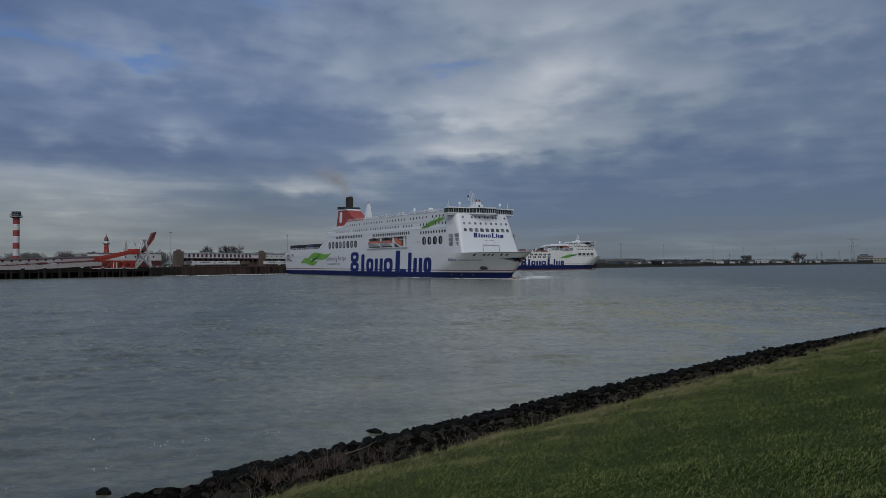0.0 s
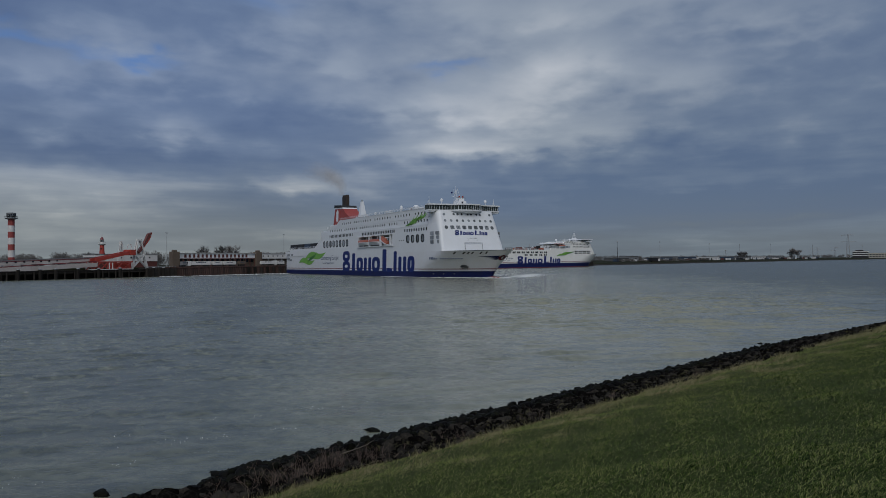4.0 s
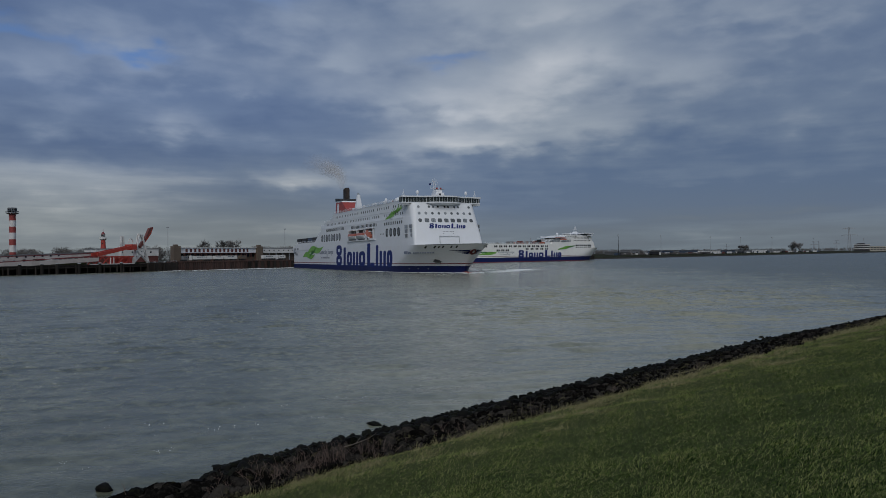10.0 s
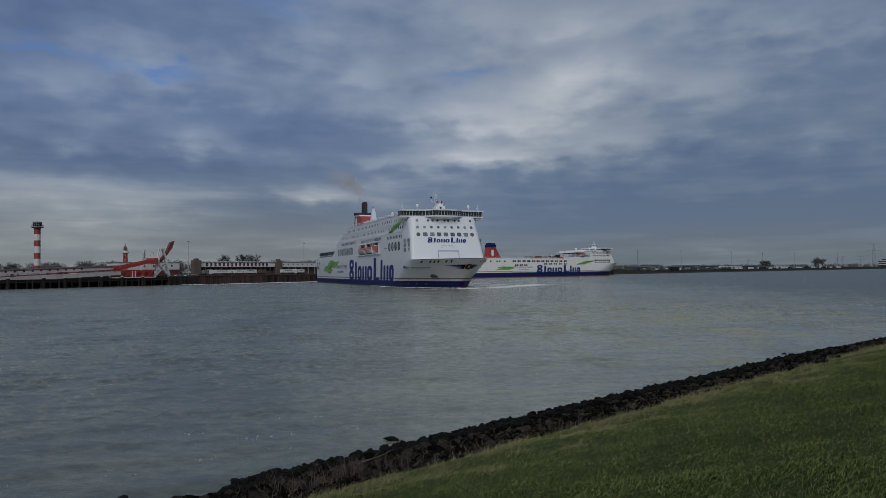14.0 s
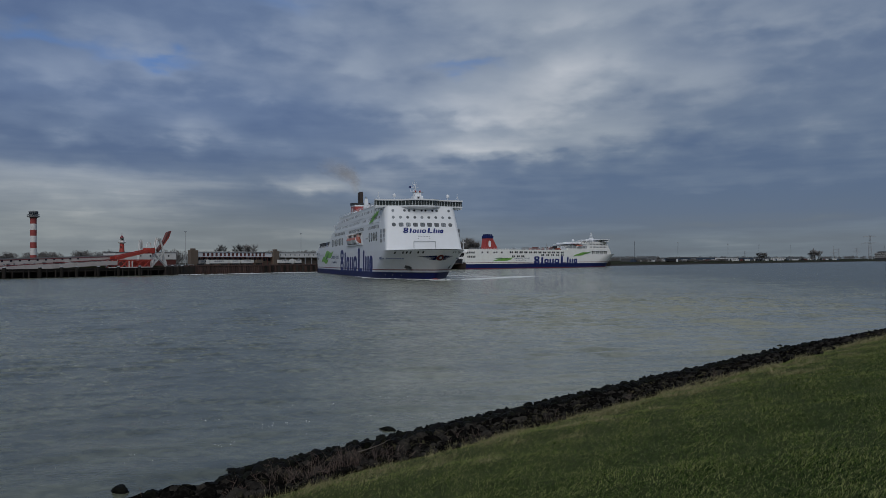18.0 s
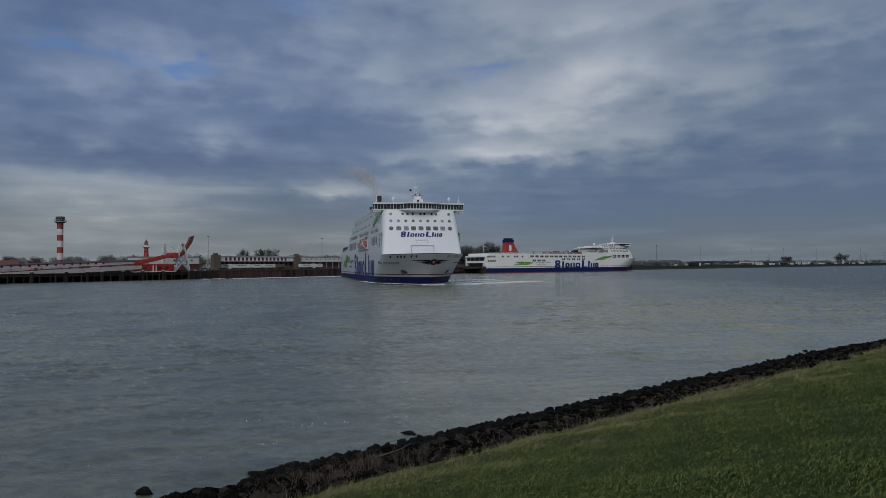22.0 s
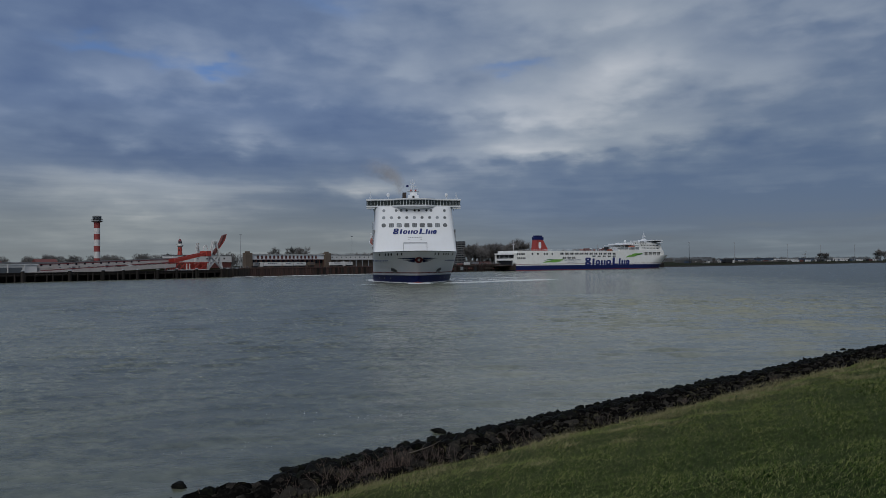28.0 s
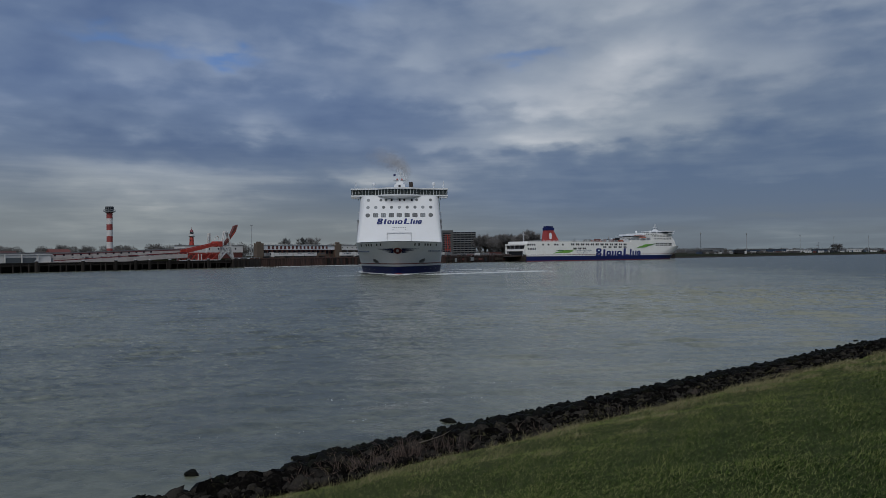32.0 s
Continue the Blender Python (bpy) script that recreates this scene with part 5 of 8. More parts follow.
def make_ferry_paint(ship):
    wordmark(ship, side_pose(-126.6, 2.2, -1, HALF + 0.02), 87.3, 11.0, LETTER, 0.06)
    wordmark(ship, side_pose(-39.3, 2.2, 1, HALF + 0.02), 87.3, 11.0, LETTER, 0.06)
    for sgn in (-1, 1):
        def at(x, z, y=HALF):
            return side_pose(x, z, sgn, y + 0.03)
        for x, z, ln, br, be, tilt, mat in ((-202, 7.2, 30, 3.6, 1.2, 3, GREEN), (-190, 9.4, 38, 4.2, 1.3, 6, GREEN), (-186, 6.4, 20, 1.9, 0.6, 22, DARK_GREEN)):
            xx = x if sgn < 0 else x + ln
            flat_piece("leaf_emblem", leaf(ln, br, be), 0.03, mat, ship, at(xx, z) @ Matrix.Rotation(radians(tilt), 4, "Z"))
        for x, z, ln, br, be, tilt, mat in ((-50.5, 22.4, 15, 1.0, 0.5, 15, GREEN), (-45.5, 23.6, 15, 1.2, 0.6, 18, GREEN), (-40.0, 24.9, 13, 1.0, 0.5, 15, GREEN), (-47.0, 22.4, 9, 0.6, 0.3, 36, GREEN), (-43.0, 23.2, 9, 0.7, 0.3, 38, GREEN), (-39.0, 24.0, 9, 0.7, 0.3, 36, GREEN), (-35.0, 24.8, 8, 0.6, 0.3, 34, GREEN), (-49.0, 23.6, 8, 0.6, 0.2, 6, DARK_GREEN)):
            xx = x if sgn < 0 else x + ln
            flat_piece("leaf_emblem", leaf(ln, br, be), 0.03, mat, ship, at(xx, z, 15.32) @ Matrix.Rotation(radians(tilt), 4, "Z"))
        x = -161.3 if sgn < 0 else -132.7
        lettering("slogan", "Connecting Europe", 3.7, at(x, 8.7), GREY_TEXT, ship)
        lettering("slogan", "for a Sustainable Future", 1.9, at(x + (3 if sgn < 0 else -3), 6.2), GREY_TEXT, ship)
    wordmark(ship, on_front(18.25, 0) @ Matrix.Translation((-8.45, 0, 0.02)), 16.6, 2.2, LETTER, 0.22, 0.05)
    # name bars on both bows
    for sgn in (-1, 1):
        for i in range(15):
            if i == 5:
                continue
            x = -24.5 + 1.35 * i * 0.95
            if x > -6:
                break
            y = hull_breadth(x, 8.2)
            o = part("name_bar", boxed(-0.42, 0.42, -0.06, 0.06, 0, 1.0), GREY_TEXT, ship)
            o.matrix_local = Matrix.Translation((x, sgn * (y + 0.05), 7.9)) @ Matrix.Rotation(sgn * -math.atan2(hull_breadth(x - 1, 8.2) - hull_breadth(x + 1, 8.2), 2), 4, "Z")
    # badge on the stem, with swept stripes each side
    def bow_point(y, z):
        lo, hi = -30.0, 12.0
        for _ in range(30):
            mid = (lo + hi) / 2
            if hull_breadth(mid, z) > abs(y):
                lo = mid
            else:
                hi = mid
        return lo

    def bow_strip(name, pts, mat, lift):
        bm = bmesh.new()
        vs = []
        for y, za, zb in pts:
            vs.append((bm.verts.new((bow_point(y, za) + lift, y, za)), bm.verts.new((bow_point(y, zb) + lift, y, zb))))
        for a, b in zip(vs, vs[1:]):
            bm.faces.new((a[0], b[0], b[1], a[1]))
        bmesh.ops.solidify(bm, geom=bm.faces[:], thickness=0.05)
        part(name, bm, mat, ship)

    for sgn in (-1, 1):
        for z, ln, th in ((8.7, 7.2, 0.30), (8.1, 5.4, 0.26), (7.6, 3.6, 0.22)):
            bow_strip("bow_stripe", [(sgn * (1.4 + (ln - 1.4) * i / 8), z - th * (1 - i / 8) - 0.03 + i * 0.02, z + th * (1 - i / 8) + 0.03 + i * 0.02) for i in range(9)], NAVY, 0.16)
    bow_strip("bow_badge", [(-1.5 + 3.0 * i / 8, 8.2 - 1.0 * math.cos(math.pi * (i / 8 - 0.5)) ** 0.5 - 0.05, 8.2 + 1.0 * math.cos(math.pi * (i / 8 - 0.5)) ** 0.5 + 0.05) for i in range(9)], RED_LINE, 0.22)
    bow_strip("badge_emblem", [(-0.45 + i * 0.225, 8.2 - 0.5 * math.sin(math.pi * (0.15 + 0.7 * i / 4)), 8.2 + 0.5 * math.sin(math.pi * (0.15 + 0.7 * i / 4))) for i in range(5)], WHITE, 0.32)
    for sgn in (-1, 1):
        for x in (-15.0, -20.5, -26.0):
            o = part("thruster_mark", prism(bmesh.new(), oval(0, 0, 0.38, 0.34, 12), lambda u, v, w: (u, w, v), 0.06), DECK_GREY, ship, "small pale painted thruster mark")
            turn = math.atan2(hull_breadth(x - 1, 1.7) - hull_breadth(x + 1, 1.7), 2)
            o.matrix_local = Matrix.Translation((x, sgn * (hull_breadth(x, 1.7) + 0.05), 1.7)) @ Matrix.Rotation(-sgn * turn, 4, "Z")
    # anchor pockets, fairleads along the bow rail
    for y in (-8.3, 8.3):
        s = 1 if y > 0 else -1
        bow_strip("anchor_pocket", [(y - s * 1.0, 3.9, 4.6), (y, 4.0, 5.3), (y + s * 1.0, 4.5, 5.5)], GREY_ROOF, 0.10)
        bow_strip("anchor", [(y - s * 0.9, 3.5, 4.1), (y, 3.7, 4.3), (y + s * 0.5, 4.0, 4.5)], STEEL, 0.45)
        for k in (5.9, 7.3, 9.4, 10.4, 11.4, 13.5):
            bow_strip("fairlead", [(s * (k - 0.22), 9.8, 10.7), (s * k, 9.9, 10.7), (s * (k + 0.22), 10.0, 10.7)], BLACK, 0.10)
    bow_strip("bow_stripe_line", [(-14 + i, 11.15, 11.35) for i in range(29)], DECK_GREY, 0.06)


ferry = make_ferry()


# ---- the second ferry, moored at the far quay ----
HALF2 = 13.3


def breadth2(x, z):
    zc = min(max(z, 0.0), 13.2)
    tip = 10.0 * (zc / 13.2) ** 1.3
    u = min(max((tip - x) / (48 - 22 * zc / 13.2), 0.0), 1.0)
    return HALF2 * (1 - (1 - u) ** 2.2) ** (0.8 - 0.25 * zc / 13.2)


def ring2(z, out=0.0):
    zc = min(max(z, 0.0), 13.2)
    tip = 10.0 * (zc / 13.2) ** 1.3
    xs = [-209, -120, -50] + [-50 + (tip + 50) * (1 - (1 - i / 16) ** 2) for i in range(1, 17)]
    star = [(x, -max(breadth2(x, z), 0.02) - out, z) for x in xs]
    star[-1] = (tip + out, 0, z)
    return star + [(x, -y, z) for x, y, z in star[-2::-1]]


def band2(z0, z1, n, out=0.0):
    bm = bmesh.new()
    r = skin(bm, [ring2(z0 + (z1 - z0) * i / n, out) for i in range(n + 1)], close=True)
    bm.faces.new(r[0][::-1])
    bm.faces.new(r[-1])
    bmesh.ops.recalc_face_normals(bm, faces=bm.faces[:])
    return bm


def windows2(ship, xs, z, w, h, y=HALF2):
    first = None
    for sgn in (-1, 1):
        for x in xs:
            m = side_pose(x, z, sgn, y - 0.03)
            if first is None:
                first = flat_piece("window", [(-w / 2, -h / 2), (w / 2, -h / 2), (w / 2, h / 2), (-w / 2, h / 2)], 0.08, GLASS, ship, m)
            else:
                share("window", first, ship, m)


def make_second_ferry():
    d = Vector((0.7776, 0.6288, 0))
    stem = Vector((179.3, 735.7, 0)) + d * 15 + Vector((-d.y, d.x, 0)) * HALF2
    ship = thing("ferry", pose(stem.x, stem.y, 0, 0, 0, 38.96), "white freight ferry with navy hull band moored at the quay", "ferry")
    part("hull", band2(4.4, 13.2, 6), CREAM, ship)
    part("boot_topping", band2(-1.5, 4.4, 3, 0.02), NAVY, ship, "navy blue band along the waterline")
    part("waterline_stripe", band2(-0.6, 0.55, 1, 0.04), RED_LINE, ship, "dull red stripe at the waterline")
    part("hull_stripe", band2(5.3, 5.65, 1, 0.04), RED_LINE, ship)
    part("upper_hull", boxed(-207, -75, -HALF2, HALF2, 13.2, 17.3), CREAM, ship)
    bm = bmesh.new()
    loft(bm, [[(-75, -HALF2, z), (f, -w, z), (f + 1.6, -w * 0.5, z), (f + 1.6, w * 0.5, z), (f, w, z), (-75, HALF2, z)] for z, f, w in ((13.2, -6, 12.4), (17.3, -8, 12.6), (18.8, -9, 12.6))])
    part("fore_house", bm, CREAM, ship)
    bm = bmesh.new()
    loft(bm, [[(a, -12.4, z), (f, -12.0, z), (f + 1.4, -6, z), (f + 1.4, 6, z), (f, 12.0, z), (a, 12.4, z)] for z, a, f in ((18.8, -62, -9), (22.3, -58, -10.5), (25.8, -52, -12.5))])
    part("upper_house", bm, CREAM, ship)
    part("wheelhouse", boxed(-25, -13, -10.5, 10.5, 25.8, 26.4), WHITE, ship)
    part("wheelhouse_glazing", boxed(-25.2, -12.4, -13.0, 13.0, 26.4, 27.5), GLASS, ship, "dark wheelhouse windows")
    part("wheelhouse_roof", boxed(-26.5, -11.2, -15.0, 15.0, 27.5, 28.5, 0.1), WHITE, ship)
    for y in (-13.0, 13.0):
        part("bridge_wing", boxed(-20, -12.5, y - 2.2, y + 2.2, 25.6, 26.5), WHITE, ship)
    bm = bmesh.new()
    loft(bm, [[(-24 - w, -w, z), (-22 + w, -w, z), (-22 + w, w, z), (-24 - w, w, z)] for z, w in ((28.4, 2.4), (29.6, 1.1), (30.2, 0.8))])
    part("mast_house", bm, WHITE, ship)
    bm = bmesh.new()
    for sx, sy in ((-1, -1), (-1, 1), (1, -1), (1, 1)):
        rod(bm, (-23 + sx * 1.1, sy * 1.0, 30.0), (-23 + sx * 0.3, sy * 0.3, 35.4), 0.16, 0.12, 5)
    for k in range(5):
        z, w = 30.4 + k, 1.0 - 0.14 * k
        rod(bm, (-23 - w, -w, z), (-23 + w, -w, z + 0.9), 0.09, seg=4)
        rod(bm, (-23 + w, w, z), (-23 - w, w, z + 0.9), 0.09, seg=4)
        rod(bm, (-23 - w, -w, z), (-23 + w, w, z), 0.09, seg=4)
    rod(bm, (-23, 0, 35.2), (-23, 0, 37.6), 0.12, 0.05, 5)
    part("mast", bm, WHITE, ship)
    part("mast_yard", boxed(-23.2, -22.8, -2.4, 2.4, 32.2, 32.5), WHITE, ship)
    part("radar_scanner", boxed(-21.6, -21.3, -1.8, 1.8, 31.0, 31.4), DECK_GREY, ship)
    for x, y, r in ((-38, -6, 1.1), (-46, 5, 1.2), (-30, -7, 0.8)):
        part("satellite_dome", turned(bmesh.new(), [(0.5, 0), (0.5, 1.0), (r, 1.4), (r, 2.2), (r * 0.6, 2.8), (0.1, 3.0)], 10, Matrix.Translation((x, y, 25.8))), WHITE, ship, smooth=True)
    # stepped decks, boats and gear forward of the open weather deck
    part("deck_house", boxed(-84, -75, -11.5, 11.5, 17.3, 19.4, 0.15), WHITE, ship)
    part("deck_house", boxed(-72, -60, -11.0, 11.0, 18.8, 21.6, 0.15), CREAM, ship)
    # grey block, the shade of the open boat deck put into its colour
    part("boat_bay_shade", boxed(-72, -46, -12.55, 12.55, 18.9, 21.4), DECK_GREY, ship, "grey block for the shade on the lifeboat deck")
    part("boat_deck_roof", boxed(-68, -46, -12.8, 12.8, 23.2, 23.6), WHITE, ship)
    for x in (-67.5, -62, -57, -52, -48):
        part("deck_post", boxed(x - 0.2, x + 0.2, -12.8, -12.4, 18.8, 23.3), WHITE, ship)
    for sgn in (-1, 1):
        b = lifeboat(ship, 8.5)
        b.matrix_local = Matrix.Translation((-58, sgn * 13.0, 20.8))
    for x, h in ((-104, 1.6), (-112, 2.4), (-125, 1.4), (-98, 2.8)):
        part("ventilator", turned(bmesh.new(), [(0.7, 0), (0.7, h * 0.7), (1.1, h * 0.75), (1.1, h), (0.3, h * 1.1)], 8, Matrix.Translation((x, -9, 17.3))), WHITE, ship)
    for x, w, h, mat in ((-96, 5, 2.6, RED_PANEL), (-105, 6, 2.2, BLACK), (-116, 7, 2.4, RED_PANEL), (-130, 8, 2.0, GREY_ROOF), (-89, 4, 3.8, BLACK)):
        part("deck_cargo", boxed(x - w / 2, x + w / 2, -9.5, -6.8, 17.3, 17.3 + h, 0.08), mat, ship, "dark vehicle on the weather deck")
    # gear, lockers and vents along the weather deck and round the boats
    rg = random.Random(40)
    for k in range(22):
        x = -72 - 62 * rg.random()
        w, h = rg.uniform(1.2, 4.5), rg.uniform(0.7, 2.1)
        z = 17.3 if x < -84 else 19.4
        part("deck_locker", boxed(x, x + w, -12.2, -10.8, z, z + h, 0.05), rg.choice((WHITE, DECK_GREY, RED_PANEL, STEEL, ORANGE, BLACK)), ship)
    for x, h in ((-84, 5.2), (-70, 4.2), (-58, 3.4), (-50, 3.0), (-36, 2.6), (-31, 3.6), (-17, 2.2)):
        part("aerial", rod(bmesh.new(), (x, -9.5, 19.0 if x < -68 else 23.0 if x < -52 else 25.8), (x, -9.5, (19.0 if x < -68 else 23.0 if x < -52 else 25.8) + h), 0.14, 0.07, 5), WHITE, ship)
    part("upper_house_step", boxed(-64, -52, -11.6, 11.6, 23.6, 25.0, 0.1), WHITE, ship)
    part("boat_davit_beam", boxed(-70, -55, -13.4, -12.6, 23.0, 23.5, 0.05), ORANGE, ship)
    part("crane_post", rod(bmesh.new(), (-101, -8, 17.3), (-101, -8, 23), 0.4, 0.3, 8), STEEL, ship)
    rail(ship, [(-205, -13.1, 17.3), (-94, -13.1, 17.3)], 1.1, 4.0)
    rail(ship, [(-52, -11.8, 25.8), (-27, -11.8, 25.8)], 1.1, 3.0)
    # funnel
    bm = bmesh.new()
    prism(bm, [(-176.7, 17.3), (-160.7, 17.3), (-161.2, 18.8), (-167.2, 27.4), (-175.0, 27.4)], lambda u, v, w: (u, -2.8 + w, v), 5.6)
    f = part("funnel", bm, RED, ship, "red funnel casing with white emblem")
    part("funnel_cap", boxed(-175.3, -166.4, -2.9, 2.9, 27.4, 29.9, 0.15), NAVY, f)
    for x in (-174.2, -172.1, -169.8, -167.6):
        for y in (-1.5, 1.5):
            part("exhaust_pipe", rod(bmesh.new(), (x, y, 29.5), (x, y, 31.3), 0.8, 0.75, 8), NAVY, f)
    for sgn in (-1, 1):
        o = part("funnel_emblem", prism(bmesh.new(), oval(0, 0, 1.6, 2.9, 16, 3.0), lambda u, v, w: (u, v, w), 0.05), WHITE, f)
        o.matrix_local = side_pose(-171.0, 22.4, sgn, 2.8)
    bm = bmesh.new()
    rod(bm, (-203, -3, 17.3), (-203, -3, 26.5), 0.24, 0.14, 6)
    box(bm, -203.2, -202.8, -5.0, -1.0, 23.0, 23.3)
    part("after_mast", bm, WHITE, ship)
    # stern face: covered mooring deck, dark bays, folded ramp
    part("stern_canopy", boxed(-211.5, -206.9, -13.2, 12.4, 13.9, 15.2, 0.1), CREAM, ship)
    # openings are black blocks, the shade inside painted on
    part("stern_bay", boxed(-209.6, -208.9, -12.4, 11.8, 10.7, 13.9), BLACK, ship, "black block for the dark inside of the mooring deck")
    part("stern_band", boxed(-211.0, -208.9, -11.0, 12.2, 8.9, 10.7, 0.1), CREAM, ship)
    part("stern_bay", boxed(-209.6, -208.9, -9.5, 11.4, 4.6, 8.9), BLACK, ship, "black block for the dark inside of the vehicle deck")
    part("stern_bay", boxed(-209.9, -208.9, -12.9, 12.5, 0.6, 5.4), SOOT, ship, "sooty sill under the stern door")
    bm = bmesh.new()
    prism(bm, [(11.2, 3.0), (12.6, 3.0), (12.6, 14.0), (11.8, 14.0)], lambda u, v, w: (-210.9 + w, u, v), 2.2)
    part("stern_pillar", bm, CREAM, ship)
    bm = bmesh.new()
    prism(bm, [(-13.1, 6.4), (-10.6, 6.4), (-10.8, 9.0), (-11.6, 11.0), (-12.9, 14.0), (-13.1, 14.0)], lambda u, v, w: (-210.6 + w, u, v), 1.8)
    part("stern_pillar", bm, CREAM, ship)
    for y in (-5.5, 0.5, 6.5):
        part("stern_post", boxed(-210.8, -210.4, y - 0.14, y + 0.14, 10.6, 14.0), STEEL, ship)
    part("stern_railing", boxed(-211.2, -211.1, -10.5, 12.0, 11.5, 11.62), STEEL, ship)
    part("stern_ramp", prism(bmesh.new(), [(-222, 4.0), (-222, 4.5), (-209.4, 5.4), (-209.4, 4.4)], lambda u, v, w: (u, -8 + w, v), 17.0), SOOT, ship, "lowered steel stern ramp")
    for y in (-9.6, 9.6):
        part("ramp_arm", boxed(-210.4, -209.0, y - 0.3, y + 0.3, 4.6, 8.6), DECK_GREY, ship)
    for k in range(5):
        y0 = -13.35
        part("side_bay", boxed(-207.5 + 2.0 * k, -206.3 + 2.0 * k, y0, y0 + 0.2, 9.9, 11.6), GLASS, ship)
    # windows
    def pairs(x0, x1, n, gap):
        out = []
        for i in range(n):
            x = x0 + (x1 - x0) * i / (n - 1)
            out += [x - gap / 2, x + gap / 2]
        return out
    windows2(ship, pairs(-206, -201, 2, 2.4), 14.4, 1.6, 1.5)
    windows2(ship, (-190, -183.5, -175.5, -172.5, -166), 14.5, 1.7, 1.5)
    windows2(ship, pairs(-154, -84, 12, 2.3), 14.7, 1.75, 1.75)
    windows2(ship, pairs(-151, -139, 3, 2.3), 11.0, 1.75, 1.6)
    windows2(ship, pairs(-112, -84, 5, 2.3), 12.2, 1.6, 1.5)
    windows2(ship, pairs(-36, -16, 4, 2.6), 15.6, 2.0, 1.6, 12.9)
    windows2(ship, pairs(-36, -16, 4, 2.6), 13.2, 2.0, 1.5, 13.0)
    windows2(ship, [-40 + 2.3 * i for i in range(12)], 20.4, 1.0, 1.0, 12.38)
    windows2(ship, [-42 + 2.3 * i for i in range(12)], 23.2, 1.0, 1.0, 12.35)
    windows2(ship, [-54 + 2.6 * i for i in range(8)], 24.6, 0.8, 0.8, 12.42)
    wordmark(ship, side_pose(-124.5, 3.9, -1, HALF2 + 0.04), 62.5, 7.2, LETTER, 0.08, 0.05)
    for x, z, ln, br, tilt, mat in ((-178, 6.6, 26, 1.7, 5, GREEN), (-170, 7.6, 20, 1.5, 8, GREEN), (-176, 8.6, 22, 1.0, 3, DARK_GREEN)):
        flat_piece("leaf_emblem", leaf(ln, br, 0.5), 0.05, mat, ship, side_pose(x, z, -1, HALF2 + 0.02) @ Matrix.Rotation(radians(tilt), 4, "Z"))
    for x, z, ln, br, tilt, mat in ((-68, 11.0, 20, 1.7, 9, GREEN), (-61, 12.6, 21, 1.8, 9, GREEN), (-54, 12.2, 15, 0.9, 16, DARK_GREEN)):
        flat_piece("leaf_emblem", leaf(ln, br, 0.5), 0.05, mat, ship, side_pose(x, z, -1, HALF2 + 0.25) @ Matrix.Rotation(radians(tilt), 4, "Z"))
    lettering("slogan", "Connecting Europe", 2.7, side_pose(-151, 8.5, -1, HALF2 + 0.04), GREY_TEXT, ship)
    lettering("slogan", "for a Sustainable Future", 1.4, side_pose(-148, 6.6, -1, HALF2 + 0.04), GREY_TEXT, ship)


make_second_ferry()


# ---- trees in winter ----
def branch(bm, twigs, rng, p, d, length, r, depth):
    """Limbs that fork and thin out; the last ones carry sprays of twigs."""
    q = p + d * length
    rod(bm, p, q, r, r * 0.62, 5 if depth > 2 else 3)
    if depth == 0:
        for _ in range(8):
            v = (d + Vector((rng.gauss(0, 0.55), rng.gauss(0, 0.55), rng.gauss(0.15, 0.45)))).normalized()
            s = v.orthogonal().normalized() * 0.05
            b = q - d * length * rng.uniform(0, 0.7)
            e = b + v * length * rng.uniform(0.8, 1.5)
            vs = [twigs.verts.new(x) for x in (b - s, b + s, e)]
            twigs.faces.new(vs)
        return
    n = 3 if depth > 1 else 4
    for i in range(n):
        v = (d * 0.9 + Vector((rng.gauss(0, 0.5), rng.gauss(0, 0.5), rng.uniform(-0.05, 0.5)))).normalized()
        branch(bm, twigs, rng, p + d * length * rng.uniform(0.55, 1.0), v, length * rng.uniform(0.6, 0.82), r * 0.58, depth - 1)


def make_tree(name, seed, height, label):
    rng = random.Random(seed)
    tree = thing(name, Matrix(), label, "tree")
    limbs, twigs, trunk = bmesh.new(), bmesh.new(), bmesh.new()
    lean = Vector((rng.uniform(-0.05, 0.05), rng.uniform(-0.05, 0.05), 1)).normalized()
    turned(trunk, [(0.034 * height, -0.5), (0.025 * height, 0.06 * height), (0.018 * height, 0.34 * height)], 8)
    for i in range(9):
        k = rng.uniform(0.12, 0.36)
        v = (lean * 1.2 + Vector((rng.gauss(0, 0.5), rng.gauss(0, 0.5), rng.uniform(0.1, 0.6)))).normalized()
        branch(limbs, twigs, rng, lean * height * k, v, height * rng.uniform(0.17, 0.25) * (1.25 - 1.1 * abs(k - 0.3)), height * 0.010, 3)
    part("trunk", trunk, BARK, tree)
    part("limb_work", limbs, BARK, tree)
    part("twig_crown", twigs, TWIG, tree, "fine bare twigs")
    return tree


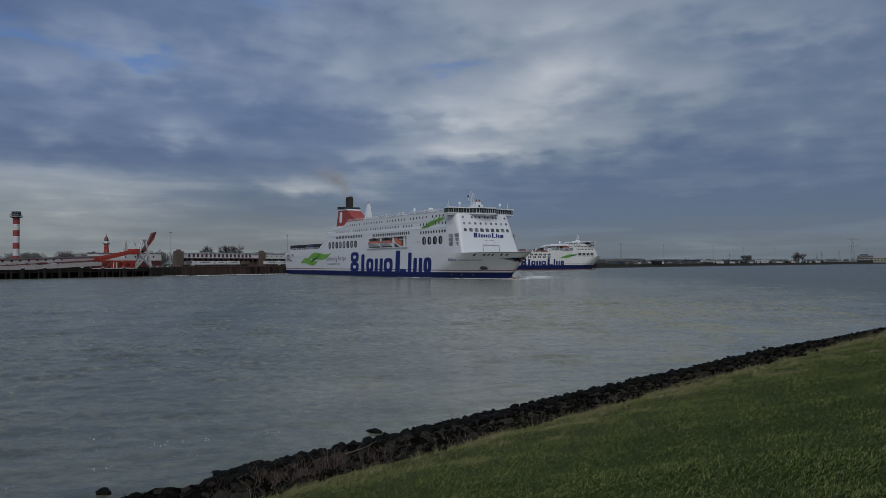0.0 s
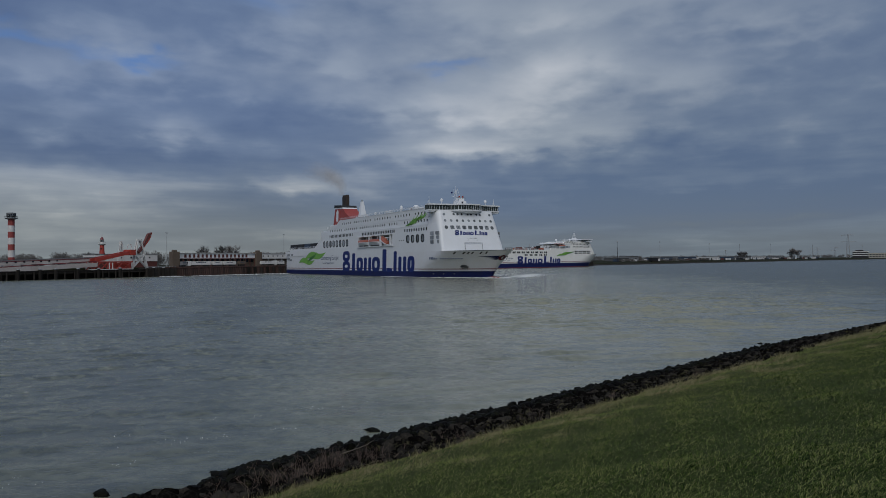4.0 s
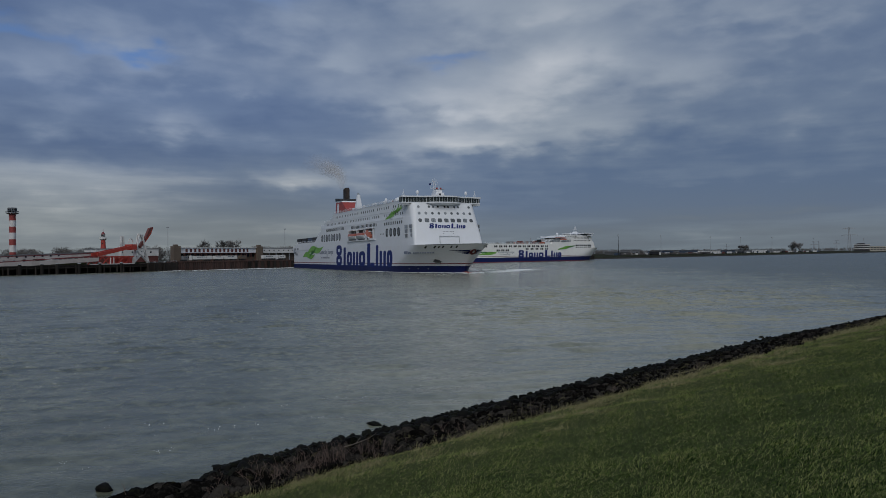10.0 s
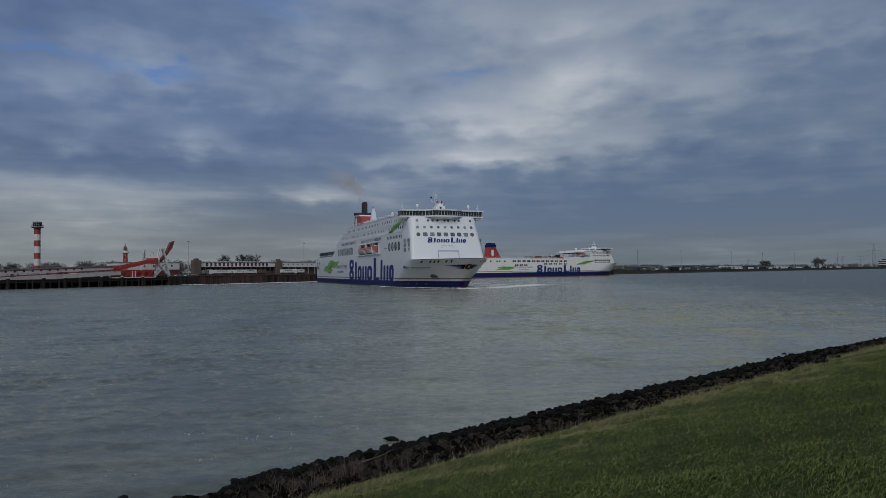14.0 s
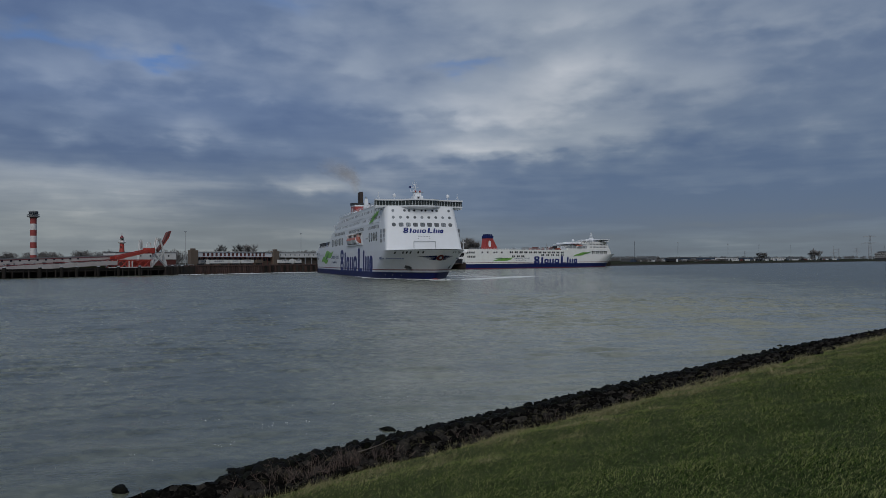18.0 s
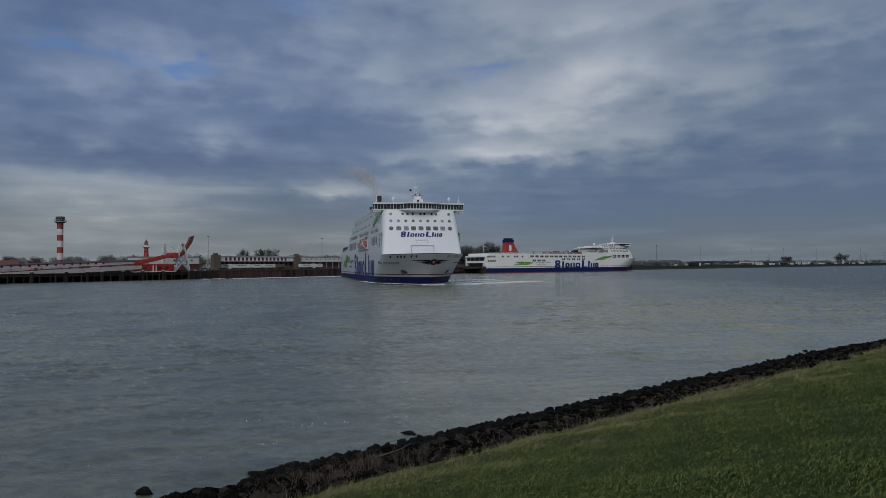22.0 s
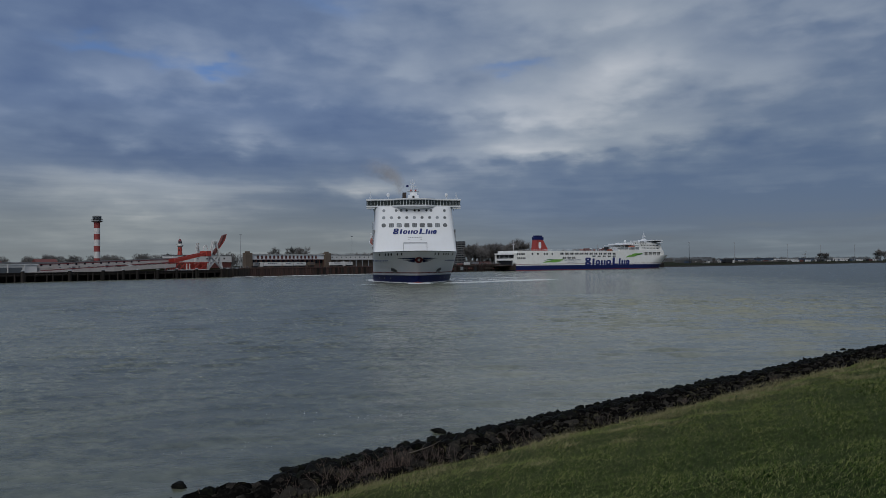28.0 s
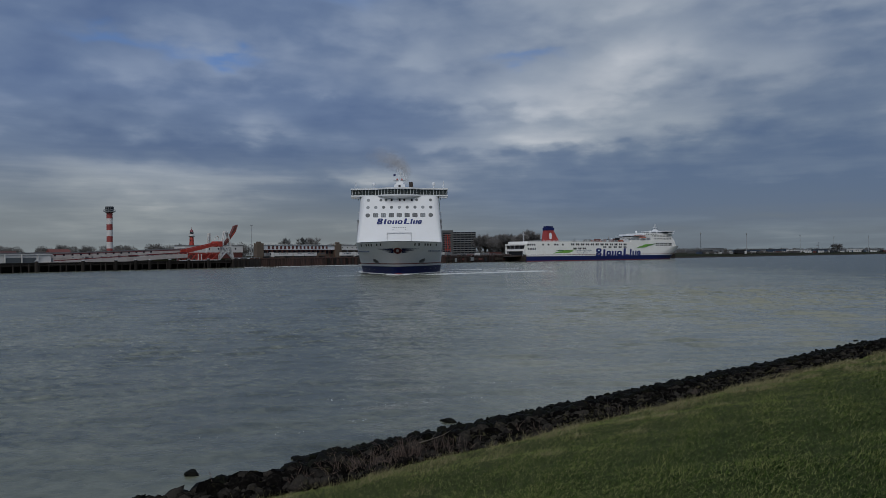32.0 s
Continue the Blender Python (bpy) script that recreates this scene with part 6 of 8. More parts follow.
def make_bush(seed, label):
    """A low rounded shrub, a dense mass of bare twigs."""
    rng = random.Random(seed)
    bush = thing("shrub", Matrix(), label, "shrub")
    stem, leaves = bmesh.new(), bmesh.new()
    for _ in range(7):
        rod(stem, (0, 0, 0), (rng.gauss(0, 1.6), rng.gauss(0, 1.6), rng.uniform(2, 4.5)), 0.16, 0.05, 4)
    for _ in range(1100):
        v = Vector((rng.gauss(0, 1), rng.gauss(0, 1), rng.gauss(0, 1))).normalized() * rng.uniform(0.3, 1.06) ** 0.5
        c = Vector((v.x * 3.4, v.y * 3.4, 3.0 + v.z * 2.7 * (0.8 + 0.3 * noise.noise(v * 2 + Vector((seed, 0, 0))))))
        a = Vector((rng.gauss(0, 1), rng.gauss(0, 1), rng.gauss(0, 1))).normalized() * rng.uniform(0.25, 0.6)
        b = a.orthogonal().normalized() * rng.uniform(0.06, 0.14)
        leaves.faces.new([leaves.verts.new(c + w) for w in (a, b, -a, -b)])
    part("stem", stem, BARK, bush)
    part("twigs", leaves, FAR_TWIG, bush)
    return bush


def ground_at(x, y):
    """The level of the far land, roughly."""
    return 4.4 if y < 700 or x < 0 else 3.6


def make_trees():
    rng = random.Random(3)
    kinds = [make_tree("bare_tree", 20 + i, 16, "tall bare winter tree behind the quay") for i in range(5)]
    bushes = [make_bush(i, "rounded bare brown shrub on the far land") for i in range(2)]
    used = set()

    def put(x, y, h, group="", z=None, slim=1.0):
        k = rng.randrange(5)
        m = Matrix.LocRotScale((x, y, ground_at(x, y) - 0.4 if z is None else z), Euler((0, 0, rng.uniform(0, 6.28))), None)
        src = kinds[k]
        s = h / 16
        if k not in used:
            used.add(k)
            t = src
        else:
            t = copy_thing(src, Matrix())
        t.matrix_world = m @ Matrix.Diagonal((slim * s * rng.uniform(0.9, 1.15), slim * s * rng.uniform(0.9, 1.15), s, 1))
        if group:
            t["group"] = group
        return t

    # single trees over the terminal roof
    for a, b, h in ((84, 90, 18), (102, 92, 20), (112, 90, 20)):
        p = QUAY_A + QUAY_DIR * a + QUAY_IN * b
        put(p.x, p.y, h, "trees behind the terminal", None, 0.85)
    # the wood beside the freight ferry's stern
    for i in range(34):
        f = i / 33
        x = -16 + 50 * f + rng.uniform(-2, 2)
        put(x, 800 + rng.uniform(-25, 35), rng.uniform(21, 28) * (1.0 - 0.12 * abs(f - 0.6)), "wood behind the berth")
    for x, h in ((41, 30), (44, 28), (38, 27)):
        put(x, 800 + rng.uniform(-8, 8), h, "trees behind the berth")
    for x in (92, 97, 103, 108, 114, 119, 125):
        put(x, 900 + rng.uniform(-15, 15), rng.uniform(17, 22), "trees behind the freight ferry")
    for x, y, h in ((-322, 540, 12), (-404, 640, 15), (-316, 700, 18)):
        put(x, y, h, "trees on the horizon")
    # trees on the far dike to the right
    for x, y, h in ((650, 1400, 18), (656, 1404, 17), (643, 1398, 16), (808, 1500, 25), (803, 1505, 22), (815, 1498, 21)):
        put(x, y, h, "trees on the far dike")
    for i in range(18):
        x, y = (-540 + 26 * i, 690 + rng.uniform(-30, 30)) if i < 16 else (-12 + 6 * (i - 16), 770 + rng.uniform(-8, 8))
        b = bushes[i % 2] if i < 2 else copy_thing(bushes[i % 2], Matrix())
        k = rng.uniform(0.8, 1.5)
        b.matrix_world = Matrix.LocRotScale((x, y, ground_at(x, y) - 0.4), Euler((0, 0, rng.uniform(0, 6))), (k * 1.3, k * 1.3, k))


make_trees()


def make_far_woods():
    """Bare crowns too far off to tell apart: thousands of twig clumps in one mesh."""
    rng = np.random.default_rng(17)
    crowns = []
    # x, y, crown radius, top height over the water
    for i in range(150):
        x = -620 + 3.7 * i + rng.uniform(-3, 3)
        crowns.append((x, 770 + rng.uniform(-25, 45), rng.uniform(5.0, 8.0), 19.5 + 4.5 * noise.noise((x * 0.022, 0, 1)) + rng.uniform(-1.2, 1.6)))
    for i in range(30):
        x = -20 + 2.0 * i
        crowns.append((x, 832 + rng.uniform(-15, 15), rng.uniform(2.4, 4.0), 12 + rng.uniform(-3, 3)))
    for i in range(190):
        a = i / 189
        x, y = 320 + 405 * a, 1420 + 300 * a
        crowns.append((x + rng.uniform(-5, 5), y + rng.uniform(-30, 30), rng.uniform(3.0, 5.5), (15.0 if a < 0.42 else 12.0) + 2.5 * noise.noise((x * 0.02, 3, 1)) + rng.uniform(-1, 1.2)))
    for i in range(240):
        a = i / 239
        x, y = 700 + 1500 * a, 1900 + 900 * a
        crowns.append((x + rng.uniform(-6, 6), y + rng.uniform(-40, 40), rng.uniform(4, 8), 15.5 + 2.5 * noise.noise((x * 0.01, 5, 1)) + rng.uniform(-1, 1.5)))
    for i in range(110):
        a = i / 109 * 0.4
        crowns.append((300 + 560 * a + rng.uniform(-4, 4), 1040 + 560 * a + rng.uniform(-12, 12), rng.uniform(2.0, 4.0), 6.2 + 2.6 * noise.noise((a * 24, 7, 1)) + rng.uniform(-1, 0.8)))
    co = []
    for x, y, r, top in crowns:
        n = 900 if x < -60 else 350
        v = rng.normal(size=(n, 3))
        v /= np.linalg.norm(v, axis=1)[:, None]
        v *= rng.uniform(0.05, 1.0, n)[:, None] ** 0.5
        low = 4.0
        c = np.stack([x + v[:, 0] * r, y + v[:, 1] * r, low + (top - low) * (0.5 + 0.5 * v[:, 2])], 1)
        size = 0.14 + 0.045 * r
        a = rng.normal(size=(n, 3)) * size
        b = rng.normal(size=(n, 3)) * size
        a[:, 2] = np.abs(a[:, 2]) + size
        co.append(np.stack([c - b * 0.4, c + b * 0.4, c + a], 1).reshape(-1, 3))
    co = np.concatenate(co)
    me = bpy.data.meshes.new("far_woods")
    me.from_pydata(co.tolist(), [], [(i, i + 1, i + 2) for i in range(0, len(co), 3)])
    me.materials.append(FAR_TWIG)
    tagged(new("far_woods", me), "grey-brown bare winter woods along the horizon", "woods", kind="stuff")


make_far_woods()


# ---- the quay, the terminal and the jetties ----
def quay(a, b, z=0.0):
    p = QUAY_A + QUAY_DIR * a + QUAY_IN * b
    return Vector((p.x, p.y, z))


QUAY_TURN = math.degrees(math.atan2(QUAY_DIR.y, QUAY_DIR.x))
JET_A = Vector((-222, 308, 0))
JET_DIR = Vector((0.5135, 0.8581, 0))
JET_IN = Vector((-0.8581, 0.5135, 0))
JET_TURN = math.degrees(math.atan2(JET_DIR.y, JET_DIR.x))


def jetty(a, b, z=0.0):
    p = JET_A + JET_DIR * a + JET_IN * b
    return Vector((p.x, p.y, z))


def at_quay(a, b, z=QUAY_TOP):
    p = quay(a, b, z)
    return pose(p.x, p.y, p.z, 0, 0, QUAY_TURN)


def at_jetty(a, b, z=0.0):
    p = jetty(a, b, z)
    return pose(p.x, p.y, p.z, 0, 0, JET_TURN)


def make_quay_wall():
    wall = thing("quay_wall", at_quay(0, 0, 0), "rusty brown sheet-pile quay wall with a concrete cap", "quay wall", kind="structure")
    # corrugated piles, one panel each
    bm = bmesh.new()
    prism(bm, [(0, 0), (0.25, -0.42), (0.85, -0.42), (1.1, 0), (1.4, 0), (1.4, 0.3), (0, 0.3)], lambda u, v, w: (u, v, -1.0 + w), QUAY_TOP + 0.4)
    first = part("sheet_pile", bm, SHEET, wall)
    n = 150
    for i in range(1, n):
        share("sheet_pile", first, wall, Matrix.Translation((1.4 * i, 0, 0)))
    part("cap_beam", boxed(-0.5, 1.4 * n, -0.7, 0.9, QUAY_TOP - 0.6, QUAY_TOP + 0.15, 0.05), SHEET, wall, "dark weathered cap beam")
    # fender piles in groups
    f = None
    for a in [58 + 5.2 * i for i in range(9)] + [120 + 9 * i for i in range(8)]:
        if f is None:
            f = part("fender_pile", boxed(-0.75, 0.75, -1.5, -0.45, -1.0, QUAY_TOP - 0.5, 0.1), TIMBER, wall)
            f.matrix_local = Matrix.Translation((a, 0, 0))
        else:
            share("fender_pile", f, wall, Matrix.Translation((a, 0, 0)))
    for a in range(6, 200, 14):
        part("bollard", turned(bmesh.new(), [(0.3, 0), (0.28, 0.5), (0.42, 0.6), (0.4, 0.8), (0.1, 0.85)], 8, Matrix.Translation((a, 1.6, QUAY_TOP + 0.02))), BLACK, wall)
    apron = thing("quay_apron", at_quay(0, 0, 0), "grey paved quay apron along the water", "quay", kind="structure")
    part("paving", boxed(-6, 215, 0.9, 60, QUAY_TOP - 0.5, QUAY_TOP + 0.05), ASPHALT, apron)


def make_terminal():
    b = thing("terminal_building", at_quay(0, 14), "long low terminal with white and red panels and brick towers", "building")
    part("core", boxed(15, 78, 2.5, 8, 0, 8.6), BRICK, b)
    part("upper_storey", boxed(15, 76, 0.4, 8.2, 5.3, 8.6), WHITE, b)
    part("roof", boxed(14.5, 76, -0.6, 8.8, 8.6, 8.85, 0.05), WHITE_PANEL, b)
    part("fascia", boxed(16, 74.6, 0.2, 0.42, 8.3, 8.6), WHITE_PANEL, b)
    for x0, x1, h in ((11.4, 16.4, 9.6), (75.0, 79.8, 9.6)):
        tower = part("brick_tower", boxed(x0, x1, -1.4, 2.4, 0, h, 0.08), BRICK, b)
        part("tower_cowl", boxed(x0 + 1.2, x0 + 3.6, -0.8, 1.8, h, h + 1.1, 0.3), BRICK, tower)
    red = white = None
    for i in range(16):
        x = 21.4 + 3.1 * i
        if red is None:
            red = part("window_panel", boxed(-0.75, 0.75, 0.24, 0.36, 5.8, 7.9), RED_PANEL, b)
            red.matrix_local = Matrix.Translation((x, 0, 0))
            white = part("wall_panel", boxed(-0.72, 0.72, 0.22, 0.34, 5.35, 8.3), WHITE, b)
            white.matrix_local = Matrix.Translation((x + 1.55, 0, 0))
        else:
            share("window_panel", red, b, Matrix.Translation((x, 0, 0)))
            share("wall_panel", white, b, Matrix.Translation((x + 1.55, 0, 0)))
    g = c = None
    for i in range(15):
        x = 18.5 + 3.9 * i
        if g is None:
            g = part("window", boxed(-1.5, 1.5, 2.3, 2.45, 2.6, 5.4), GLASS, b)
            g.matrix_local = Matrix.Translation((x, 0, 0))
            c = part("column", boxed(-0.2, 0.2, 0.6, 1.0, 0, 5.9), RED_PANEL, b)
            c.matrix_local = Matrix.Translation((x + 1.95, 0, 0))
        else:
            share("window", g, b, Matrix.Translation((x, 0, 0)))
            share("column", c, b, Matrix.Translation((x + 1.95, 0, 0)))
    part("sill_band", boxed(16.4, 74.4, 0.3, 0.6, 5.0, 5.3), RED_PANEL, b)
    w = thing("covered_walkway", at_quay(0, 16), "white elevated passenger walkway on posts", "walkway")
    part("deck_box", boxed(80.4, 150, 0, 5, 5.0, 8.3, 0.06), WHITE_PANEL, w)
    part("walkway_roof", boxed(80.4, 150, -0.3, 5.3, 8.3, 8.6), GREY_ROOF, w)
    # block added for the dark open space below the walkway
    part("shade_block", boxed(80.4, 148, 3, 14, 0, 5.0), BRICK, w, "dark block put in for the shade under the walkway")
    for i in range(16):
        part("window", boxed(83 + 4.3 * i, 83.8 + 4.3 * i, -0.06, 0.02, 6.4, 7.2), GLASS, w)
    for i in range(12):
        part("post", boxed(82 + 6 * i, 82.5 + 6 * i, 0.3, 0.8, 0, 5.0), STEEL, w)
    h = thing("white_hall", at_quay(0, 27), "long white hall with a red base and small windows", "building")
    part("wall", boxed(-30, 9.8, 0, 14, 3.8, 8.1, 0.05), WHITE_PANEL, h)
    part("base_wall", boxed(-30, 9.6, 0.2, 14, 0, 3.8), RED_PANEL, h)
    part("roof", boxed(-30.4, 10.0, -0.3, 14.4, 8.1, 8.4), GREY_ROOF, h)
    for i in range(6):
        part("window", boxed(-26 + 6 * i, -25 + 6 * i, -0.06, 0.02, 5.6, 6.6), GLASS, h)


def make_trailer(m, length, label, mat, cab=False):
    t = thing("lorry_trailer", m, label, "trailer", "trailers on the quay")
    part("body", boxed(0, length, 0, 2.5, 1.1, 3.3, 0.06), mat, t)
    part("chassis", boxed(0.4, length - 0.2, 0.5, 2.0, 0.8, 1.1), BLACK, t)
    for x in (length - 1.2, length - 2.5, length - 3.8, 1.2):
        for y in (0.15, 2.1):
            part("wheel", turned(bmesh.new(), [(0.3, 0), (0.5, 0.04), (0.5, 0.26), (0.3, 0.3)], 12, Matrix.Translation((x, y + 0.3, 0.5)) @ Matrix.Rotation(math.pi / 2, 4, "X")), BLACK, t)
    if cab:
        cabin = part("cab", boxed(-2.6, -0.3, 0.05, 2.45, 0.6, 3.5, 0.15), WHITE_PANEL, t)
        part("windscreen", boxed(-2.66, -2.58, 0.3, 2.2, 2.0, 3.1), GLASS, cabin)
    for k in range(5):
        part("lettering_bar", boxed(length * (0.22 + 0.11 * k), length * (0.30 + 0.11 * k), -0.02, 0.02, 2.3, 2.8), BLUE_SHED, t)
    return t


def make_vehicles():
    z = QUAY_TOP + 0.05
    for a, ln, mat, label, cab in ((20.6, 13.6, WHITE_PANEL, "white box trailer parked on the quay", True), (36.2, 6.5, WHITE_PANEL, "short white box lorry parked on the quay", False),
                                   (44.0, 9.5, WHITE_PANEL, "white trailer with dark writing on the quay", False), (74.6, 11.0, WHITE_PANEL, "long white trailer near the brick tower", False),
                                   (88, 6.0, WHITE_PANEL, "white van body under the walkway", True), (14, 3.2, GREY_ROOF, "small grey van on the quay", False), (56, 5.0, BRICK, "brown container on the quay", False)):
        make_trailer(at_quay(a, 6, z), ln, label, mat, cab)
    for a, ln, mat in ((159, 6, WHITE_PANEL), (168, 9, WHITE_PANEL), (178, 7, WHITE_PANEL), (188, 6, GREY_ROOF)):
        make_trailer(at_quay(a, 12, z), ln, "white trailer parked near the freight berth", mat)


def make_lamp_posts():
    for a, b, h in ((12, 20, 21.4), (121.7, 40, 23.4)):
        p = thing("lamp_post", at_quay(a, b), "tall slim grey lighting mast on the quay", "lighting mast", "lighting masts")
        part("pole", rod(bmesh.new(), (0, 0, 0), (0, 0, h), 0.22, 0.10, 8), STEEL, p)
        part("lamp_head", boxed(-0.9, 0.9, -0.25, 0.25, h - 0.2, h + 0.3, 0.05), STEEL, p)


def make_jetty():
    j = thing("jetty", at_jetty(0, 0), "dark timber jetty on piles along the water", "jetty", kind="structure")
    part("deck", boxed(-120, 136, 0, 9, 3.7, 4.5, 0.05), TIMBER, j)
    part("waling", boxed(-120, 136, -0.3, 0.3, 2.9, 3.5), TIMBER, j)
    # added backing that darkens the shaded void between the piles
    part("back_wall", boxed(-120, 136, 7.5, 8.2, -1, 3.8), TIMBER, j, "dark wall added for the black void under the deck")
    first = None
    rng = random.Random(8)
    for i in range(62):
        m = Matrix.Translation((-118 + 4.1 * i + rng.uniform(-1.3, 1.3), rng.uniform(-0.2, 0.2), 0))
        if first is None:
            first = part("pile", rod(bmesh.new(), (0, 0, -1.2), (0, 0, 3.8), 0.42, 0.38, 8), TIMBER, j)
            first.matrix_local = m
        else:
            share("pile", first, j, m)
    for a in (14, 36, 53, 64, 72, 84, 96, 109, 131, 138):
        d = thing("mooring_dolphin", at_jetty(a, -3.0), "dark tarred mooring pile standing before the jetty", "mooring pile", "mooring piles")
        post = part("post", rod(bmesh.new(), (0, 0, -1.5), (0, 0, 5.2), 0.85, 0.8, 10), TIMBER, d)
        part("pile_cap", rod(bmesh.new(), (0, 0, 5.2), (0, 0, 5.6), 0.95, 0.6, 10), STEEL, post)
    # bulkhead between the jetty and the quay
    k = thing("mooring_platform", at_jetty(128, -1.5), "black timber mooring platform with fenders", "platform")
    part("frame", boxed(0, 20, 0, 8, -1, 4.9, 0.1), TIMBER, k)
    for x in range(0, 21, 4):
        part("fender", boxed(x - 0.4, x + 0.4, -0.6, 0.0, -1, 5.2), TIMBER, k)
    part("handrail", boxed(0, 20, 0.1, 0.25, 5.9, 6.05), STEEL, k)
    for x in range(0, 21, 4):
        part("rail_post", boxed(x - 0.08, x + 0.08, 0.1, 0.25, 4.9, 5.9), STEEL, k)


def sloped(name, a0, z0, a1, z1, b0, b1, thick, mat, parent, label=""):
    """A straight girder that rises along the jetty."""
    bm = bmesh.new()
    prism(bm, [(a0, z0 - thick), (a1, z1 - thick), (a1, z1), (a0, z0)], lambda u, v, w: (u, b0 + w, v), b1 - b0)
    return part(name, bm, mat, parent, label)


def make_linkspan():
    r = thing("linkspan_ramp", at_jetty(0, 0), "long weathered off-white sloping link bridge with dark red handrail", "link bridge")
    sloped("girder", 24, 4.6, 101, 8.3, 5, 6, 2.0, GIRDER_PAINT, r)
    sloped("girder", 24, 4.6, 101, 8.3, 11, 12, 2.0, GIRDER_PAINT, r)
    sloped("roadway", 24, 4.4, 101, 8.0, 6, 11, 0.4, ASPHALT, r)
    sloped("handrail", 26, 5.55, 101, 9.5, 5.0, 5.25, 0.45, RED_LINE, r, "dark red handrail")
    for i in range(26):
        a = 26 + 3 * i
        z = 4.6 + (a - 24) * 3.7 / 77
        part("rail_post", boxed(a - 0.08, a + 0.08, 4.9, 5.1, z, z + 0.7), GIRDER_PAINT, r)
    u = thing("passenger_bridge", at_jetty(0, 14), "off-white covered passenger bridge with a dark red band", "footbridge")
    sloped("tube", 20, 8.6, 112, 11.6, 0, 3, 2.3, GIRDER_PAINT, u)
    sloped("red_band", 30, 8.6, 112, 11.2, -0.08, 0.02, 0.38, RED_LINE, u, "dark red band along the bridge")
    sloped("bridge_roof", 20, 8.85, 112, 11.85, -0.3, 3.3, 0.25, GREY_ROOF, u)
    for a in (30, 48, 66, 84, 102):
        part("pier", boxed(a - 0.5, a + 0.5, 0.8, 2.2, 3.5, 6.6 + (a - 20) * 3 / 92), STEEL, u)
    for i in range(14):
        a = 26 + 4.4 * i
        z = 7.2 + (a - 20) * 3 / 92
        part("window", boxed(a, a + 1.0, -0.1, 0.04, z, z + 0.8), GLASS, u)
    hut = thing("jetty_building", at_jetty(-40, 12), "low white building on the jetty with dark openings", "building")
    part("wall", boxed(0, 68, 0, 10, 3.4, 8.2, 0.08), WHITE_PANEL, hut)
    part("roof", boxed(-0.4, 68.4, -0.4, 10.4, 8.2, 8.6), WHITE_PANEL, hut)
    for x, w, z, h in ((6, 8, 4.6, 2.0), (20, 4, 4.6, 2.2), (47, 14, 4.4, 2.6), (30, 6, 4.6, 2.0)):
        part("opening", boxed(x, x + w, -0.08, 0.05, z, z + h), GREY_GLASS, hut)
    for x in (46.5, 54, 61.5):
        part("column", boxed(x, x + 0.4, -0.7, -0.3, 3.8, 8.3), WHITE_PANEL, hut)
    long = thing("shore_building", at_jetty(20, 34), "long low weathered off-white building with small windows", "building")
    part("wall", boxed(-80, 62, 0, 8, 4.0, 9.2, 0.08), GIRDER_PAINT, long)
    part("roof", boxed(-80.3, 62.3, -0.3, 8.3, 9.2, 9.6), GREY_ROOF, long)
    for i in range(26):
        part("window", boxed(-76 + 5.3 * i, -75 + 5.3 * i, -0.07, 0.03, 6.6, 7.6), GREY_GLASS, long)
    for a, b, w, h, mat in ((-40, 70, 22, 5.5, RED_PANEL), (-6, 85, 14, 4.5, BRICK), (32, 90, 16, 5.0, WHITE_PANEL), (62, 80, 12, 6.0, BRICK)):
        s = thing("shed", at_jetty(a, b, 4.4), "low pitched shed among the trees", "shed")
        part("wall", boxed(0, w, 0, 8, 0, h * 0.7), mat, s)
        bm = bmesh.new()
        prism(bm, [(-0.4, h * 0.7), (8.4, h * 0.7), (4, h * 1.25)], lambda u2, v, w2: (-0.4 + w2, u2, v), w + 0.8)
        part("roof", bm, RED_PANEL, s)


def beam(bm, p, q, w):
    """A square bar from p to q."""
    p, q = Vector(p), Vector(q)
    d = q - p
    m = Matrix.Translation((p + q) / 2) @ d.to_track_quat("Z", "Y").to_matrix().to_4x4() @ Matrix.Diagonal((w, w, d.length, 1))
    bmesh.ops.create_cube(bm, size=1.0, matrix=m)
    return bm


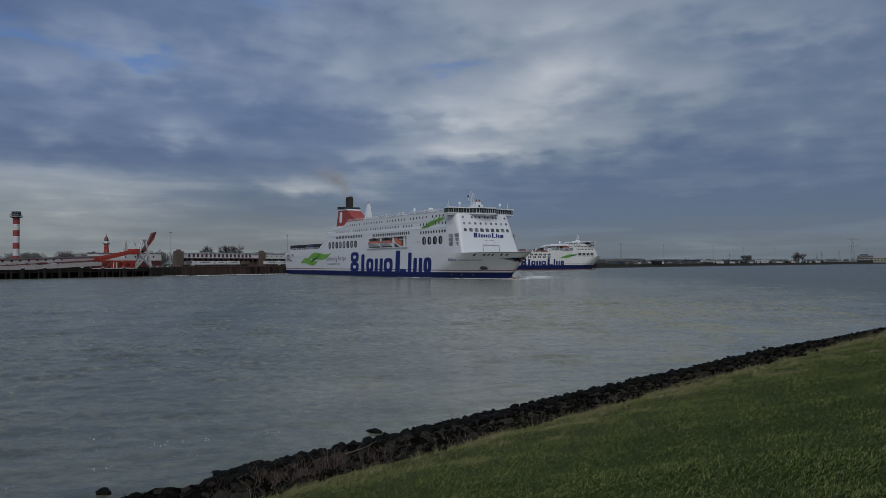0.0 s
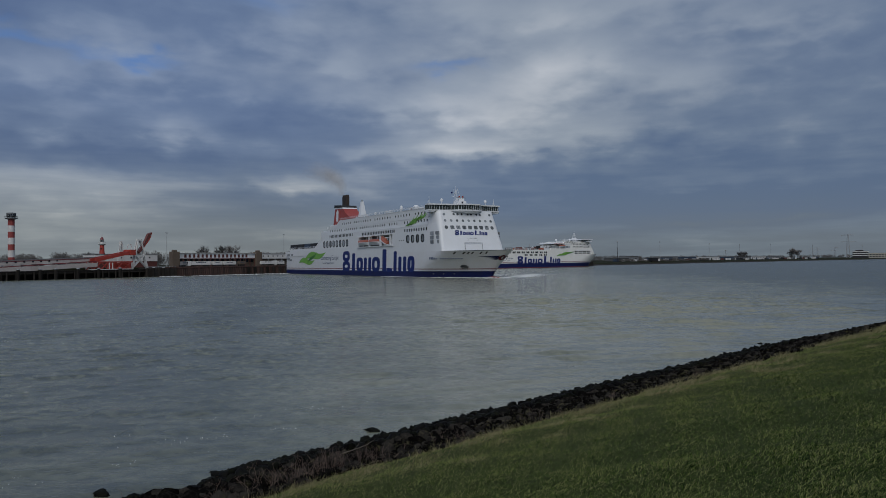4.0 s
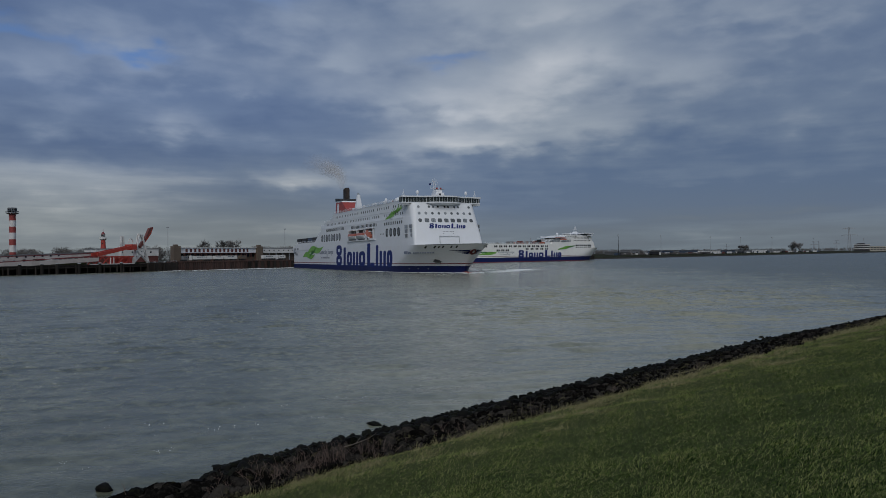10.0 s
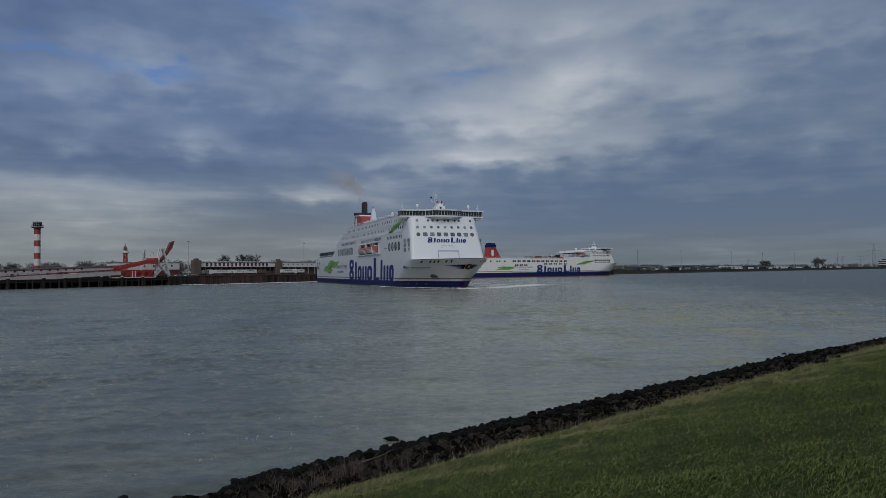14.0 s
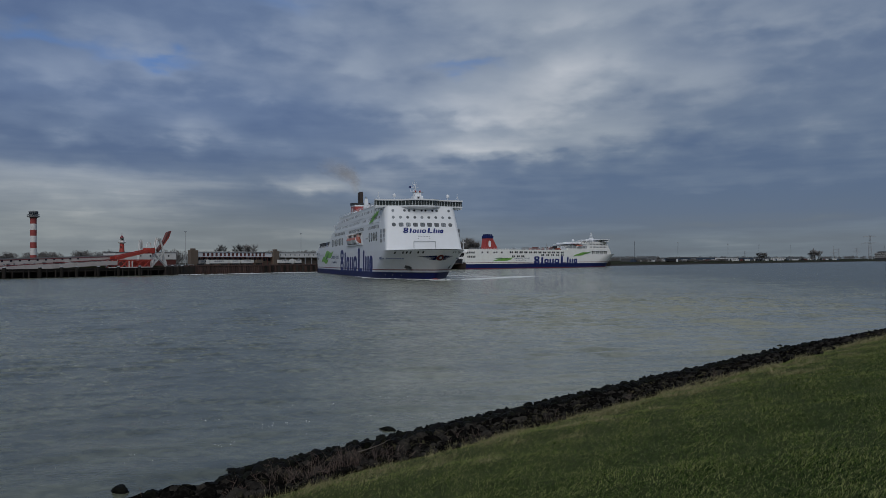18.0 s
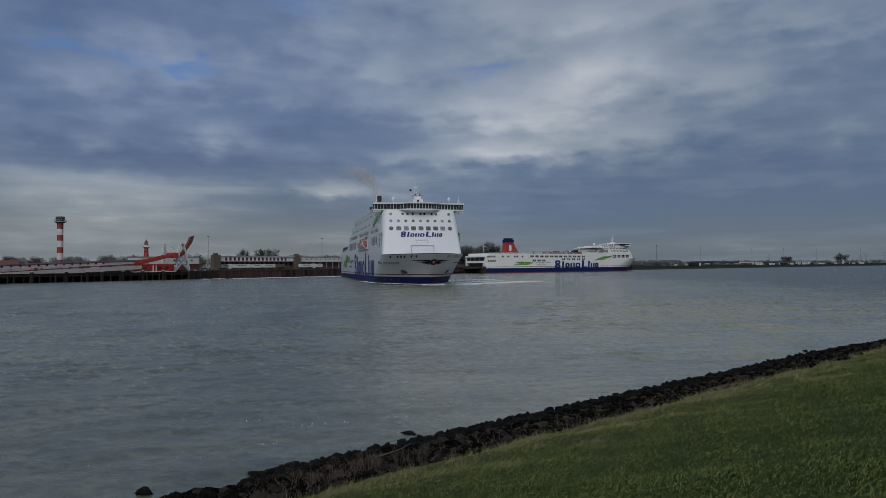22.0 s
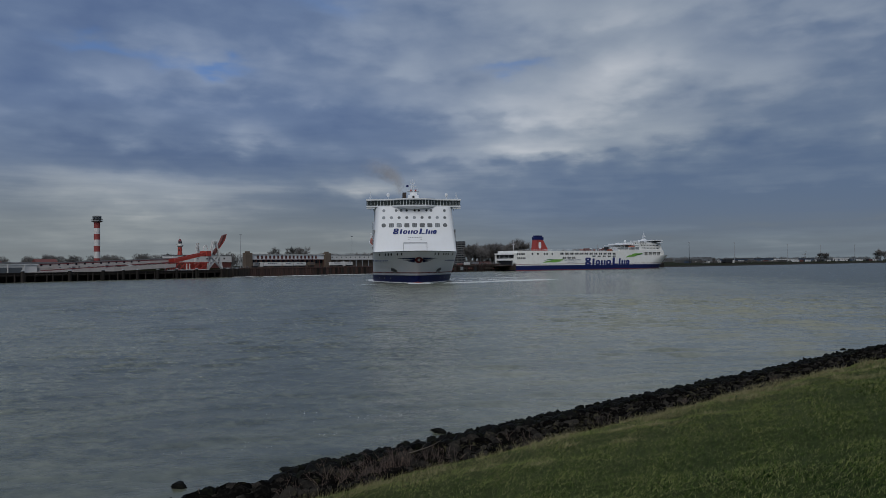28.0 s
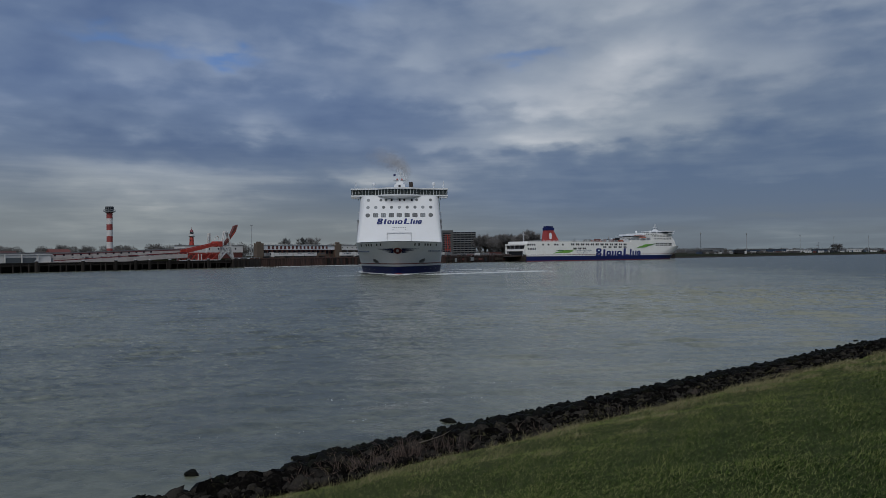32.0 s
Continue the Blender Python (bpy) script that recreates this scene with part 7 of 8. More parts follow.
def make_red_crane():
    c = thing("loading_crane", at_jetty(0, 6), "red loading bridge hung from a white A-frame on the jetty", "crane")
    for y in (0, 5):
        part("main_beam", prism(bmesh.new(), [(101, 8.8), (124, 13.6), (126, 15.6), (101, 10.8)], lambda u, v, w: (u, y + w, v), 0.8), CRANE_RED, c, "red box beam")
    part("beam_head", boxed(122.5, 126, -0.3, 6.1, 12.6, 15.8, 0.2), CRANE_RED, c)
    # A-frame
    for y in (2.0, 3.4):
        f = bmesh.new()
        beam(f, (125.6, y, 4.4), (129.6, y, 22.0), 0.65)
        beam(f, (136.0, y, 4.4), (131.2, y, 22.0), 0.65)
        beam(f, (127.4, y, 12.6), (133.8, y, 12.6), 0.6)
        beam(f, (126.0, y, 5.4), (133.4, y, 12.4), 0.5)
        beam(f, (135.6, y, 5.4), (127.8, y, 12.4), 0.5)
        beam(f, (129.4, y, 21.4), (131.4, y, 21.4), 0.8)
        part("frame_leg", f, WHITE_PANEL, c, "white painted A-frame")
    part("frame_cross_bar", beam(bmesh.new(), (130.4, 2.0, 21.2), (130.4, 3.4, 21.2), 0.5), WHITE_PANEL, c)
    # counterweight blade, upright and dark towards its tip
    part("counterweight_arm", prism(bmesh.new(), [(129.6, 15.0), (133.8, 19.6), (136.8, 25.4), (139.4, 26.3), (137.8, 22.0), (133.8, 17.4), (130.6, 13.6)], lambda u, v, w: (u, 2.2 + w, v), 1.8), RED_PANEL, c, "dark red raised counterweight arm")
    part("arm_edge", prism(bmesh.new(), [(133.4, 17.0), (135.2, 19.0), (138.4, 23.6), (139.4, 26.3), (137.6, 23.0), (134.8, 19.4)], lambda u, v, w: (u, 2.1 + w, v), 2.0), CRANE_RED, c)
    # hooked cable guide
    bm = bmesh.new()
    last = None
    for i in range(9):
        a = math.pi * i / 8
        p = (124.3 + 1.5 * math.cos(a), 3, 16.6 + 2.6 * math.sin(a))
        if last:
            beam(bm, last, p, 0.4)
        last = p
    part("cable_guide", bm, WHITE_PANEL, c)
    # red base trusses
    for a, b in ((95, 99), (99, 104), (104, 108), (108, 113), (113, 118), (118, 123)):
        part("truss_brace", beam(bmesh.new(), (a, 0, 4.6), (b, 0, 8.6), 0.5), CRANE_RED, c)
        part("truss_brace", beam(bmesh.new(), (b, 0, 4.6), (a, 0, 8.6), 0.4), CRANE_RED, c)
    part("truss_chord", beam(bmesh.new(), (98, 0, 8.8), (124, 0, 8.8), 0.6), CRANE_RED, c)
    part("machine_house", boxed(112, 124, 1.5, 6, 4.6, 8.4, 0.1), CRANE_RED, c)
    part("white_bumper", boxed(96, 123, -1.2, -0.4, 4.0, 4.9, 0.05), WHITE_PANEL, c)
    for x in (108.5, 110.5):
        part("ladder_frame", boxed(x, x + 0.4, -0.6, -0.2, 4.9, 8.3), WHITE_PANEL, c)
    s = thing("white_a_frame", at_jetty(127.3, 20), "slim white steel A-frame behind the loading crane", "frame")
    f = bmesh.new()
    for y in (0, 1.0):
        beam(f, (-2.2, y, 4.4), (-0.3, y, 21), 0.5)
        beam(f, (2.2, y, 4.4), (0.3, y, 21), 0.5)
        beam(f, (-1.2, y, 14), (1.2, y, 14), 0.4)
    part("leg", f, WHITE_PANEL, s)


def make_towers():
    t = thing("radar_tower", pose(-288.8, 520, 4.2), "tall tower banded red and white with a dark glazed top room", "tower")
    r = 2.15
    zs = [0, 5.0, 9.2, 14.1, 18.4, 23.1, 27.4, 31.8, 36.1]
    for k, (z0, z1) in enumerate(zip(zs, zs[1:])):
        red = k in (1, 3, 5, 7)
        mat = DULL_RED if red else PALE_BAND
        part("red_band" if red else "white_band", turned(bmesh.new(), [(r, z0), (r, z1)], 20), mat, t, smooth=False)
    part("platform", turned(bmesh.new(), [(2.3, 36.1), (4.2, 36.9), (4.2, 37.3), (2.3, 37.3)], 20), STEEL, t)
    part("top_room", turned(bmesh.new(), [(2.8, 37.3), (3.0, 40.6), (2.7, 41.0)], 16), DECK_GREY, t, "dark glazed control room")
    part("room_roof", turned(bmesh.new(), [(3.1, 40.2), (3.1, 40.7), (1.0, 41.2)], 16), GREY_ROOF, t)
    for i in range(12):
        a = 2 * math.pi * i / 12
        part("window", boxed(-0.6, 0.6, 2.86, 3.00, 38.0, 40.0), GLASS, t).matrix_local = Matrix.Rotation(a, 4, "Z")
    part("platform_rail", turned(bmesh.new(), [(4.05, 38.4), (4.15, 38.4), (4.15, 38.55), (4.05, 38.55)], 20), STEEL, t)
    for i in range(16):
        a = 2 * math.pi * i / 16
        part("rail_post", rod(bmesh.new(), (4.1 * math.cos(a), 4.1 * math.sin(a), 37.3), (4.1 * math.cos(a), 4.1 * math.sin(a), 38.5), 0.06, seg=4), STEEL, t)
    l = thing("red_lighthouse", pose(-242.5, 560, 4.2), "old red iron lighthouse with a white gallery", "lighthouse")
    part("shaft", turned(bmesh.new(), [(3.2, 0), (2.3, 8), (1.75, 14), (1.55, 18.2)], 12), CRANE_RED, l)
    part("gallery", turned(bmesh.new(), [(1.7, 18.2), (2.7, 19.0), (2.7, 19.4), (1.6, 19.4)], 12), WHITE_PANEL, l, "white gallery")
    part("lantern", turned(bmesh.new(), [(1.45, 19.4), (1.45, 22.6)], 12), GLASS, l)
    part("lantern_base", turned(bmesh.new(), [(1.6, 19.4), (1.6, 20.7), (1.4, 20.7)], 12), WHITE_PANEL, l)
    part("dome", turned(bmesh.new(), [(1.5, 22.5), (1.1, 23.5), (0.5, 24.3), (0.15, 24.7), (0.1, 26.4)], 12), RED_LINE, l)
    post = bar = None
    for i in range(12):
        a = 2 * math.pi * i / 12
        m, k = Matrix.Translation((2.6 * math.cos(a), 2.6 * math.sin(a), 19.4)), Matrix.Translation((1.5 * math.cos(a), 1.5 * math.sin(a), 20.7))
        if post is None:
            post = part("rail_post", rod(bmesh.new(), (0, 0, 0), (0, 0, 1.2), 0.08, seg=4), WHITE_PANEL, l)
            bar = part("lantern_bar", rod(bmesh.new(), (0, 0, 0), (0, 0, 1.9), 0.07, seg=4), WHITE_PANEL, l)
            post.matrix_local, bar.matrix_local = m, k
        else:
            share("rail_post", post, l, m)
            share("lantern_bar", bar, l, k)
    for z in (5, 10, 15):
        part("window", boxed(-0.4, 0.4, -2.9 + z * 0.07, -2.2 + z * 0.07, z, z + 1.2), BLACK, l)


def make_flats():
    """The apartment block and the red frame by the berth."""
    f = thing("apartment_building", pose(-64.5, 900, 4.4), "grey apartment slab with rows of balconies", "apartment building")
    part("wall", boxed(0, 42.5, 0, 14, 0, 30.2), GREY_BRICK, f)
    part("stair_tower", boxed(-4, 13.5, -0.6, 14, 0, 32.6), GREY_BRICK, f)
    for k in range(10):
        z = 2.0 + 2.85 * k
        part("balcony", boxed(13.8, 42.5, -1.4, 0, z, z + 0.85), GREY_ROOF, f)
        for i in range(6):
            part("window", boxed(14.6 + 4.7 * i, 18.4 + 4.7 * i, -0.1, 0.05, z + 1.1, z + 2.6), GLASS, f)
    for k in range(10):
        part("window", boxed(1, 11, -0.7, -0.55, 2.6 + 2.85 * k, 4.0 + 2.85 * k), GLASS, f)
    r = thing("red_ramp_tower", at_quay(65, 8), "red steel lifting frame of the ferry ramp", "lifting frame")
    r.matrix_world = pose(-39.5, 620, 3.6, 0, 0, QUAY_TURN)
    for x in (0, 3.4):
        for y in (0, 3):
            part("leg", beam(bmesh.new(), (x, y, 0), (x * 0.8, y, 20.5), 0.32), CRANE_RED, r)
    for z in (7, 13.5, 19.8):
        part("cross_bar", boxed(-0.2, 3.5, -0.2, 3.2, z, z + 0.4), CRANE_RED, r)
    part("brace", beam(bmesh.new(), (0, 0, 7), (2.9, 0, 13.5), 0.3), CRANE_RED, r)
    part("brace", beam(bmesh.new(), (3.1, 0, 13.5), (0, 0, 19.8), 0.3), CRANE_RED, r)
    # freight ramp by the stern
    k = thing("freight_ramp", pose(-30, 590, 0, 0, 0, 41), "dark steel freight ramp and dolphins at the berth", "ramp", kind="structure")
    part("deck", boxed(0, 62, 0, 14, 4.4, 5.6, 0.1), SHEET, k)
    for x in range(2, 62, 6):
        part("pile", boxed(x - 0.6, x + 0.6, -0.5, 0.7, -1, 4.5), TIMBER, k)
    part("kerb", boxed(0, 62, 0, 0.4, 5.6, 6.3), SHEET, k)
    rr = random.Random(4)
    for x in (1, 4, 11, 16, 24, 29, 38, 43, 52, 58):
        part("fender_post", boxed(x - 0.35, x + 0.35, -1.0, -0.4, -1, rr.uniform(4.2, 6.4), 0.05), TIMBER, k)
    for x in range(0, 62, 5):
        part("rail_post", boxed(x - 0.06, x + 0.06, 0.2, 0.32, 6.3, 7.4), STEEL, k)
    part("handrail", boxed(0, 62, 0.2, 0.3, 7.3, 7.42), STEEL, k)
    part("hinge_frame", boxed(40, 52, 3, 9, 5.6, 8.2, 0.2), RED_PANEL, k, "dull red steel hinge frame")
    part("ramp_flap", prism(bmesh.new(), [(52, 5.6), (66, 4.6), (66, 5.2), (52, 7.4)], lambda u, v, w: (u, 2 + w, v), 9.0), SOOT, k, "sooty steel ramp flap")
    for x, y, n in ((26, 640, 7), (2, 668, 9)):
        for i in range(n):
            d = thing("mooring_dolphin", pose(x - 4.5 * i, y + 1.0 * i, 0), "dark tarred pile at the freight berth", "mooring pile", "piles at the freight berth")
            post = part("post", rod(bmesh.new(), (0, 0, -1.5), (0, 0, 4.6 + 0.5 * rr.random()), 0.8, 0.75, 8), TIMBER, d)
            part("pile_cap", rod(bmesh.new(), (0, 0, 4.9), (0, 0, 5.3), 0.85, 0.5, 8), STEEL, post)


def make_berth_wall():
    """Sheet piling and fenders along the freight berth, with the clutter on its edge."""
    w = thing("berth_wall", pose(-37, 566, 0, 0, 0, 49.7), "rusty sheet piling with dark timber fenders at the freight berth", "berth wall", kind="structure")
    rg = random.Random(52)
    sheet = None
    for i in range(34):
        m = Matrix.Translation((2.4 * i, rg.uniform(-0.08, 0.08), rg.uniform(-0.12, 0.1)))
        if sheet is None:
            sheet = part("sheet_pile", prism(bmesh.new(), [(0, -0.35), (0.5, -0.35), (0.8, -0.95), (1.7, -0.95), (2.0, -0.35), (2.35, -0.35), (2.35, 0.3), (0, 0.3)], lambda u, v, d: (u, v, -1.2 + d), 5.9), BERTH_SHEET, w)
            sheet.matrix_local = m
        else:
            share("sheet_pile", sheet, w, m)
    for i in range(17):
        x = 1.2 + 4.8 * i
        part("fender", boxed(x - 0.4, x + 0.4, -1.7, -0.95, -1.2, rg.uniform(4.6, 6.0), 0.06), TIMBER, w)
    part("capping_beam", boxed(-0.2, 82, -1.05, 0.5, 4.7, 5.5, 0.05), SOOT, w, "dark stained capping beam")
    x = 0.0
    while x < 78:
        ln = rg.uniform(3.0, 9.0)
        part("waling", boxed(x, x + ln, -1.35 - rg.uniform(0, 0.3), -0.95, 2.0 + rg.uniform(-0.2, 0.2), 2.9 + rg.uniform(-0.3, 0.6), 0.05), rg.choice((SOOT, TIMBER, RED_PANEL)), w, "stained horizontal waling")
        x += ln + rg.uniform(0.3, 4.0)
    for x in (8, 19, 27, 44, 58, 71):
        part("fender_panel", boxed(x, x + rg.uniform(1.6, 3.4), -2.0, -0.95, rg.uniform(0.2, 1.6), rg.uniform(3.6, 5.6), 0.08), rg.choice((SOOT, BLACK, DECK_GREY)), w, "dark rubber fender panel")
    part("handrail", boxed(0, 82, 0.3, 0.4, 6.4, 6.52), STEEL, w)
    for i in range(28):
        part("rail_post", boxed(3 * i - 0.06, 3 * i + 0.06, 0.3, 0.42, 5.5, 6.4), STEEL, w)
    turn = Matrix(w.matrix_world)
    for x, y, ln, h, mat, label in ((40, 4, 5.0, 2.3, WHITE_PANEL, "white van parked on the berth"), (34, 7, 6.0, 1.6, RED_PANEL, "dull red steel box on the berth"), (24, 5, 4.4, 1.5, BLACK, "dark car parked on the berth"), (52, 6, 7.0, 2.4, GREY_ROOF, "grey steel bin on the berth"), (63, 5, 4.0, 1.8, SOOT, "sooty ramp winch on the berth")):
        c = thing("parked_box", turn @ Matrix.Translation((x, y, 5.4)), label, "vehicle", "clutter on the berth")
        part("body", boxed(0, ln, 0, 2.0, 0.3, h, 0.15), mat, c)
        part("underside", boxed(0.3, ln - 0.3, 0.2, 1.8, 0.0, 0.3), BLACK, c)


make_berth_wall()
make_quay_wall()
make_terminal()
make_vehicles()
make_lamp_posts()
make_jetty()
make_linkspan()
make_red_crane()
make_towers()
make_flats()


# ---- the distant dike to the right ----
def make_pylon(m, h, seed):
    p = thing("power_pylon", m, "grey lattice power pylon far beyond the dike", "pylon", "power pylons")
    bm = bmesh.new()
    w0, w1 = h * 0.075, h * 0.018
    for sx in (-1, 1):
        for sy in (-1, 1):
            beam(bm, (sx * w0, sy * w0, 0), (sx * w1, sy * w1, h), h * 0.009)
    for i in range(8):
        z0, z1 = h * i / 8, h * (i + 1) / 8
        a, b = w0 + (w1 - w0) * i / 8, w0 + (w1 - w0) * (i + 1) / 8
        for s in (-1, 1):
            beam(bm, (-a, s * a, z0), (b, s * b, z1), h * 0.005)
            beam(bm, (a, s * a, z0), (-b, s * b, z1), h * 0.005)
    part("tower", bm, STEEL, p)
    for z, w in ((0.68, 0.30), (0.96, 0.23)):
        bm = bmesh.new()
        for s in (-1, 1):
            beam(bm, (0, 0, h * z), (s * h * w, 0, h * z), h * 0.014)
            beam(bm, (0, 0, h * (z + 0.04)), (s * h * w, 0, h * z), h * 0.008)
            for k in (0.6, 1.0):
                beam(bm, (s * h * w * k, 0, h * z), (s * h * w * k, 0, h * (z - 0.05)), h * 0.008)
        part("cross_arm", bm, STEEL, p)


def make_far_shore():
    rng = random.Random(21)
    for x, y, h, seed in ((1173, 1900, 65, 1), (1470, 2600, 38, 2), (1500, 2620, 40, 3), (1436, 2400, 38, 4), (1010, 2300, 30, 5)):
        make_pylon(pose(x, y, 4.0, 0, 0, -34), h, seed)
    for x, y, top in ((283.7, 1000, 33.4), (396.4, 1150, 35.7), (540.2, 1300, 35.5), (648, 1410, 35.9), (731.9, 1450, 36.3), (905, 1600, 36), (1085, 1700, 36)):
        z = 3.4
        p = thing("light_mast", pose(x, y, z), "tall slim lighting mast on the far dike", "lighting mast", "masts on the far dike")
        part("pole", rod(bmesh.new(), (0, 0, 0), (0, 0, top - z), 0.42, 0.26, 6), STEEL if x > 300 else BLACK, p)
        part("lamp_head", boxed(-0.7, 0.7, -0.7, 0.7, top - z - 1.6, top - z, 0.1), STEEL, p)
    # sheds, lorries and containers behind the dike
    along = Vector((0.70, 0.714, 0))
    inn = Vector((-0.714, 0.70, 0))
    base = Vector((320, 966, 0))

    def spot(a, b, z=3.3):
        p = base + along * a + inn * b
        return pose(p.x, p.y, z, 0, 0, 45.5)

    for a, b, w, h, mat, label in ((120, 120, 46, 6, GREY_BRICK, "long low grey shed behind the dike"), (190, 130, 30, 9, GREY_ROOF, "grey shed behind the dike"), (250, 110, 60, 6.5, BLUE_SHED, "blue clad shed behind the dike"),
                                   (330, 140, 70, 8, GREY_ROOF, "long dark shed behind the dike"), (430, 150, 80, 7.5, BLUE_SHED, "blue grey warehouse behind the dike"), (540, 150, 90, 7, WHITE_PANEL, "long white warehouse behind the dike"),
                                   (660, 170, 110, 7, BLUE_SHED, "low blue warehouse behind the dike"), (60, 150, 40, 4, BRICK, "low brown shed behind the dike"), (800, 190, 140, 8, GREY_ROOF, "long grey warehouse behind the dike"),
                                   (960, 200, 120, 8, WHITE_PANEL, "distant long white warehouse"), (1100, 220, 160, 8, GREY_ROOF, "distant long grey warehouse")):
        s = thing("warehouse", spot(a, b), label, "warehouse", "warehouses behind the far dike")
        part("wall", boxed(0, w, 0, 20, 0, h), mat, s)
        part("roof", boxed(-0.5, w + 0.5, -0.5, 20.5, h, h + 0.7), GREY_ROOF, s)
        for i in range(int(w / 14)):
            part("door", boxed(3 + 14 * i, 8 + 14 * i, -0.12, 0.05, 0, h * 0.65), BLACK if i % 2 else GREY_GLASS, s)
    for i in range(90):
        a = 40 + 11.5 * i + rng.uniform(-4, 4)
        mat = rng.choice((WHITE_PANEL, WHITE_PANEL, WHITE_PANEL, WHITE_PANEL, GREY_ROOF, GREY_BRICK, BLUE_SHED, BLACK, BLACK, RED_PANEL))
        s = thing("container", spot(a, 60 + rng.uniform(0, 25), 3.1), "parked container body on the yard behind the dike", "container", "containers behind the far dike")
        ln = rng.choice((6, 8, 12, 13))
        part("box", boxed(0, ln, 0, 2.6, 0.9, 3.9 + rng.uniform(-0.3, 0.6), 0.05), mat, s)
        part("chassis", boxed(0.3, ln - 0.3, 0.4, 2.2, 0.0, 0.9), BLACK, s)
    # the slipway with a dark covered pontoon
    s = thing("boat_pontoon", pose(349, 1050, 2.6, 0, 0, 30), "dark covered pontoon with a white end on the dike", "pontoon")
    part("hall", boxed(0, 17, 0, 6, 2.2, 6.4, 0.1), BLACK, s)
    part("roof", boxed(-0.5, 17.5, -0.5, 6.5, 6.4, 7.0), GREY_ROOF, s)
    part("white_end", boxed(14.5, 18, -0.4, 5, 1.2, 5.0, 0.1), WHITE_PANEL, s)
    bm = bmesh.new()
    prism(bm, [(-2, 2.2), (17, 2.2), (20, -1), (8, -1)], lambda u, v, w: (u, 0.2 + w, v), 5)
    part("underframe", bm, TIMBER, s)
    # office block at the far right
    o = thing("office_building", pose(1027, 1646, 4.0, 0, 0, -31), "stepped white and dark office block on the far dike", "office building")
    part("dark_block", boxed(0, 32, 0, 16, 0, 16.5), BLACK, o)
    for z in (5.5, 10.0, 14.6):
        part("white_band", boxed(-0.3, 32.3, -0.4, 16.3, z, z + 1.3), WHITE_PANEL, o)
    part("low_wing", boxed(32.2, 78, -4, 12, 0, 11.5), BEIGE, o)
    part("roof_house", boxed(6, 22, 3, 12, 16.5, 19.0), BLACK, o)
    for i in range(7):
        for z in (2.4, 7.2):
            part("window", boxed(34 + 6.2 * i, 38 + 6.2 * i, -4.2, -3.9, z, z + 2.4), GLASS, o)
    # dark stone toe of the dike
    toe = thing("dike_toe", Matrix(), "dark stone toe along the far dike", "dike toe", kind="structure")
    rows = [[], []]
    for x, y in FAR_EDGE[10:]:
        rows[0].append((x + 0.714 * 0.6, y - 0.70 * 0.6, -0.3))
        rows[1].append((x - 0.714 * 4.2, y + 0.70 * 4.2, 1.6))
    g = grid_mesh("stone_band", rows[::-1], TIMBER, False)
    g.parent = toe
    # post at the corner of the berth
    p = thing("mooring_dolphin", pose(206, 838, 0), "dark timber dolphin beside the freight ferry", "mooring pile", "mooring piles")
    part("post", boxed(-2.5, 2.5, -2, 2, -1, 4.8, 0.2), TIMBER, p)
    part("walkway", boxed(-14, -2.4, -0.6, 0.6, 3.9, 4.4), TIMBER, p)
    part("walkway_leg", boxed(-12, -11, -0.5, 0.5, -1, 3.9), TIMBER, p)


make_far_shore()


# ---- foam, smoke and dry plants ----
def lumps(name, spots, mat, seed):
    """Low uneven mounds of foam at (x, y, radius, height)."""
    rng = random.Random(seed)
    vs, fs = [], []
    for x, y, r, h in spots:
        n0, k = len(vs), 6
        for i in range(k):
            a = 2 * math.pi * i / k + rng.uniform(-0.3, 0.3)
            q = r * rng.uniform(0.6, 1.2)
            vs.append((x + q * math.cos(a), y + q * math.sin(a), -0.02))
        vs.append((x + rng.uniform(-0.3, 0.3) * r, y + rng.uniform(-0.3, 0.3) * r, h))
        fs += [(n0 + i, n0 + (i + 1) % k, n0 + k) for i in range(k)]
    me = bpy.data.meshes.new(name)
    me.from_pydata(vs, [], fs)
    me.materials.append(mat)
    return new(name, me)


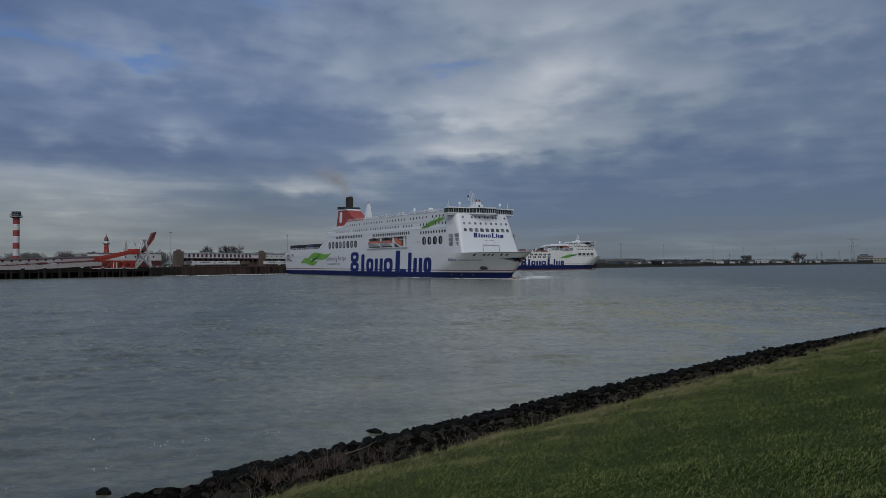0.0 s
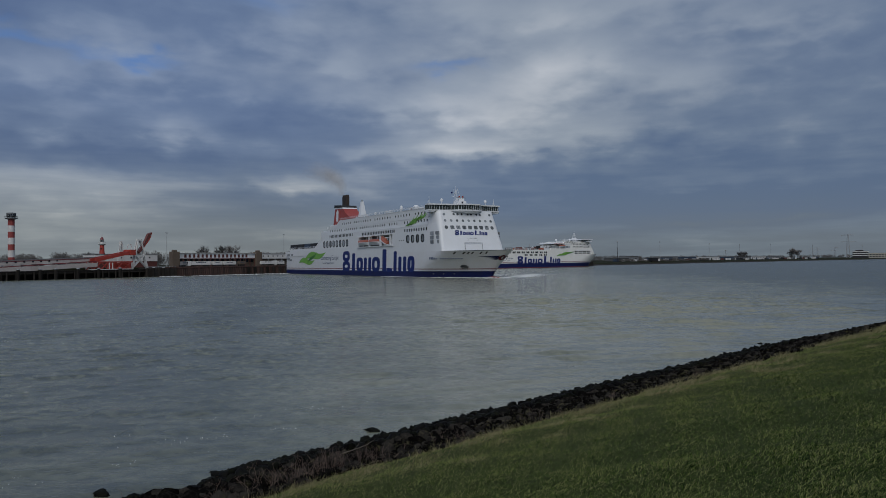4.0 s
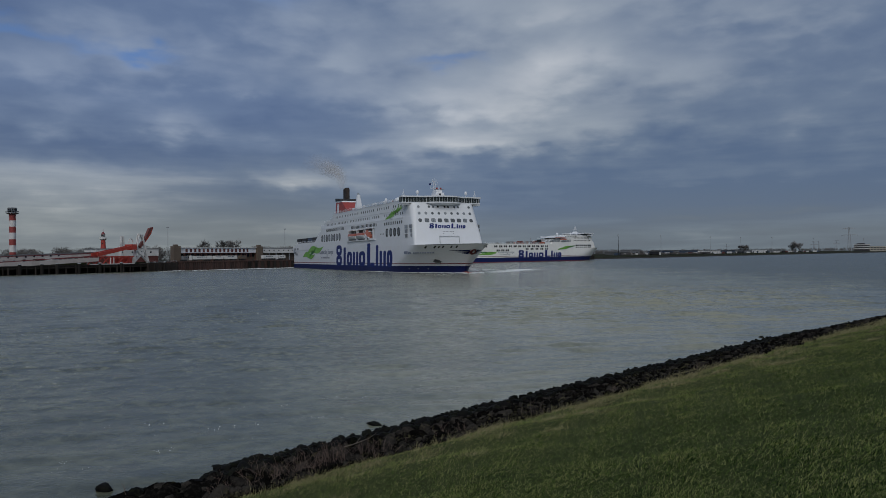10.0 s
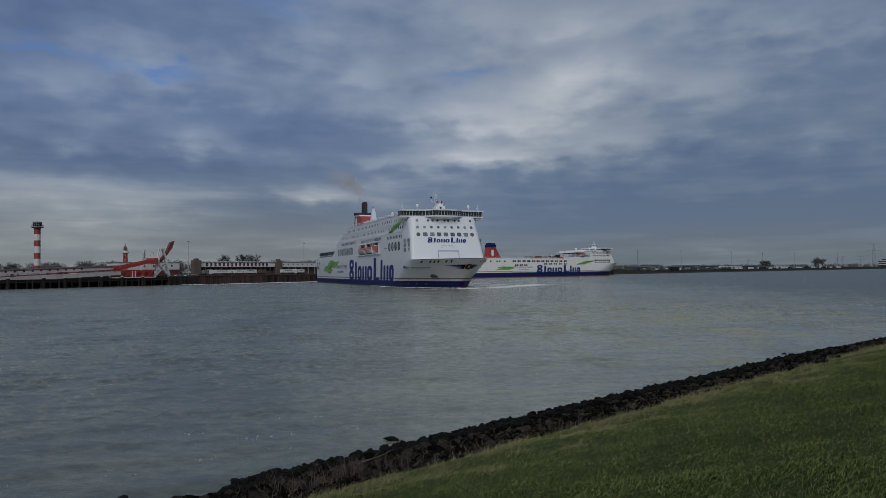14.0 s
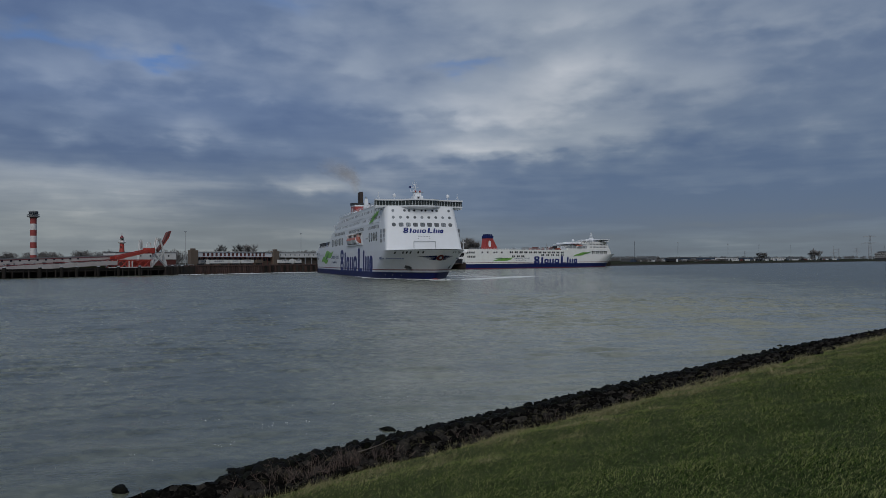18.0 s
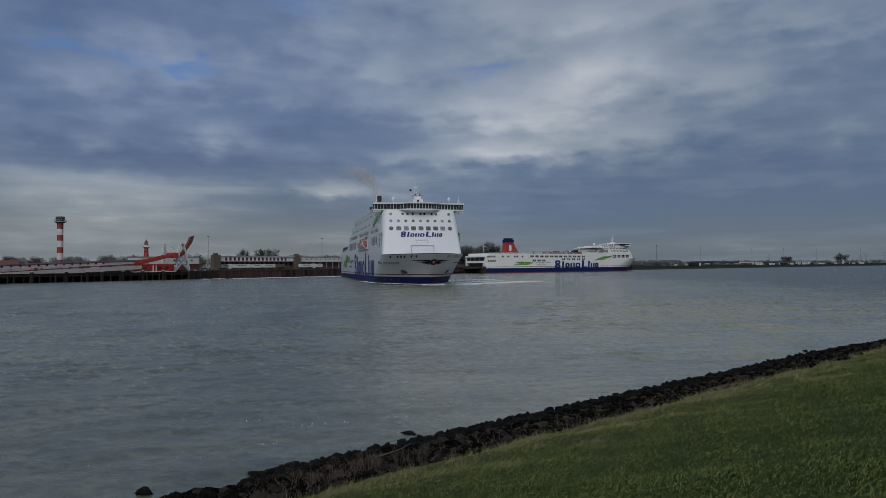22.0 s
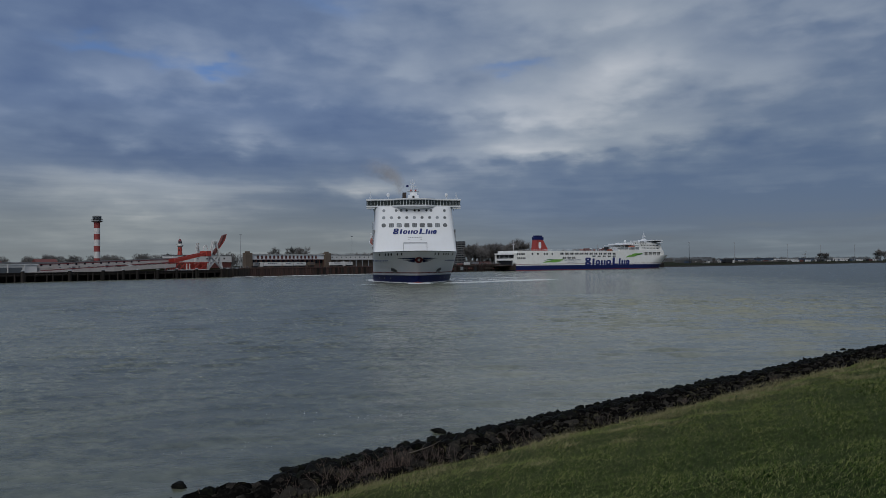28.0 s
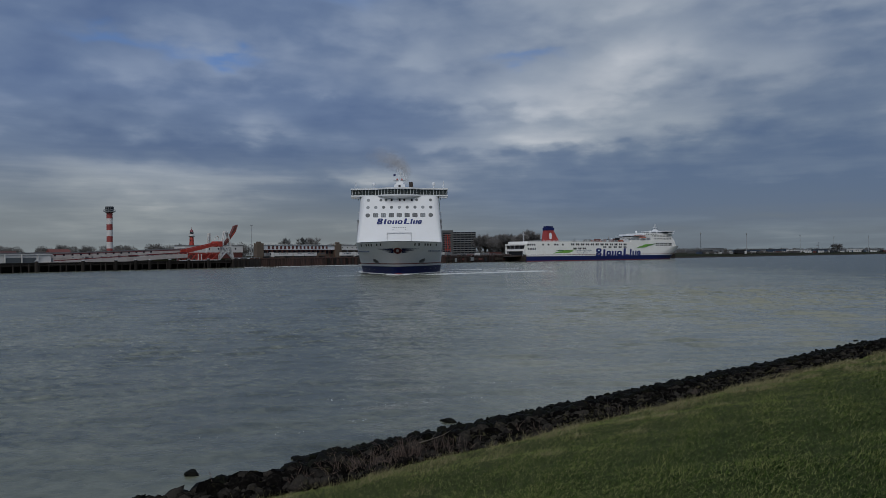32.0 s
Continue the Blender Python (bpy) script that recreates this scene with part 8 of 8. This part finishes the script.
def make_foam():
    rng = random.Random(31)
    bow = []
    for sgn in (-1, 1):
        for i in range(420):
            x = 3 - 75 * rng.random() ** 1.7
            y = sgn * (hull_breadth(x, 0.0) + abs(rng.gauss(0, 0.9)) + 0.15)
            bow.append((x, y, rng.uniform(0.25, 0.7), rng.uniform(0.04, 0.30) * (1 if x > -25 else 0.5)))
    for i in range(50):
        a = rng.uniform(-1.5, 1.5)
        bow.append((5 + 4.5 * math.cos(a) + rng.gauss(0, 0.5), 4 * math.sin(a) + rng.gauss(0, 0.5), rng.uniform(0.3, 0.8), rng.uniform(0.1, 0.45)))
    b = lumps("bow_wave", bow, FOAM, 1)
    tagged(b, "white foam curling along the ferry's bow", "foam", kind="stuff")
    # wash drifting off the port bow
    wash = []
    for x0, y0, x1, y1, n, w in ((12, -2, 52, 36, 2300, 2.6), (8, 22, 40, 50, 700, 2.4), (13, 66, 42, 80, 700, 3.0), (-20, -14, -8, -8, 50, 2.0)):
        for i in range(n):
            t = rng.random() ** 1.2
            gap = noise.noise((t * 7, x0, 0))
            if gap < -0.15:
                continue
            wash.append((x0 + (x1 - x0) * t + rng.gauss(0, w), y0 + (y1 - y0) * t + rng.gauss(0, w * 1.4), rng.uniform(0.15, 0.42), rng.uniform(0.02, 0.10)))
    w = lumps("thruster_wash", wash, FOAM, 2)
    tagged(w, "streaks of white wash on the water beside the ferry", "foam", kind="stuff")
    still = []
    for i in range(1500):
        a, o = rng.uniform(-10, 130), -abs(rng.gauss(7, 5)) - 1.5
        if noise.noise((a * 0.08, o * 0.1, 2)) < -0.2:
            continue
        p = quay(a, o)
        still.append((p.x, p.y, rng.uniform(0.4, 1.3), rng.uniform(0.03, 0.16)))
    s = lumps("quay_wash", still, FOAM, 3)
    tagged(s, "thin line of white wash along the quay wall", "foam", kind="stuff")
    flecks = []
    for i in range(1000):
        t = rng.random()
        x, y = -13 + 12 * t, 24.5 + 8.5 * t
        k = rng.choice((0, 0, 1, 2))
        x, y = x + rng.gauss(0, 0.7) + 0.8 * k, y + rng.gauss(0, 0.25) + (0, 1.6, 6.0)[k]
        if noise.noise((x * 0.6, y * 0.9, 1)) < 0.12:
            continue
        flecks.append((x, y, rng.uniform(0.010, 0.030), 0.012))
    f = lumps("foam_fleck", flecks, FOAM, 4)
    tagged(f, "small white foam flecks drifting near the stones", "foam", kind="stuff")
    return b, w, f


def smoke_material():
    """Thin haze, densest in the middle of each puff."""
    m = bpy.data.materials.new("thin_brown_smoke")
    m.use_nodes = True
    tr = m.node_tree
    tr.nodes.clear()
    tc = tr.nodes.new("ShaderNodeTexCoord")
    sep = tr.nodes.new("ShaderNodeSeparateXYZ")
    tr.links.new(tc.outputs["Object"], sep.inputs[0])
    x, y, z = sep.outputs
    rr = calc(tr, "SQRT", calc(tr, "ADD", calc(tr, "MULTIPLY", x, x), calc(tr, "MULTIPLY", z, z)))
    n = noise_out(tr, tc.outputs["Object"], 1.7, 4, 0.55, 0.4)
    thick = calc(tr, "SUBTRACT", 0.92, calc(tr, "ADD", rr, calc(tr, "MULTIPLY", calc(tr, "SUBTRACT", n, 0.5), 0.9)), True)
    fac = calc(tr, "MULTIPLY", thick, 0.27)
    d = tr.nodes.new("ShaderNodeBsdfDiffuse")
    d.inputs[0].default_value = (0.47, 0.42, 0.355, 1)
    t = tr.nodes.new("ShaderNodeBsdfTransparent")
    mx = tr.nodes.new("ShaderNodeMixShader")
    tr.links.new(fac, mx.inputs[0])
    tr.links.new(t.outputs[0], mx.inputs[1])
    tr.links.new(d.outputs[0], mx.inputs[2])
    out = tr.nodes.new("ShaderNodeOutputMaterial")
    tr.links.new(mx.outputs[0], out.inputs[0])
    return m


def make_smoke():
    """Puffs that drift up and aside from the funnel, wider and thinner as they go."""
    mat = smoke_material()
    rng = random.Random(4)
    plume = thing("smoke_plume", Matrix(), "thin brown exhaust smoke over the funnel", "smoke")
    bm = bmesh.new()
    bmesh.ops.create_icosphere(bm, subdivisions=3, radius=1.0)
    bmesh.ops.delete(bm, geom=[v for v in bm.verts if v.co.y > 0.25], context="VERTS")
    first = None
    for i in range(7):
        t = i / 6
        p = (-0.1 - 13 * t ** 1.9 + rng.gauss(0, 1.2) * t, 0.7 + rng.gauss(0, 1.0), 1.2 + 13.0 * t ** 0.75 + rng.gauss(0, 0.7) * t)
        m = Matrix.Translation(p) @ Matrix.Diagonal((2.9 + 9.0 * t, 1.8 + 4.0 * t, 3.6 + 4.0 * t, 1))
        if first is None:
            first = part("smoke_puff", bm, mat, plume)
            first.data.shade_smooth()
            first.matrix_local = m
        else:
            share("smoke_puff", first, plume, m)
    return plume


def make_dry_plants():
    """Dead stalks and brush among the stones."""
    rng = random.Random(12)
    for u, s, n, h in ((9.7, 6.3, 60, 0.85), (10.9, 5.8, 60, 0.8), (11.6, 6.4, 40, 0.7), (8.9, 6.6, 40, 0.7), (7.6, 6.8, 26, 0.5), (14.5, 6.9, 20, 0.5), (18.2, 6.7, 18, 0.5), (10.2, 2.2, 3, 1.0), (7.6, 2.6, 3, 0.9), (22.5, 7.0, 18, 0.6), (29.0, 7.2, 16, 0.6)):
        b = thing("dry_brush", Matrix.Translation(bank(u, s)), "brown leafless brush growing between the stones", "dry plant", "dry brush on the stones")
        for _ in range(n):
            bm = bmesh.new()
            p = Vector((rng.gauss(0, 0.42), rng.gauss(0, 0.42), -0.05))
            d = Vector((rng.gauss(0, 0.35), rng.gauss(0, 0.35), 1)).normalized()
            ln = h * rng.uniform(0.3, 0.9)
            q = p + d * ln * 0.5
            e = q + (d + Vector((rng.gauss(0, 0.35), rng.gauss(0, 0.35), -0.1))).normalized() * ln * 0.5
            rod(bm, p, q, 0.0055, 0.0045, 3)
            rod(bm, q, e, 0.0045, 0.002, 3)
            for k in range(rng.randrange(2, 5)):
                o = q.lerp(e, rng.uniform(-0.4, 0.8))
                rod(bm, o, o + Vector((rng.gauss(0, 0.10), rng.gauss(0, 0.10), rng.uniform(0.04, 0.16))), 0.003, 0.0015, 3)
            part("stalk", bm, DRY_STALK, b)
    br = thing("fallen_branch", Matrix.Translation(bank(12.3, 4.9, 0.26)) @ Matrix.Rotation(radians(34), 4, "Z") @ Matrix.Diagonal((0.45, 0.45, 0.45, 1)), "bleached bent branch lying over the stones", "branch")
    bm = bmesh.new()
    pts = [Vector((-1.5, 0.5, 0.0)), Vector((-0.7, 0.2, 0.15)), Vector((0.1, 0.1, 0.28)), Vector((0.8, -0.15, 0.50)), Vector((1.3, -0.3, 0.78))]
    for k, (a, c) in enumerate(zip(pts, pts[1:])):
        rod(bm, a, c, 0.040 - 0.008 * k, 0.032 - 0.008 * k, 6)
    rod(bm, pts[2], pts[2] + Vector((0.5, 0.35, 0.25)), 0.018, 0.006, 5)
    part("stick", bm, BLEACHED, br)


BLEACHED = material("bleached_wood", (0.13, 0.11, 0.09), 0.85, spread=0.3, fine=9, coarse=2)
DRY_STALK = material("dry_stalk", (0.085, 0.058, 0.046), 0.9, spread=0.4, fine=8, coarse=2, each=0.8)
bow_wave, wash, flecks = make_foam()
smoke = make_smoke()
make_dry_plants()


# ---- what moves ----
FERRY_PATH = [(0, 38.97, 306.33, -59.09), (4, 31.20, 295.42, -62.44), (8, 22.96, 286.43, -65.74), (12, 14.29, 278.90, -68.98), (16, 5.27, 272.37, -72.17),
              (20, -4.04, 266.40, -75.28), (24, -13.57, 260.52, -78.32), (28, -23.26, 254.30, -81.27), (32, -33.04, 247.26, -84.13)]


def motions():
    walk(ferry, [(t, pose(x, y, 0, 0, 0, turn)) for t, x, y, turn in FERRY_PATH])
    walk(bow_wave, [(t, pose(x, y, 0, 0, 0, turn)) for t, x, y, turn in FERRY_PATH])
    walk(wash, [(t, pose(x, y, 0, 0, 0, (turn + 84.13) * 1.4)) for t, x, y, turn in FERRY_PATH])
    # the stream carries the waves and the flecks slowly along
    for drifting in (water, flecks):
        walk(drifting, [(0, pose(-2.6, -2.4, 0)), (16, pose(0, 0, 0)), (32, pose(2.6, 2.4, 0))])
    # the smoke leaves the funnel top, 166 m behind the stem
    walk(smoke, [(t, pose(x - 166 * math.cos(radians(turn)), y - 166 * math.sin(radians(turn)), 48.8, 0, 0, 0.4 * t)) for t, x, y, turn in FERRY_PATH])


motions()
